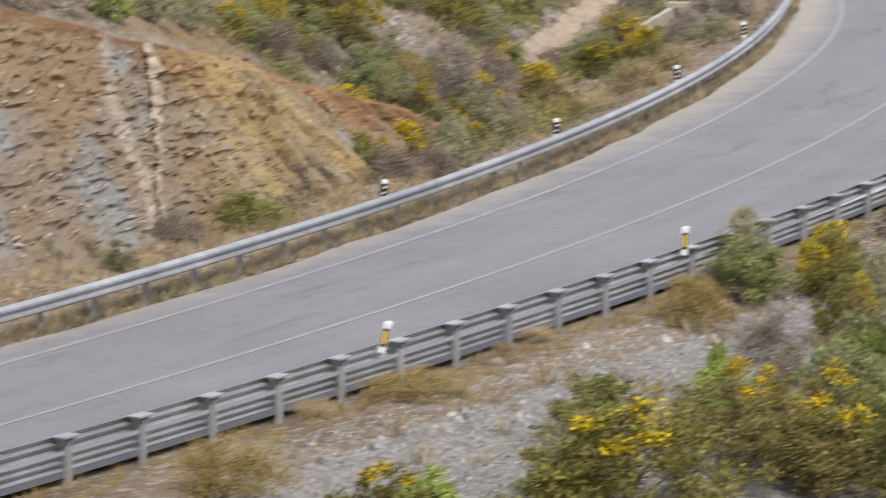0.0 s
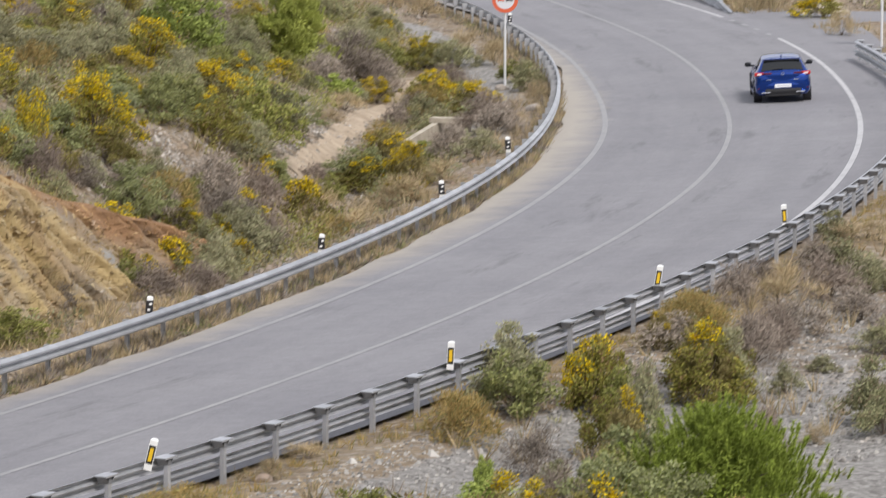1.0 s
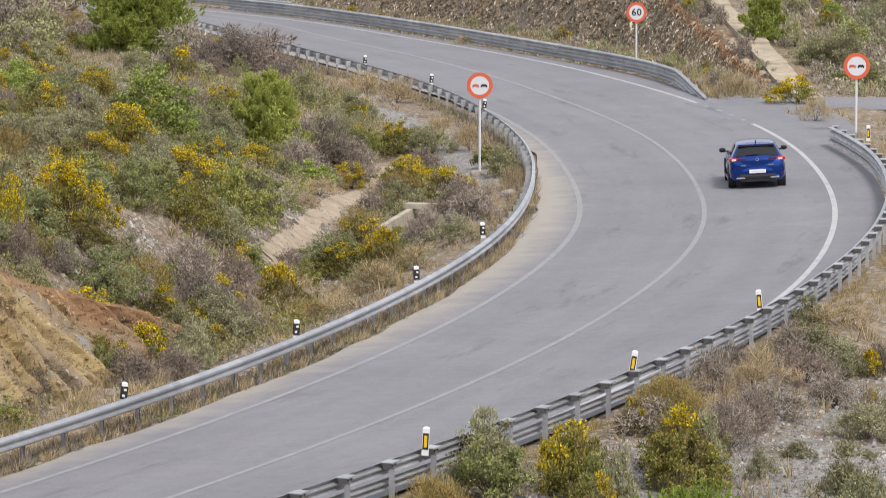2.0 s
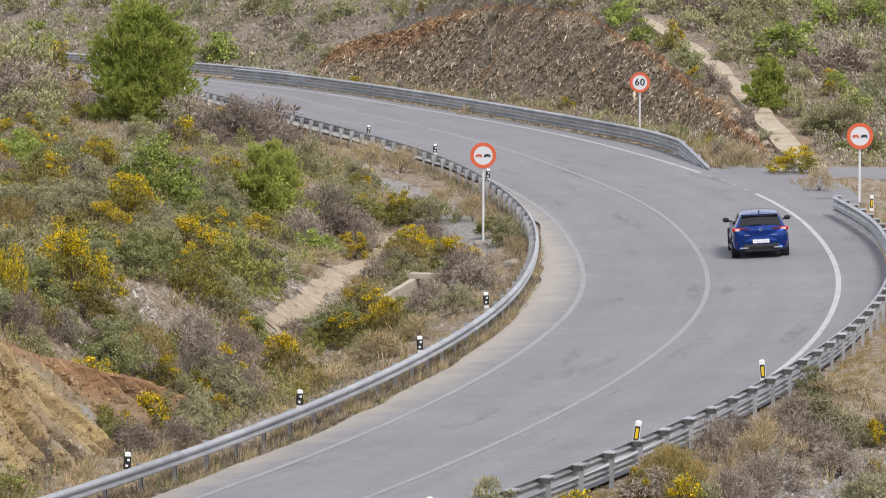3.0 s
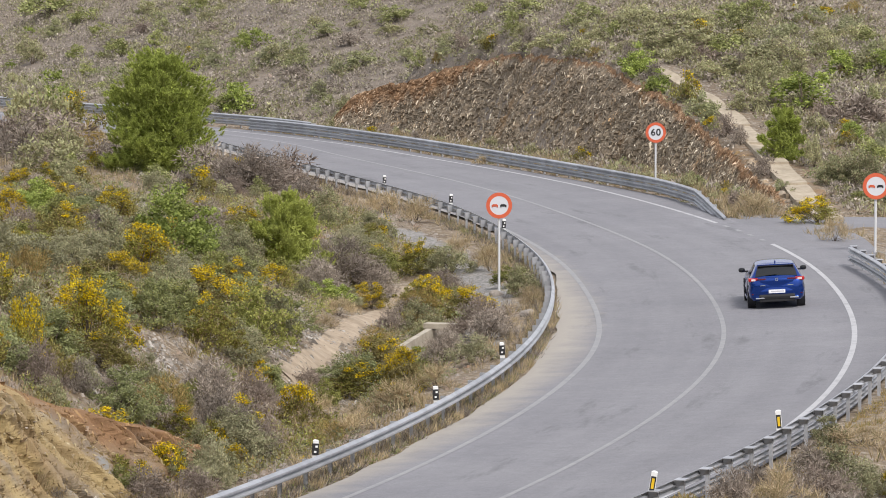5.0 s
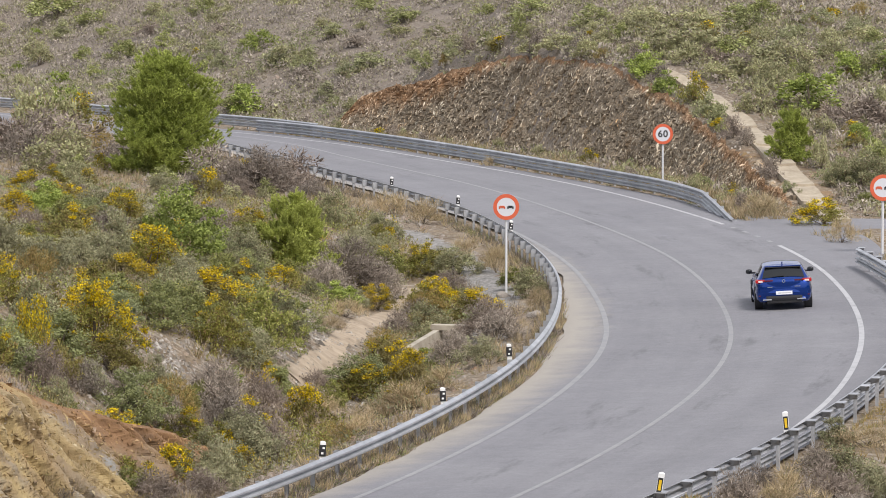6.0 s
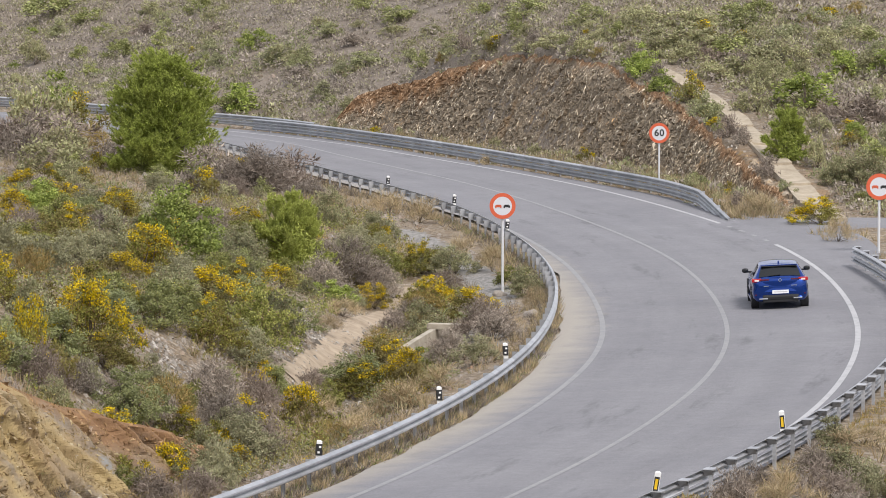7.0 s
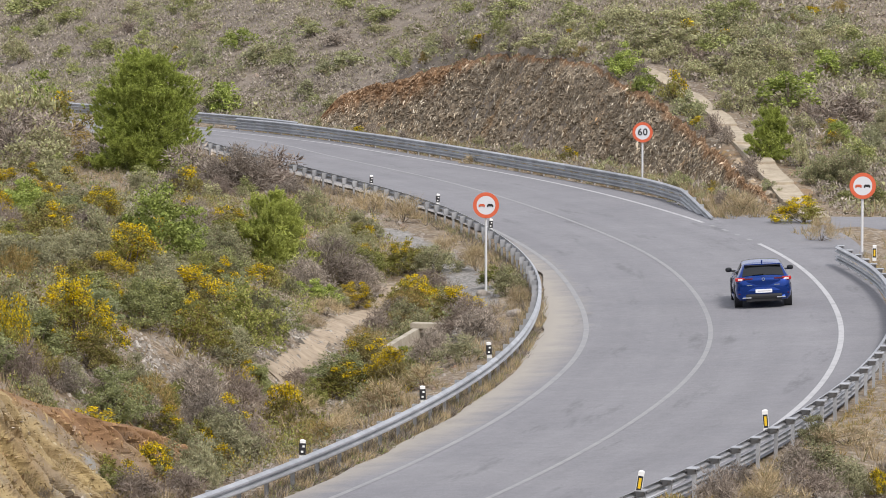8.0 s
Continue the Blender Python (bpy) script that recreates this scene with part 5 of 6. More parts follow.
for kind, x, y, wide, high in (
    ("dead", -7.1, 107.4, 1.47, 0.64), ("dead", -6, 107.6, 1.2, 0.6), ("dead", 6.2, 94.7, 1.3, 0.82), ("dead", 9, 101.4, 1.51, 0.63), ("olive", 5.1, 91, 1.81, 1.02),
    ("rusty", 5, 95.5, 1.78, 1.13), ("green", 3.1, 86.9, 0.97, 0.87), ("sage", 7.9, 86.6, 1.41, 0.97), ("sage", 8.9, 108, 1.48, 0.6), ("straw", 7.2, 102, 1.27, 0.76),
):
    shrub(kind, x, y, wide, high)

for kind, x, y, wide, high in (
    ("olive", 2.8, 83.4, 1.25, 0.94), ("olive", 1.3, 72.8, 1.64, 1), ("olive", 1.8, 68.9, 2.07, 1.12), ("green", 3.1, 78.9, 1.48, 1.18), ("green", 2.4, 73.8, 1.76, 1.29),
    ("green", 2.9, 69.6, 1.57, 1.4), ("sage", 1.1, 88.4, 1.43, 0.99), ("gorse", 2.7, 89.6, 1.23, 0.89),
):
    shrub(kind, x, y, wide, high)

# bushes that can be told apart on the far hillside
for kind, x, y, wide, high in (
    ("bright", 9.3, 233.6, 1.78, 1.08), ("sage", 14.5, 222.1, 1.64, 1.15), ("sage", 17.3, 230.8, 1.30, 1.07),
    ("sage", 15.4, 229.9, 1.69, 0.89), ("green", 17.5, 243.9, 1.56, 0.82), ("sage", 10.4, 241.4, 2.37, 1.06), ("olive", 13.2, 244.2, 1.92, 0.88),
    ("sage", 14.5, 240.3, 2.80, 1.05), ("sage", 12.8, 231.9, 1.99, 0.90), ("green", 21.9, 242.8, 1.91, 0.81), ("green", 22.0, 236.1, 1.74, 1.22),
    ("olive", 9.7, 247.4, 0.91, 0.41), ("olive", 7.0, 247.5, 0.79, 0.45), ("gorse", 19.0, 255.5, 0.44, 0.40), ("gorse", 20.7, 254.3, 1.25, 0.46),
    ("rusty", 19.3, 251.2, 1.11, 0.71), ("rusty", 22.4, 256.3, 1.89, 0.73), ("olive", 18.4, 212.5, 1.20, 0.60), ("green", 19.3, 219.0, 0.59, 0.56),
    ("rusty", 19.9, 233.9, 1.15, 0.60), ("olive", 11.5, 223.9, 1.32, 1.27), ("gorse", 12.1, 220.7, 0.65, 0.34), 
    ("green", 20.6, 225.1, 0.94, 0.70), ("green", 19.3, 209.3, 1.54, 0.97), ("sage", 17.0, 202.7, 1.74, 1.05),
    ("sage", 16.3, 206.7, 1.02, 1.33), ("sage", 17.0, 215.5, 1.32, 0.94), ("green", 7.3, 251.8, 2.16, 0.97), ("sage", 12.3, 249.4, 2.76, 0.84),
    ("sage", 10.2, 251.3, 2.78, 0.78), ("green", 15.1, 251.7, 2.16, 0.78), ("green", 16.8, 253.8, 1.87, 1.11), ("sage", 17.1, 239.6, 2.35, 0.93),
    ("green", 21.4, 248.8, 1.83, 0.77), ("sage", 19.4, 239.1, 1.76, 0.93), ("dead", 14.4, 234.4, 2.02, 0.91), ("dead", 17.9, 220.7, 1.63, 0.74),
    ("dead", 20.1, 220.4, 1.35, 0.74), ("dead", 17.5, 237.8, 2.04, 0.80), ("dead", 12.8, 237.6, 1.75, 0.74), ("green", -31.7, 364.7, 5.02, 1.79),
    ("green", -28.2, 353.6, 2.61, 1.00), ("green", -27.4, 335.7, 1.90, 0.78), ("sage", -31.1, 340.4, 2.17, 1.40), ("green", -30.3, 351.5, 1.90, 1.09),
    ("green", -26.5, 344.4, 1.69, 0.80), ("green", -21.0, 327.3, 1.53, 0.93), ("sage", -19.6, 319.1, 2.04, 0.58), ("bright", -13.5, 308.9, 2.12, 1.20),
    ("green", -11.8, 299.7, 2.36, 0.85), ("green", -14.4, 312.5, 1.54, 0.81), ("bright", -13.4, 287.9, 2.48, 1.56), ("bright", -24.4, 279.9, 3.44, 2.38),
    ("rusty", -27.5, 294.8, 1.67, 1.29), ("sage", -22.7, 346.5, 2.55, 0.89), ("green", -18.7, 338.2, 1.83, 1.13), ("sage", -9.1, 308.7, 1.67, 0.64),
    ("green", -8.2, 304.1, 2.02, 0.71), ("green", -5.7, 292.6, 2.59, 0.83), ("sage", -6.3, 304.0, 1.12, 0.55), ("green", -2.8, 291.2, 1.57, 0.68),
    ("green", -0.5, 266.7, 1.31, 0.83), ("gorse", 2.1, 258.0, 0.89, 0.47), ("olive", 2.2, 258.0, 1.58, 0.53), ("green", -3.3, 304.4, 1.87, 0.63),
    ("green", 4.2, 263.3, 2.72, 0.95), ("sage", -1.4, 297.6, 1.46, 0.54), ("green", 1.7, 271.6, 1.67, 0.49), ("sage", -4.0, 300.0, 2.21, 0.62),
    ("sage", 0.0, 269.0, 1.98, 0.56), ("sage", 5.5, 247.8, 2.13, 0.70), ("sage", 4.0, 251.5, 1.85, 0.58), ("dead", -10.1, 293.6, 2.16, 0.61),
    ("dead", -8.1, 287.2, 2.12, 0.74), ("sage", -6.5, 279.7, 1.72, 0.94), ("dead", -22.8, 337.3, 2.49, 0.70), ("dead", -16.7, 323.7, 2.39, 0.67),
    ("dead", -24.7, 334.8, 2.06, 0.60), ("dead", -17.7, 307.4, 1.89, 0.63), ("dead", -6.6, 299.5, 2.21, 0.62),
):
    shrub(kind, x, y, wide, high)

# growth round the sign at the inner rail, and on the outer terrace
for kind, x, y, wide, high in (
    ("straw", 2.8, 157.8, 0.97, 0.85), ("sage", 0.0, 173.1, 1.91, 0.84), ("straw", 1.4, 172.8, 1.27, 1.03), ("sage", -0.7, 174.4, 1.71, 0.71),
    ("straw", 0.4, 178.1, 1.31, 0.96), ("dead", -0.4, 168.5, 1.66, 0.68), ("sage", -3.5, 176.3, 1.73, 0.86), ("straw", -2.9, 199.7, 1.72, 1.19),
    ("olive", 2.6, 87.5, 0.97, 1.18), ("olive", 4.8, 89.1, 1.31, 1.20), ("sage", 5.4, 89.7, 1.21, 1.04), ("dead", 6.8, 97.2, 1.19, 0.74), ("dead", 6.2, 101.2, 1.12, 0.77),
    ("dead", 8.5, 104.1, 1.53, 0.79), ("straw", 7.5, 103.4, 1.27, 0.84), ("sage", 9.6, 107.6, 1.19, 0.52), ("gorse", 9.7, 100.8, 0.42, 0.49),
    ("sage", 3.5, 85.6, 0.95, 1.16), ("dead", 3.3, 89.9, 1.32, 0.56), ("sage", 1.0, 90.2, 1.11, 0.97), ("rusty", -0.0, 84.4, 1.35, 0.80), ("dead", 5.8, 84.6, 0.83, 0.62),
    ("straw", 10.1, 113.5, 1.95, 0.55), ("rusty", 5.0, 98.6, 1.57, 0.67), ("sage", 4.9, 95.3, 1.64, 0.57), ("dead", 8.5, 107.6, 1.19, 0.64),
    ("sage", 7.5, 93.8, 0.81, 0.30), ("dead", 8.0, 89.4, 0.66, 0.36), ("sage", 8.0, 85.4, 1.15, 0.69), ("straw", 6.7, 85.0, 0.63, 0.46), ("olive", 4.2, 94.8, 0.82, 0.64),
    ("dead", 10.6, 107.0, 1.05, 0.58), ("sage", 6.5, 90.3, 0.67, 0.49),
):
    shrub(kind, x, y, wide, high)

# growth on the knoll above the near cut, and in the ditch below it
for kind, x, y, wide, high in (
    ("dead", -14.8, 100.5, 1.48, 0.68), ("bright", -13.4, 104.5, 1.16, 0.85), ("sage", -12.7, 107.1, 1.32, 0.72), ("sage", -12.0, 109.6, 1.21, 0.59),
    ("green", -11.4, 115.5, 1.28, 0.94), ("olive", -10.2, 117.1, 1.01, 0.79), ("dead", -14.3, 103.1, 1.27, 0.56), ("sage", -10.8, 115.7, 1.14, 0.63),
    ("dead", -11.9, 115.0, 1.13, 0.62), ("dead", -9.7, 117.7, 1.01, 0.64), ("green", -9.7, 98.9, 1.70, 0.75), ("sage", -13.3, 92.8, 0.68, 0.50),
    ("sage", -11.8, 93.1, 0.80, 0.50), ("dead", -11.1, 96.8, 1.07, 0.58), ("straw", -12.6, 94.3, 0.93, 0.51), ("straw", -10.6, 97.5, 0.96, 0.53),
    ("dead", -9.1, 103.9, 1.02, 0.70),
):
    shrub(kind, x, y, wide, high)

# growth on the eroded end of the near cut, and beside the sandy path
for kind, x, y, wide, high, sink in (
    ("sage", -10.0, 113.7, 0.9, 0.68, 0.04), ("green", -8.3, 119.0, 0.6, 0.45, 0.04), ("green", -7.2, 123.5, 0.7, 0.52, 0.04), ("dead", -7.6, 120.0, 1.0, 0.75, 0.04), ("dead", -10.5, 115.0, 1.3, 0.98, 0.04),
    ("sage", -9.5, 118.3, 1.0, 0.75, 0.04), ("dead", -8.9, 119.8, 0.8, 0.6, 0.04), ("straw", -8.9, 105.5, 1.2, 0.9, -0.4), ("straw", -9.5, 103.7, 1.2, 0.9, -0.5), ("sage", -8.1, 122.9, 1.0, 0.75, 0.04),
    ("dead", -2.2, 157.0, 1.3, 0.6, 0.04), ("dead", -1.4, 162.9, 1.2, 0.6, 0.04), ("straw", -4.4, 149.3, 1.28, 0.64, 0.04),
    ("straw", -3.9, 157.3, 1.35, 0.68, 0.04), ("dead", -4.3, 136.2, 1.0, 0.5, 0.04), ("straw", -3.2, 164.5, 1.21, 0.61, 0.04), ("dead", -2.9, 169.1, 2.08, 1.04, 0.04), ("dead", -4.8, 163.7, 2.01, 1.01, 0.04),
    ("straw", -1.6, 131.0, 1.8, 0.6, 0.04), ("straw", -2.6, 130.6, 1.8, 0.6, 0.04), ("straw", -0.5, 133.8, 1.64, 0.8, 0.04), ("straw", -3.9, 132.2, 1.46, 0.73, 0.04), ("dead", -0.2, 144.0, 1.59, 0.8, 0.04),
    ("dead", 0.9, 152.5, 2.06, 1.03, 0.04), ("green", 2.2, 166.0, 1.43, 0.71, 0.04), ("sage", 0.7, 141.4, 1.39, 0.69, 0.04),
):
    shrub(kind, x, y, wide, high, sink)

pine(-14.4, 226.0, 5.9, 6.2, 4000, 62, 0.145, 21, "bushy fresh green pine above the inner guard rail")
pine(-6.0, 167.0, 3.1, 2.95, 1300, 64, 0.11, 22, "young round pine among dry scrub", SOFT_PINE, 0.1, 0.3)
pine(15.1, 209.1, 2.3, 2.5, 600, 56, 0.12, 23, "small young pine beside the hillside drain")
pine(4.4, 74.5, 4.0, 2.35, 1900, 60, 0.08, 24, "low spreading young pine below the outer bank", YOUNG, 0.1, 0.35)


# more shrubs of the same kinds, strewn over the inner slope and the far hillside
def strew(seed, n, spots, kinds, low, high):
    r = np.random.default_rng(seed)
    names, share = zip(*kinds)
    done = []
    while len(done) < n:
        y = r.uniform(*spots[:2])
        x = float(centre_x(y)) + r.uniform(*spots[2:])
        if not open_ground(np.array([x]), np.array([y]), 9.0)[0] or any(math.hypot(x - a, y - b) < 0.9 for a, b in done) or abs(x / y) > 0.125:
            continue
        done.append((x, y))
        w = r.uniform(low, high)
        shrub(str(r.choice(names, p=share)), x, y, w, w * r.uniform(0.42, 0.6))


# ---------------------------------------------------------------- ground cover that nobody could count
def offset(x, y):
    return (x - centre_x(y)) * np.cos(heading(y))


def wedge(rng, n, y0, y1, wide=0.13):
    """Random spots over the valley seen from the stand, wider than the view."""
    y = np.sqrt(rng.uniform(y0 ** 2, y1 ** 2, n))
    x = rng.uniform(-wide, wide, n) * y
    return x, y


def tuft_proto(rng, count, leaf, width, dome, up, flat=0.6):
    way = unit(rng.normal(size=(count, 3)) * np.array([1, 1, flat]))
    way[:, 2] = np.abs(way[:, 2])
    p = way * dome * rng.uniform(0.2, 1, (count, 1))
    along = unit(way + 0.4 * rng.normal(size=way.shape) + np.array([0, 0, up]))
    return leaf_blades(p, along, leaf * rng.uniform(0.6, 1.3, count), width * rng.uniform(0.7, 1.3, count), rng)[0]


def cushion_proto(rng, count, leaf, width, dome):
    """A rounded cushion of a few lobes, its leaves lying over it like shingles."""
    lobes = unit(rng.normal(size=(5, 3))) * dome * 0.55 * np.array([1, 1, 0.4])
    lobes[:, 2] = np.abs(lobes[:, 2]) + dome * 0.15
    way = unit(rng.normal(size=(count, 3)) + np.array([0, 0, 0.35]))
    p = lobes[rng.integers(0, 5, count)] + way * dome * rng.uniform(0.35, 0.62, (count, 1))
    p[:, 2] = np.maximum(p[:, 2], 0.02)
    along = unit(0.7 * np.cross(way, rng.normal(size=(count, 3))) + 0.5 * way + 0.3 * rng.normal(size=way.shape) + np.array([0, 0, 0.35]))
    side = unit(np.cross(way, along) + 0.5 * rng.normal(size=way.shape))
    L, W = (leaf * rng.uniform(0.6, 1.3, count))[:, None], (width * rng.uniform(0.7, 1.3, count))[:, None]
    return np.stack([p - side * W * 0.7, p + side * W * 0.7, p + along * L], 1).reshape(-1, 3)


def scatter(name, label, mat, x, y, size, count, leaf, width, dome, up, seed, flat=0.6, tall=1.0, category="scrub", cushion=False):
    rng = np.random.default_rng(seed)
    protos = np.stack([cushion_proto(rng, count, leaf, width, dome) if cushion else tuft_proto(rng, count, leaf, width, dome, up, flat) for _ in range(12)])
    n = len(x)
    a = rng.uniform(0, 6.283, n)
    v = protos[rng.integers(0, 12, n)]
    s = size[:, None]
    X = (v[:, :, 0] * np.cos(a)[:, None] - v[:, :, 1] * np.sin(a)[:, None]) * s + x[:, None]
    Y = (v[:, :, 0] * np.sin(a)[:, None] + v[:, :, 1] * np.cos(a)[:, None]) * s + y[:, None]
    Z = v[:, :, 2] * s * tall * rng.uniform(0.7, 1.3, (n, 1)) + land(x, y)[:, None] - 0.03
    V = np.stack([X, Y, Z], -1).reshape(-1, 3)
    F = np.arange(len(V)).reshape(-1, 3)
    return tagged(new(name, mesh_from(name, V, F, mat)), label, category, kind="stuff")


def keep(x, y, mask):
    return x[mask], y[mask]


# bare patches of rubble: x, y, radius
RUBBLE = ((-14.9, 195.5, 2.4), (-7.9, 126.3, 1.1), (-9.4, 120.1, 0.9), (-9.7, 192.6, 1.1), (-4.6, 148.5, 0.8), (-3.2, 133.8, 0.8), (-4.2, 184.0, 0.9))


def open_ground(x, y, clear=6.4):
    d = offset(x, y)
    chan = (along(x, y, SAND_PATH, 0.9) > 0.4) | (along(x, y, RUBBLE_PATH, 0.8) > 0.7)
    face = ((d < -8.3) & (d > -11.2) & (y < 101)) | ((d > CUT_FOOT(y) - 0.3) & (d < CUT_FOOT(y) + 0.42 * far_top(y) + 0.4) & (y > 193) & (y < 270))
    drain = np.abs(x - np.interp(y, [p[1] for p in CHUTE_LINE], [p[0] for p in CHUTE_LINE])) < 1.1
    side = (y > 182.5) & (y < 191) & (x > 12)
    for rx, ry, rr in RUBBLE:
        chan = chan | (np.hypot(x - rx, (y - ry) / 2.5) < rr)
    return (np.abs(d) > clear) & ~chan & ~face & ~(drain & (y > 192) & (y < 239)) & ~side


strew(81, 150, (112, 186, -24, -9.2), (("green", 0.21), ("sage", 0.26), ("dead", 0.08), ("olive", 0.20), ("rusty", 0.05), ("bright", 0.07), ("gorse", 0.13)), 0.9, 2.3)
strew(82, 45, (182, 250, -24, -9.5), (("green", 0.15), ("sage", 0.3), ("dead", 0.4), ("olive", 0.15)), 0.8, 1.74)
strew(86, 60, (196, 250, 11, 34), (("green", 0.28), ("sage", 0.54), ("olive", 0.08), ("bright", 0.10)), 0.8, 2.2)
strew(83, 120, (232, 375, 12, 75), (("green", 0.48), ("sage", 0.28), ("olive", 0.06), ("bright", 0.18)), 0.9, 2.3)
strew(85, 5, (66, 76, 9.5, 13), (("green", 0.25), ("sage", 0.2), ("olive", 0.4), ("bright", 0.15)), 1.1, 2.0)
strew(84, 20, (96, 165, 9.0, 16), (("green", 0.1), ("sage", 0.35), ("dead", 0.35), ("rusty", 0.2)), 0.6, 1.4)

rng = np.random.default_rng(5)
# dry grey scrub over the far hillside and the inner ground
x, y = wedge(rng, 7000, 100, 250, 0.108)
patch = vnoise(x, y, 6, 21)
x, y = keep(x, y, open_ground(x, y, 7.2) & (patch > -0.55) & ((offset(x, y) < 0) | (y > 190)))
scatter("dry_scrub", "low grey-brown dry scrub covering the slopes", DEAD, x, y, rng.uniform(0.35, 1.1, len(x)), 24, 0.20, 0.026, 0.34, 0.3, 51, 0.8)
x, y = wedge(rng, 9000, 100, 345, 0.106)
patch = vnoise(x, y, 5, 22)
x, y = keep(x, y, open_ground(x, y, 7.4) & (patch > -0.1) & ((offset(x, y) < 0) | (y > 190)))
scatter("sage_scrub", "low grey-green scrub on the dry slopes", SAGE, x, y, rng.uniform(0.35, 1.1, len(x)), 40, 0.10, 0.045, 0.40, 0.3, 52, cushion=True)
x, y = wedge(rng, 3000, 100, 345)
patch = vnoise(x, y, 9, 23)
x, y = keep(x, y, open_ground(x, y, 8.0) & (patch > 0.15) & ((offset(x, y) < 0) | (y > 190)))
scatter("green_scrub", "small green bushes dotted over the slopes", GREEN, x, y, rng.uniform(0.5, 1.7, len(x)), 80, 0.09, 0.05, 0.45, 0.3, 53, cushion=True)
x, y = wedge(rng, 1300, 100, 240)
x, y = keep(x, y, open_ground(x, y, 8.0) & (vnoise(x, y, 7, 24) > 0.2) & (offset(x, y) < 0))
scatter("gorse_scrub", "small yellow-flowering gorse between the scrub", BLOOM, x, y, rng.uniform(0.25, 0.65, len(x)), 44, 0.08, 0.06, 0.45, 0.3, 54, 0.8)
x, y = wedge(rng, 22000, 192, 390, 0.106)
x, y = keep(x, y, open_ground(x, y, 7.4) & (offset(x, y) > 0) & (vnoise(x, y, 5, 41) > -0.85))
scatter("hillside_scrub", "grey-brown scrub thickly covering the far hillside", DULL, x, y, rng.uniform(0.5, 1.5, len(x)), 30, 0.14, 0.07, 0.40, 0.1, 64, cushion=True)
x, y = wedge(rng, 22000, 192, 390, 0.106)
x, y = keep(x, y, open_ground(x, y, 7.4) & (offset(x, y) > 0) & (vnoise(x, y, 6, 42) > -0.45 + 0.5 * (x < 0)))
scatter("hillside_sage", "grey-green scrub thickly covering the far hillside", PALE_SAGE, x, y, rng.uniform(0.5, 1.5, len(x)), 28, 0.13, 0.07, 0.40, 0.2, 69, cushion=True)
# close growth on the inner slope
for name, mat, label, seed in (("slope_shrubs", GREEN, "close green growth on the inner slope", 65), ("slope_sage", SAGE, "close grey-green growth on the inner slope", 66), ("slope_gorse", BROOM, "close olive gorse on the inner slope", 67)):
    y = rng.uniform(104, 205, 1500)
    x = centre_x(y) - rng.uniform(8.6, 25, 1500)
    x, y = keep(x, y, open_ground(x, y, 8.4) & (vnoise(x, y, 4, seed) > -0.15) & (np.abs(x / y) < 0.12) & ~((y < 112) & (offset(x, y) > -14)))
    scatter(name, label, mat, x, y, rng.uniform(0.5, 1.3, len(x)), 90, 0.075, 0.034, 0.46, 0.3, seed, cushion=True)
# straw-coloured grass
x, y = wedge(rng, 9000, 64, 225)
x, y = keep(x, y, open_ground(x, y, 6.3) & (vnoise(x, y, 4, 25) > -0.05))
scatter("dry_grass", "tufts of pale dry grass", STRAW, x, y, rng.uniform(0.5, 1.2, len(x)), 20, 0.42, 0.018, 0.14, 1.6, 55, category="grass")
# the weedy strips along both guard rails
yy = rng.uniform(58, 250, 2700)
yy = yy[(yy < 160) | (rng.uniform(size=len(yy)) < 0.5)]
dd = LEFT_RAIL(yy) - rng.uniform(-0.16, 0.75, len(yy))
pp = road_point(yy, dd)
scatter("verge_grass", "dry weeds growing under the inner guard rail", STRAW, pp[:, 0], pp[:, 1], rng.uniform(0.25, 0.75, len(yy)), 18, 0.44, 0.020, 0.16, 1.4, 56, category="grass")
yy = rng.uniform(58, 250, 2600)
yy = yy[(yy < 160) | (rng.uniform(size=len(yy)) < 0.5)]
dd = LEFT_RAIL(yy) - rng.uniform(-0.12, 0.8, len(yy))
pp = road_point(yy, dd)
scatter("verge_weeds", "brown dry weeds below the inner guard rail", DEAD, pp[:, 0], pp[:, 1], rng.uniform(0.3, 0.85, len(yy)), 22, 0.34, 0.026, 0.24, 0.7, 57)
yy = rng.uniform(60, 168, 1300)
dd = RIGHT_RAIL(yy) + np.abs(rng.normal(0.5, 0.6, len(yy))) + 0.2
pp = road_point(yy, dd)
scatter("bank_grass", "yellowed dry grass along the outer bank", RUSTY, pp[:, 0], pp[:, 1], rng.uniform(0.2, 0.6, len(yy)), 18, 0.36, 0.022, 0.2, 1.2, 58, category="grass")
yy = rng.uniform(58, 200, 700)
dd = LEFT_RAIL(yy) - rng.uniform(-0.15, 0.6, len(yy))
pp = road_point(yy, dd)
scatter("verge_green", "low dull green weeds under the inner guard rail", GREEN, pp[:, 0], pp[:, 1], rng.uniform(0.25, 0.6, len(yy)), 40, 0.10, 0.05, 0.42, 0.5, 70, 0.8)
# the outer terrace
x, y = wedge(rng, 1500, 62, 175)
x, y = keep(x, y, (offset(x, y) > 6.6) & (vnoise(x, y, 5, 26) > -0.1))
scatter("terrace_scrub", "sparse grey scrub on the gravel terrace", DEAD, x, y, rng.uniform(0.3, 0.9, len(x)), 30, 0.30, 0.022, 0.30, 0.6, 59)
x, y = wedge(rng, 900, 62, 175)
x, y = keep(x, y, (offset(x, y) > 7.0) & (vnoise(x, y, 4, 27) > 0.1))
scatter("terrace_sage", "sparse grey-green scrub on the gravel terrace", SAGE, x, y, rng.uniform(0.3, 0.9, len(x)), 34, 0.20, 0.040, 0.32, 0.5, 60)
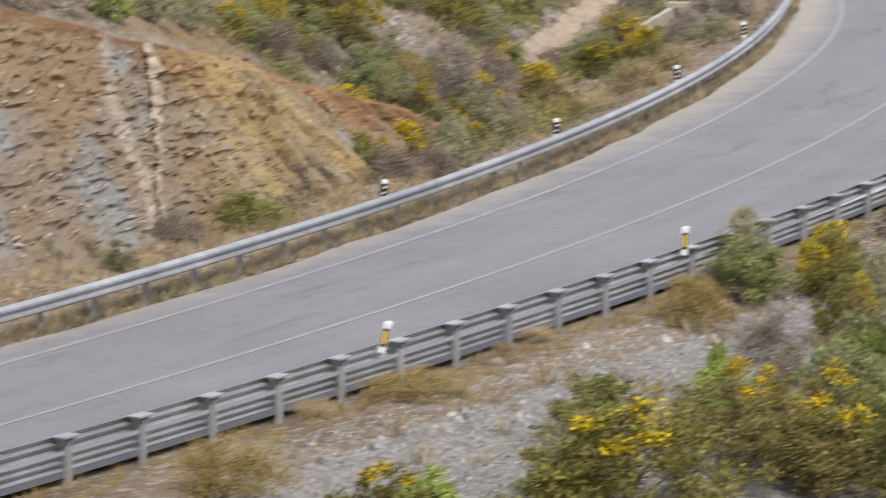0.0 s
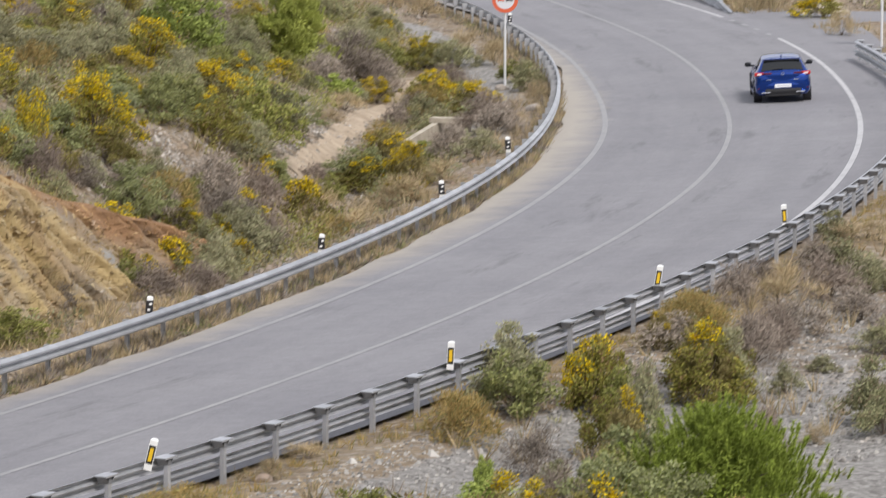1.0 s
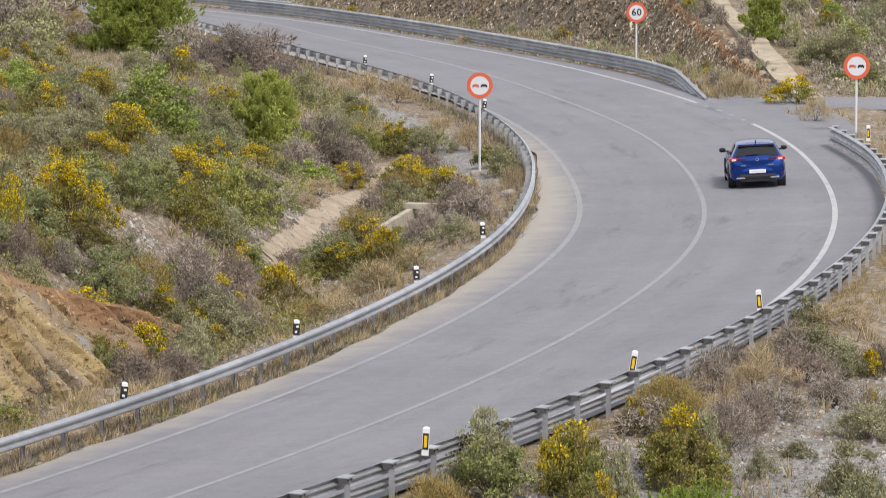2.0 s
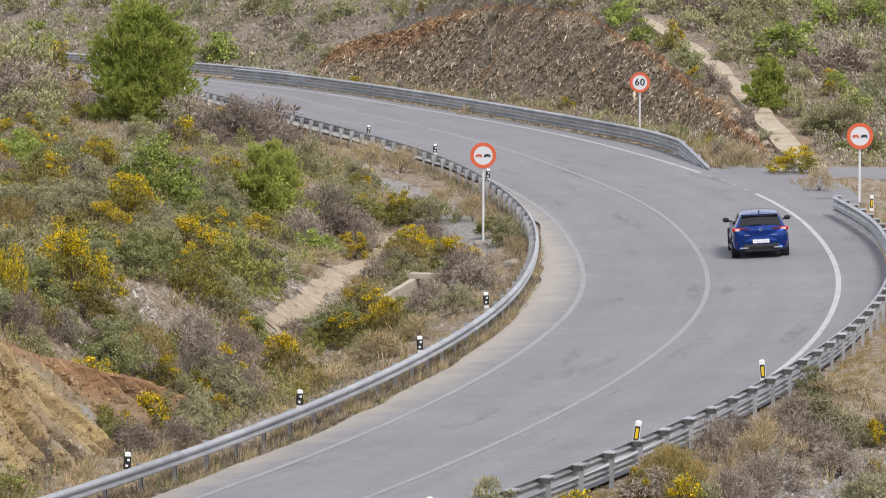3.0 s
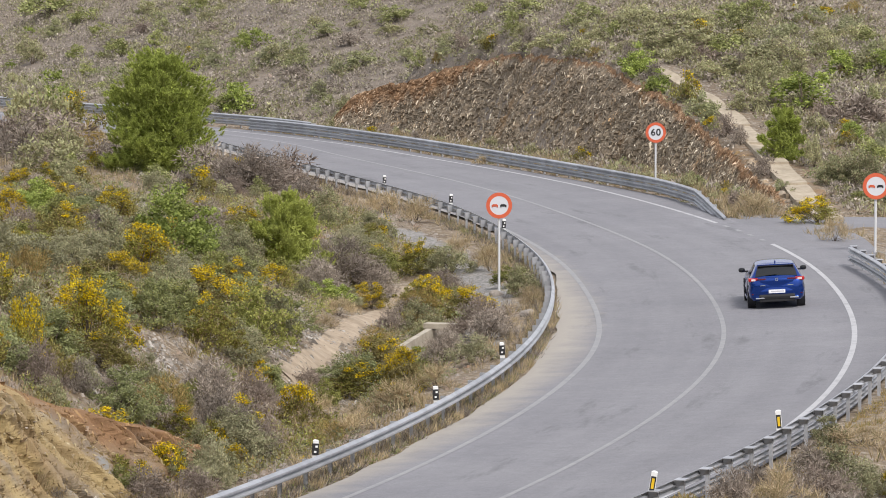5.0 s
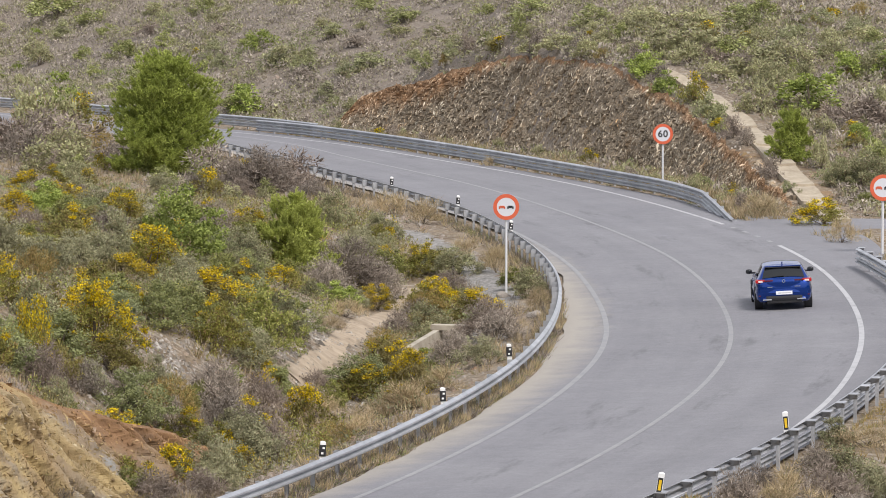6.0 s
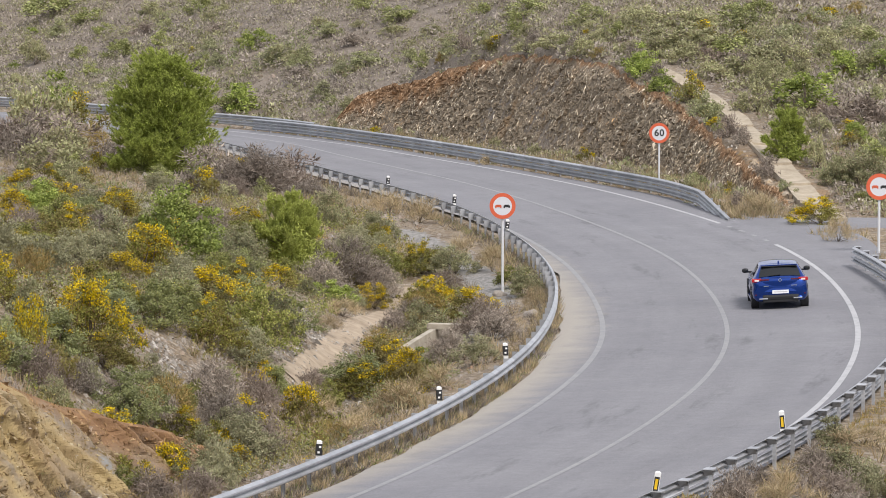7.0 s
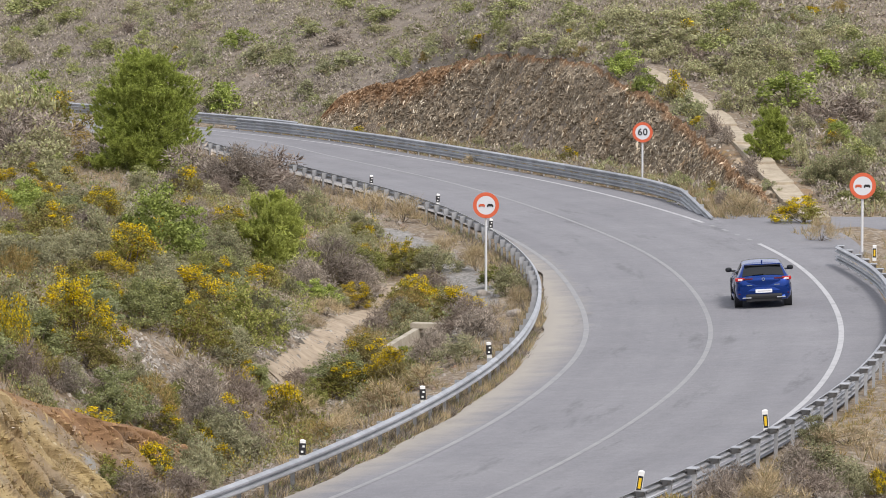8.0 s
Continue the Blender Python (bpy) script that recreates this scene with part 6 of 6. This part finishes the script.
# weeds at the foot of the far cut
yy = rng.uniform(192, 268, 900)
dd = FAR_RAIL(yy) + rng.uniform(0.05, 1.0, len(yy)) * (CUT_FOOT(yy) - FAR_RAIL(yy))
pp = road_point(yy, dd)
scatter("cut_weeds", "weeds at the foot of the far rock cut", SAGE, pp[:, 0], pp[:, 1], rng.uniform(0.3, 0.9, len(yy)), 30, 0.16, 0.05, 0.36, 0.6, 61)
yy = rng.uniform(189, 268, 1200)
dd = FAR_RAIL(yy) + rng.uniform(0.05, 0.9, len(yy)) * (CUT_FOOT(yy) - FAR_RAIL(yy))
pp = road_point(yy, dd)
scatter("cut_grass", "pale dry grass behind the far guard rail", STRAW, pp[:, 0], pp[:, 1], rng.uniform(0.5, 1.3, len(yy)), 22, 0.42, 0.026, 0.2, 1.4, 68, category="grass")
yy = rng.uniform(60, 104, 700)
dd = LEFT_RAIL(yy) - rng.uniform(0.8, 3.6, len(yy))
pp = road_point(yy, dd)
scatter("ditch_weeds", "pale dry weeds in the ditch below the near cut", STRAW, pp[:, 0], pp[:, 1], rng.uniform(0.3, 0.9, len(yy)), 22, 0.34, 0.024, 0.24, 0.9, 62, category="grass")


foot = np.random.default_rng(88)
for y in np.arange(194, 264, 2.2):
    q = road_point(y, float(FAR_RAIL(y)) + foot.uniform(0.25, 0.95) * float(CUT_FOOT(y) - FAR_RAIL(y)))
    w = foot.uniform(0.6, 1.1)
    shrub(str(foot.choice(["sage", "straw", "dead", "olive"], p=[0.4, 0.25, 0.2, 0.15])), q[0], q[1], w, w * foot.uniform(0.5, 0.8))
for y in np.arange(198, 266, 2.3):
    q = road_point(y, float(CUT_FOOT(y)) + 0.42 * float(far_top(y) - crown(y, 6.0)) + foot.uniform(0.5, 1.6))
    if abs(q[0] - np.interp(y, [p[1] for p in CHUTE_LINE], [p[0] for p in CHUTE_LINE])) < 1.0:
        continue
    w = foot.uniform(0.6, 1.3)
    shrub(str(foot.choice(["sage", "green", "dead", "rusty"], p=[0.35, 0.2, 0.3, 0.15])), q[0], q[1], w, w * foot.uniform(0.5, 0.8))


# ---------------------------------------------------------------- stones
def stone_proto(rng):
    bm = bmesh.new()
    bmesh.ops.create_cone(bm, cap_ends=False, segments=4, radius1=0.5, radius2=0.22, depth=0.7)
    bmesh.ops.contextual_create(bm, geom=[e for e in bm.edges if e.is_boundary and e.verts[0].co.z > 0])
    bmesh.ops.triangulate(bm, faces=bm.faces[:])
    v = np.array([q.co for q in bm.verts])
    f = np.array([[q.index for q in t.verts] for t in bm.faces])
    bm.free()
    return v * (1 + 0.22 * rng.normal(size=(len(v), 3))) * np.array([1.2, 0.9, 0.75]), f


def stones(name, label, x, y, size, seed, mat=None):
    rng = np.random.default_rng(seed)
    ps = [stone_proto(rng) for _ in range(6)]
    V, F, i = [], [], 0
    z = land(x, y)
    for k in range(len(x)):
        v, f = ps[k % 6]
        a = rng.uniform(0, 6.28)
        R = np.array([[math.cos(a), -math.sin(a), 0], [math.sin(a), math.cos(a), 0], [0, 0, 1]])
        V.append(v @ R.T * size[k] + np.array([x[k], y[k], z[k] + 0.12 * size[k]]))
        F.append(f + i)
        i += len(v)
    tagged(new(name, mesh_from(name, np.concatenate(V), np.concatenate(F), mat or STONE)), label, "stones", kind="stuff")


x, y = wedge(rng, 15000, 100, 240)
x, y = keep(x, y, open_ground(x, y, 7.0) & (offset(x, y) < 0) & (vnoise(x, y, 6, 31) > -0.25))
stones("loose_stones", "loose tan stones on the inner slope", x, y, rng.gamma(2.0, 0.055, len(x)) + 0.03, 71)
y = rng.uniform(64, 108, 22000)
x = centre_x(y) + rng.uniform(6.4, 15, 22000)
x, y = keep(x, y, np.abs(x / y) < 0.106)
stones("gravel_stones", "loose grey gravel on the outer terrace", x, y, rng.gamma(1.5, 0.022, len(x)) + 0.025, 72, GRAVEL)
x, y = wedge(rng, 2600, 240, 340)
x, y = keep(x, y, open_ground(x, y, 8.0) & (offset(x, y) > 0) & (vnoise(x, y, 8, 33) > 0.1))
stones("hillside_stones", "reddish stones scattered over the far hillside", x, y, rng.gamma(2.0, 0.07, len(x)) + 0.05, 73)


x, y = wedge(rng, 9000, 189, 214, 0.09)
x, y = keep(x, y, (offset(x, y) > CUT_FOOT(y) - 0.4) & (offset(x, y) < CUT_FOOT(y) + 4.0) & (x < 15.2 - (y - 193.5) * 0.10))
stones("cut_rubble", "rusty rubble at the end of the far cut", x, y, rng.gamma(2.0, 0.05, len(x)) + 0.05, 74, SHARD_NEAR)


rr = np.random.default_rng(75)
px, py = [], []
for a, b, r in RUBBLE + ((-6.0, 140.0, 0.9), (-4.4, 152.0, 0.8)):
    k = int(900 * r * r)
    px.append(a + rr.normal(size=k) * r * 0.70)
    py.append(b + rr.normal(size=k) * r * 1.5)
px, py = np.concatenate(px), np.concatenate(py)
px, py = keep(px, py, offset(px, py) < -6.8)
stones("slope_rubble", "angular tan and grey rubble on the inner slope", px, py, rr.gamma(1.6, 0.026, len(px)) + 0.03, 75, RUBBLE_STONE)


px, py = [], []
for a, b, rx, ry in ((-14.9, 195.5, 2.2, 4.5), (-16.4, 205.0, 1.6, 3.0), (-12.8, 178.4, 1.5, 3.0), (-10.0, 195.2, 1.1, 2.5), (-11.2, 194.0, 0.8, 2.0)):
    k = int(190 * rx * ry / 2)
    px.append(a + rr.normal(size=k) * rx * 0.5)
    py.append(b + rr.normal(size=k) * ry * 0.5)
px, py = np.concatenate(px), np.concatenate(py)
stones("slope_scree", "flat tan and reddish broken rocks on the inner slope", px, py, rr.gamma(2.0, 0.10, len(px)) + 0.08, 77)


px, py = [], []
for (ax, ay), (bx, by) in zip(SAND_PATH[:-1], SAND_PATH[1:]):
    t = rr.uniform(size=420)
    px.append(ax + t * (bx - ax) + rr.normal(size=420) * 0.5)
    py.append(ay + t * (by - ay) + rr.normal(size=420) * 0.8)
px, py = np.concatenate(px), np.concatenate(py)
stones("path_pebbles", "small pale stones on the sandy path", px, py, rr.gamma(1.5, 0.025, len(px)) + 0.025, 76, RUBBLE_STONE)


def boulder(x, y, size, seed):
    rng = np.random.default_rng(seed)
    bm = bmesh.new()
    bmesh.ops.create_icosphere(bm, subdivisions=3, radius=0.5)
    for q in bm.verts:
        n = noise.noise(q.co * 1.7 + Vector((seed, 0, 0))) * 0.35 + noise.noise(q.co * 5 + Vector((0, seed, 0))) * 0.08
        q.co = q.co * (1 + n)
        q.co.z *= 0.6
    ob = new("boulder", bm_mesh("boulder", bm, STONE))
    ob.matrix_basis = Matrix.Translation((x, y, on_land(x, y) + size * 0.12)) @ Matrix.Diagonal((size, size * 0.8, size, 1))
    tagged(ob, "pale tan boulder lying in the scrub", "rock", "boulders")


for x, y, s, k in ((-18.9, 211.9, 1.25, 1), (-18.0, 210.5, 0.7, 2), (-14.9, 199.1, 0.55, 3), (-0.1, 83.8, 0.22, 4), (-3.4, 79.3, 0.3, 5), (1.6, 163.6, 0.5, 6), (2.6, 155.0, 0.6, 7), (11.5, 199.0, 0.6, 8)):
    boulder(x, y, s, k)
# ---------------------------------------------------------------- the car
PAINT = material("blue_metallic_paint", (0.0003, 0.038, 0.25), 0.22, 0.72)
PAINT.node_tree.nodes["Principled BSDF"].inputs["Coat Weight"].default_value = 0.6
PAINT.node_tree.nodes["Principled BSDF"].inputs["Coat Roughness"].default_value = 0.04
GLASS = material("dark_tinted_glass", (0.012, 0.014, 0.016), 0.06)
TRIM = material("black_plastic_trim", (0.015, 0.015, 0.017), 0.55)
RUBBER = material("black_rubber", (0.02, 0.02, 0.02), 0.9)
RIM = material("grey_alloy", (0.18, 0.18, 0.19), 0.35, 0.9)
LAMP_RED = material("red_lamp_glass", (0.42, 0.012, 0.012), 0.2)
LAMP_DARK = material("dark_red_lamp_bar", (0.12, 0.008, 0.010), 0.2)
LAMP_CLEAR = material("clear_lamp_glass", (0.75, 0.62, 0.60), 0.2)
CHROME = material("bright_trim", (0.75, 0.76, 0.78), 0.15, 1.0)
PLATE_WHITE = material("white_plate", (0.80, 0.81, 0.83), 0.4)


def profile(y, knots):
    ky, kv = zip(*knots)
    return np.interp(y, ky, kv)


def body_section(y):
    """Half section of the lower body at y: points from the sill to the deck's middle."""
    w = profile(y, ((-0.84, 0.76), (-0.78, 0.84), (-0.6, 0.885), (-0.1, 0.90), (1.3, 0.875), (2.64, 0.895), (3.05, 0.86), (3.35, 0.72), (3.5, 0.50)))
    top = profile(y, ((-0.84, 0.90), (-0.76, 0.98), (-0.5, 1.03), (0.5, 0.99), (2.0, 0.97), (2.7, 0.93), (3.2, 0.80), (3.5, 0.66)))
    low = profile(y, ((-0.84, 0.36), (-0.7, 0.26), (0, 0.22), (2.7, 0.20), (3.3, 0.22), (3.5, 0.36)))
    mid = top - low
    deck = top + profile(y, ((-0.84, 0.0), (2.0, 0.02), (2.6, 0.06), (3.5, 0.02)))
    return [(0.0, low), (w * 0.86, low), (w * 0.965, low + mid * 0.14), (w, low + mid * 0.42), (w * 0.965, low + mid * 0.66), (w * 0.975, low + mid * 0.80), (w * 0.90, top), (w * 0.6, deck), (0.0, deck + 0.01)]


def cabin_point(y, u):
    """The cabin's skin: y along the car, u from -1 (left foot) over the roof to 1."""
    roof = profile(y, ((-0.76, 0.99), (-0.60, 1.20), (-0.44, 1.355), (-0.2, 1.41), (0.5, 1.445), (0.95, 1.435), (1.3, 1.375), (1.75, 1.16), (2.15, 0.955)))
    foot = profile(y, ((-0.76, 0.80), (-0.4, 0.83), (0.6, 0.82), (1.6, 0.78), (2.15, 0.72)))
    head = profile(y, ((-0.76, 0.74), (-0.44, 0.61), (0.6, 0.60), (1.3, 0.57), (2.15, 0.68)))
    base = 0.95
    a = abs(u)
    s = 1 if u >= 0 else -1
    if a > 0.5:
        k = (1 - a) / 0.5
        x = foot + (head - foot) * k ** 1.15
        z = base + (roof - 0.05 - base) * k
        if roof < base + 0.06:
            z = min(z, roof)
    else:
        k = (0.5 - a) / 0.5
        x = head * (1 - k)
        z = roof - 0.05 * (1 - k) ** 3
    return (s * x, y, z)


def patch(y0, y1, u0, u1, lift, ny=12, nu=12, trim=None):
    """A panel of the cabin's skin, lifted off it."""
    P = np.zeros((ny, nu, 3))
    for i, t in enumerate(np.linspace(0, 1, ny)):
        for j, u in enumerate(np.linspace(0, 1, nu)):
            a, b, c, d = (u0, u1, u0, u1) if trim is None else trim
            lo, hi = a + (c - a) * t, b + (d - b) * t
            P[i, j] = cabin_point(y0 + (y1 - y0) * t, lo + (hi - lo) * u)
    gy = np.gradient(P, axis=0)
    gu = np.gradient(P, axis=1)
    n = np.cross(gu, gy)
    n /= np.linalg.norm(n, axis=2, keepdims=True) + 1e-9
    mid = P - np.array([0, 0.6, 0.9])
    n *= np.sign((n * mid).sum(2, keepdims=True) + 1e-9)
    return P + n * lift


def shell(x, y, z, rx, ry, rz):
    """A rounded shell about a point."""
    bm = bmesh.new()
    bmesh.ops.create_icosphere(bm, subdivisions=3, radius=1.0)
    for q in bm.verts:
        q.co = Vector([math.copysign(abs(c) ** 0.75, c) for c in q.co])
        q.co = Vector((x + q.co.x * rx, y + q.co.y * ry, z + q.co.z * rz))
    return bm


def car():
    at = road_point(152.7, 1.72)
    yaw = -math.degrees(float(heading(152.7))) + 0.5
    roll = -math.degrees(math.atan(0.05))
    root = thing("hatchback_car", Matrix.Translation(Vector(at) + Vector((0, 0, 0.006))) @ Matrix.Rotation(radians(yaw), 4, "Z") @ Matrix.Rotation(radians(roll), 4, "Y"),
                 "bright blue five-door hatchback driving on the bend", "car")
    root.scale = (1.05, 1.05, 1.05)
    # lower body
    ys = np.concatenate([np.linspace(-0.84, -0.5, 8), np.linspace(-0.4, 3.0, 26), np.linspace(3.05, 3.5, 8)])
    rows = []
    for y in ys:
        half = body_section(y)
        rows.append([(x, y, z) for x, z in half] + [(-x, y, z) for x, z in half[::-1][1:]])
    G = np.array(rows)
    n = G.shape[1]
    me = sheet("body", G, PAINT)
    bm = bmesh.new()
    bm.from_mesh(me)
    bmesh.ops.holes_fill(bm, edges=[e for e in bm.edges if e.is_boundary], sides=0)
    bmesh.ops.recalc_face_normals(bm, faces=bm.faces[:])
    part("body", bm, PAINT, root, "glossy blue metallic bodywork", smooth=True)
    part("cabin", sheet("cabin", patch(-0.76, 2.15, -1, 1, 0.0, 34, 34), PAINT), None, root)
    # tailgate: shoulder above, hollow for the plate below
    zs = ((1.00, -0.77), (0.965, -0.845), (0.93, -0.872), (0.86, -0.868), (0.78, -0.846), (0.70, -0.838), (0.62, -0.852), (0.56, -0.866))
    xs = np.linspace(-1, 1, 15)
    P = np.array([[(x * (0.80 - 0.05 * abs(0.8 - z)), y + 0.10 * abs(x) ** 3.2, z) for x in xs] for z, y in zs])
    part("tailgate", sheet("tailgate", P, PAINT), None, root)
    # glass
    part("rear_window", sheet("rear_window", patch(-0.72, -0.46, -0.46, 0.46, 0.014, 10, 16), GLASS), None, root, "dark tinted rear window")
    part("windscreen", sheet("windscreen", patch(1.32, 2.08, -0.44, 0.44, 0.010, 8, 12), GLASS), None, root)
    for s in (-1, 1):
        for y0, y1 in ((-0.05, 0.62), (0.68, 1.55)):
            part("side_window", sheet("side_window", patch(y0, y1, s * 0.93, s * 0.57, 0.010, 8, 8), GLASS), None, root, "dark tinted side window")
    # spoiler, antenna, wiper
    part("spoiler", box(-0.58, 0.58, -0.53, -0.34, 1.352, 1.388, 0.016), PAINT, root)
    part("spoiler_lip", box(-0.56, 0.56, -0.54, -0.48, 1.325, 1.352, 0.01), TRIM, root, "black spoiler lip")
    part("antenna", box(-0.02, 0.02, -0.2, -0.02, 1.41, 1.475, 0.015), PAINT, root)
    bm = bmesh.new()
    bmesh.ops.create_cube(bm, size=1, matrix=Matrix.Translation((-0.16, -0.735, 1.075)) @ Matrix.Rotation(radians(-4), 4, "Y") @ Matrix.Diagonal((0.36, 0.02, 0.02, 1)))
    part("wiper", bm, TRIM, root)
    # lamps
    for s in (-1, 1):
        lamp = part("tail_lamp", box(min(s * 0.58, s * 0.885), max(s * 0.58, s * 0.885), -0.83, -0.56, 0.875, 0.985, 0.035), LAMP_RED, root, "red wrap-around tail lamp")
        part("lamp_core", box(min(s * 0.66, s * 0.80), max(s * 0.66, s * 0.80), -0.842, -0.80, 0.895, 0.955, 0.012), LAMP_CLEAR, lamp, "pale lamp lens")
        part("lamp_bar", box(min(s * 0.34, s * 0.62), max(s * 0.34, s * 0.62), -0.876, -0.75, 0.925, 0.965, 0.012), LAMP_DARK, lamp)
        part("fog_reflector", box(min(s * 0.74, s * 0.80), max(s * 0.74, s * 0.80), -0.85, -0.80, 0.46, 0.49, 0.01), LAMP_DARK, root)
        part("exhaust_trim", box(min(s * 0.40, s * 0.68), max(s * 0.40, s * 0.68), -0.875, -0.80, 0.325, 0.365, 0.012), CHROME, root, "bright exhaust trim")
        part("head_lamp", box(min(s * 0.45, s * 0.78), max(s * 0.45, s * 0.78), 3.22, 3.40, 0.66, 0.76, 0.03), LAMP_CLEAR, root)
        mir = part("mirror", shell(s * 0.985, 1.69, 1.05, 0.105, 0.08, 0.075), TRIM, root, "dark rounded door mirror", smooth=True)
        part("mirror_arm", box(min(s * 0.78, s * 0.93), max(s * 0.78, s * 0.93), 1.66, 1.74, 0.98, 1.03, 0.012), TRIM, mir)
        part("mirror_glass", shell(s * 0.985, 1.635, 1.05, 0.082, 0.03, 0.058), GLASS, mir, smooth=True)
        part("door_handle", box(min(s * 0.868, s * 0.90), max(s * 0.868, s * 0.90), 0.42, 0.60, 0.85, 0.88, 0.008), PAINT, root)
        part("door_handle", box(min(s * 0.868, s * 0.90), max(s * 0.868, s * 0.90), 1.30, 1.48, 0.84, 0.87, 0.008), PAINT, root)
        part("sill", box(min(s * 0.80, s * 0.90), max(s * 0.80, s * 0.90), 0.40, 2.22, 0.19, 0.27, 0.02), PAINT, root)
    # bumper, plate, badge
    part("bumper_insert", box(-0.58, 0.58, -0.856, -0.70, 0.31, 0.47, 0.07), TRIM, root, "black lower bumper")
    part("diffuser", box(-0.56, 0.56, -0.82, -0.5, 0.22, 0.36, 0.03), TRIM, root)
    plate = part("number_plate", box(-0.26, 0.26, -0.880, -0.858, 0.50, 0.61), PLATE_WHITE, root, "white plate with plain dark bar")
    part("bar", box(-0.19, 0.22, -0.884, -0.879, 0.54, 0.57), material("plate_grey", (0.5, 0.51, 0.54), 0.5), plate)
    f, v = ring(0.035, 0.05, 0, 0.012, 20)
    part("badge", mesh_from("badge", v, f, CHROME), None, root, m=Matrix.Translation((0, -0.878, 0.925)))
    part("lettering", box(-0.52, -0.36, -0.852, -0.82, 0.735, 0.755), CHROME, root)
    part("lettering", box(0.34, 0.52, -0.852, -0.82, 0.735, 0.755), CHROME, root)
    # wheels
    bmw = bmesh.new()
    bmesh.ops.create_cone(bmw, cap_ends=True, segments=36, radius1=0.325, radius2=0.325, depth=0.21, matrix=Matrix.Rotation(math.pi / 2, 4, "Y"))
    bmesh.ops.bevel(bmw, geom=[e for e in bmw.edges if len(e.link_faces) == 2 and any(len(g.verts) > 8 for g in e.link_faces)], offset=0.03, segments=2, affect="EDGES")
    tyre = bm_mesh("tyre", bmw, RUBBER, True)
    bmr = bmesh.new()
    bmesh.ops.create_cone(bmr, cap_ends=True, segments=28, radius1=0.07, radius2=0.05, depth=0.23, matrix=Matrix.Rotation(math.pi / 2, 4, "Y"))
    for k in range(5):
        for off in (-0.1, 0.1):
            bmesh.ops.create_cube(bmr, size=1, matrix=Matrix.Rotation(k * 2 * math.pi / 5 + off, 4, "X") @ Matrix.Translation((0, 0, 0.13)) @ Matrix.Diagonal((0.218, 0.03, 0.2, 1)))
    rimm = bm_mesh("rim", bmr, RIM)
    f, v = ring(0.215, 0.245, -0.108, 0.108, 32)
    hoop = mesh_from("rim_hoop", [(y, x, z) for x, y, z in v], f, RIM)
    arch = bmesh.new()
    bmesh.ops.create_cone(arch, cap_ends=True, segments=36, radius1=0.375, radius2=0.375, depth=0.24, matrix=Matrix.Rotation(math.pi / 2, 4, "Y"))
    archm = bm_mesh("wheel_arch", arch, TRIM)
    for y in (0.0, 2.64):
        for s in (-1, 1):
            part("wheel_arch", archm, None, root, m=Matrix.Translation((s * 0.782, y, 0.34)))
            w = part("wheel", tyre, None, root, "black tyre on a grey alloy", m=Matrix.Translation((s * 0.80, y, 0.325)))
            part("rim", rimm, None, w)
            part("rim_hoop", hoop, None, w)


car()
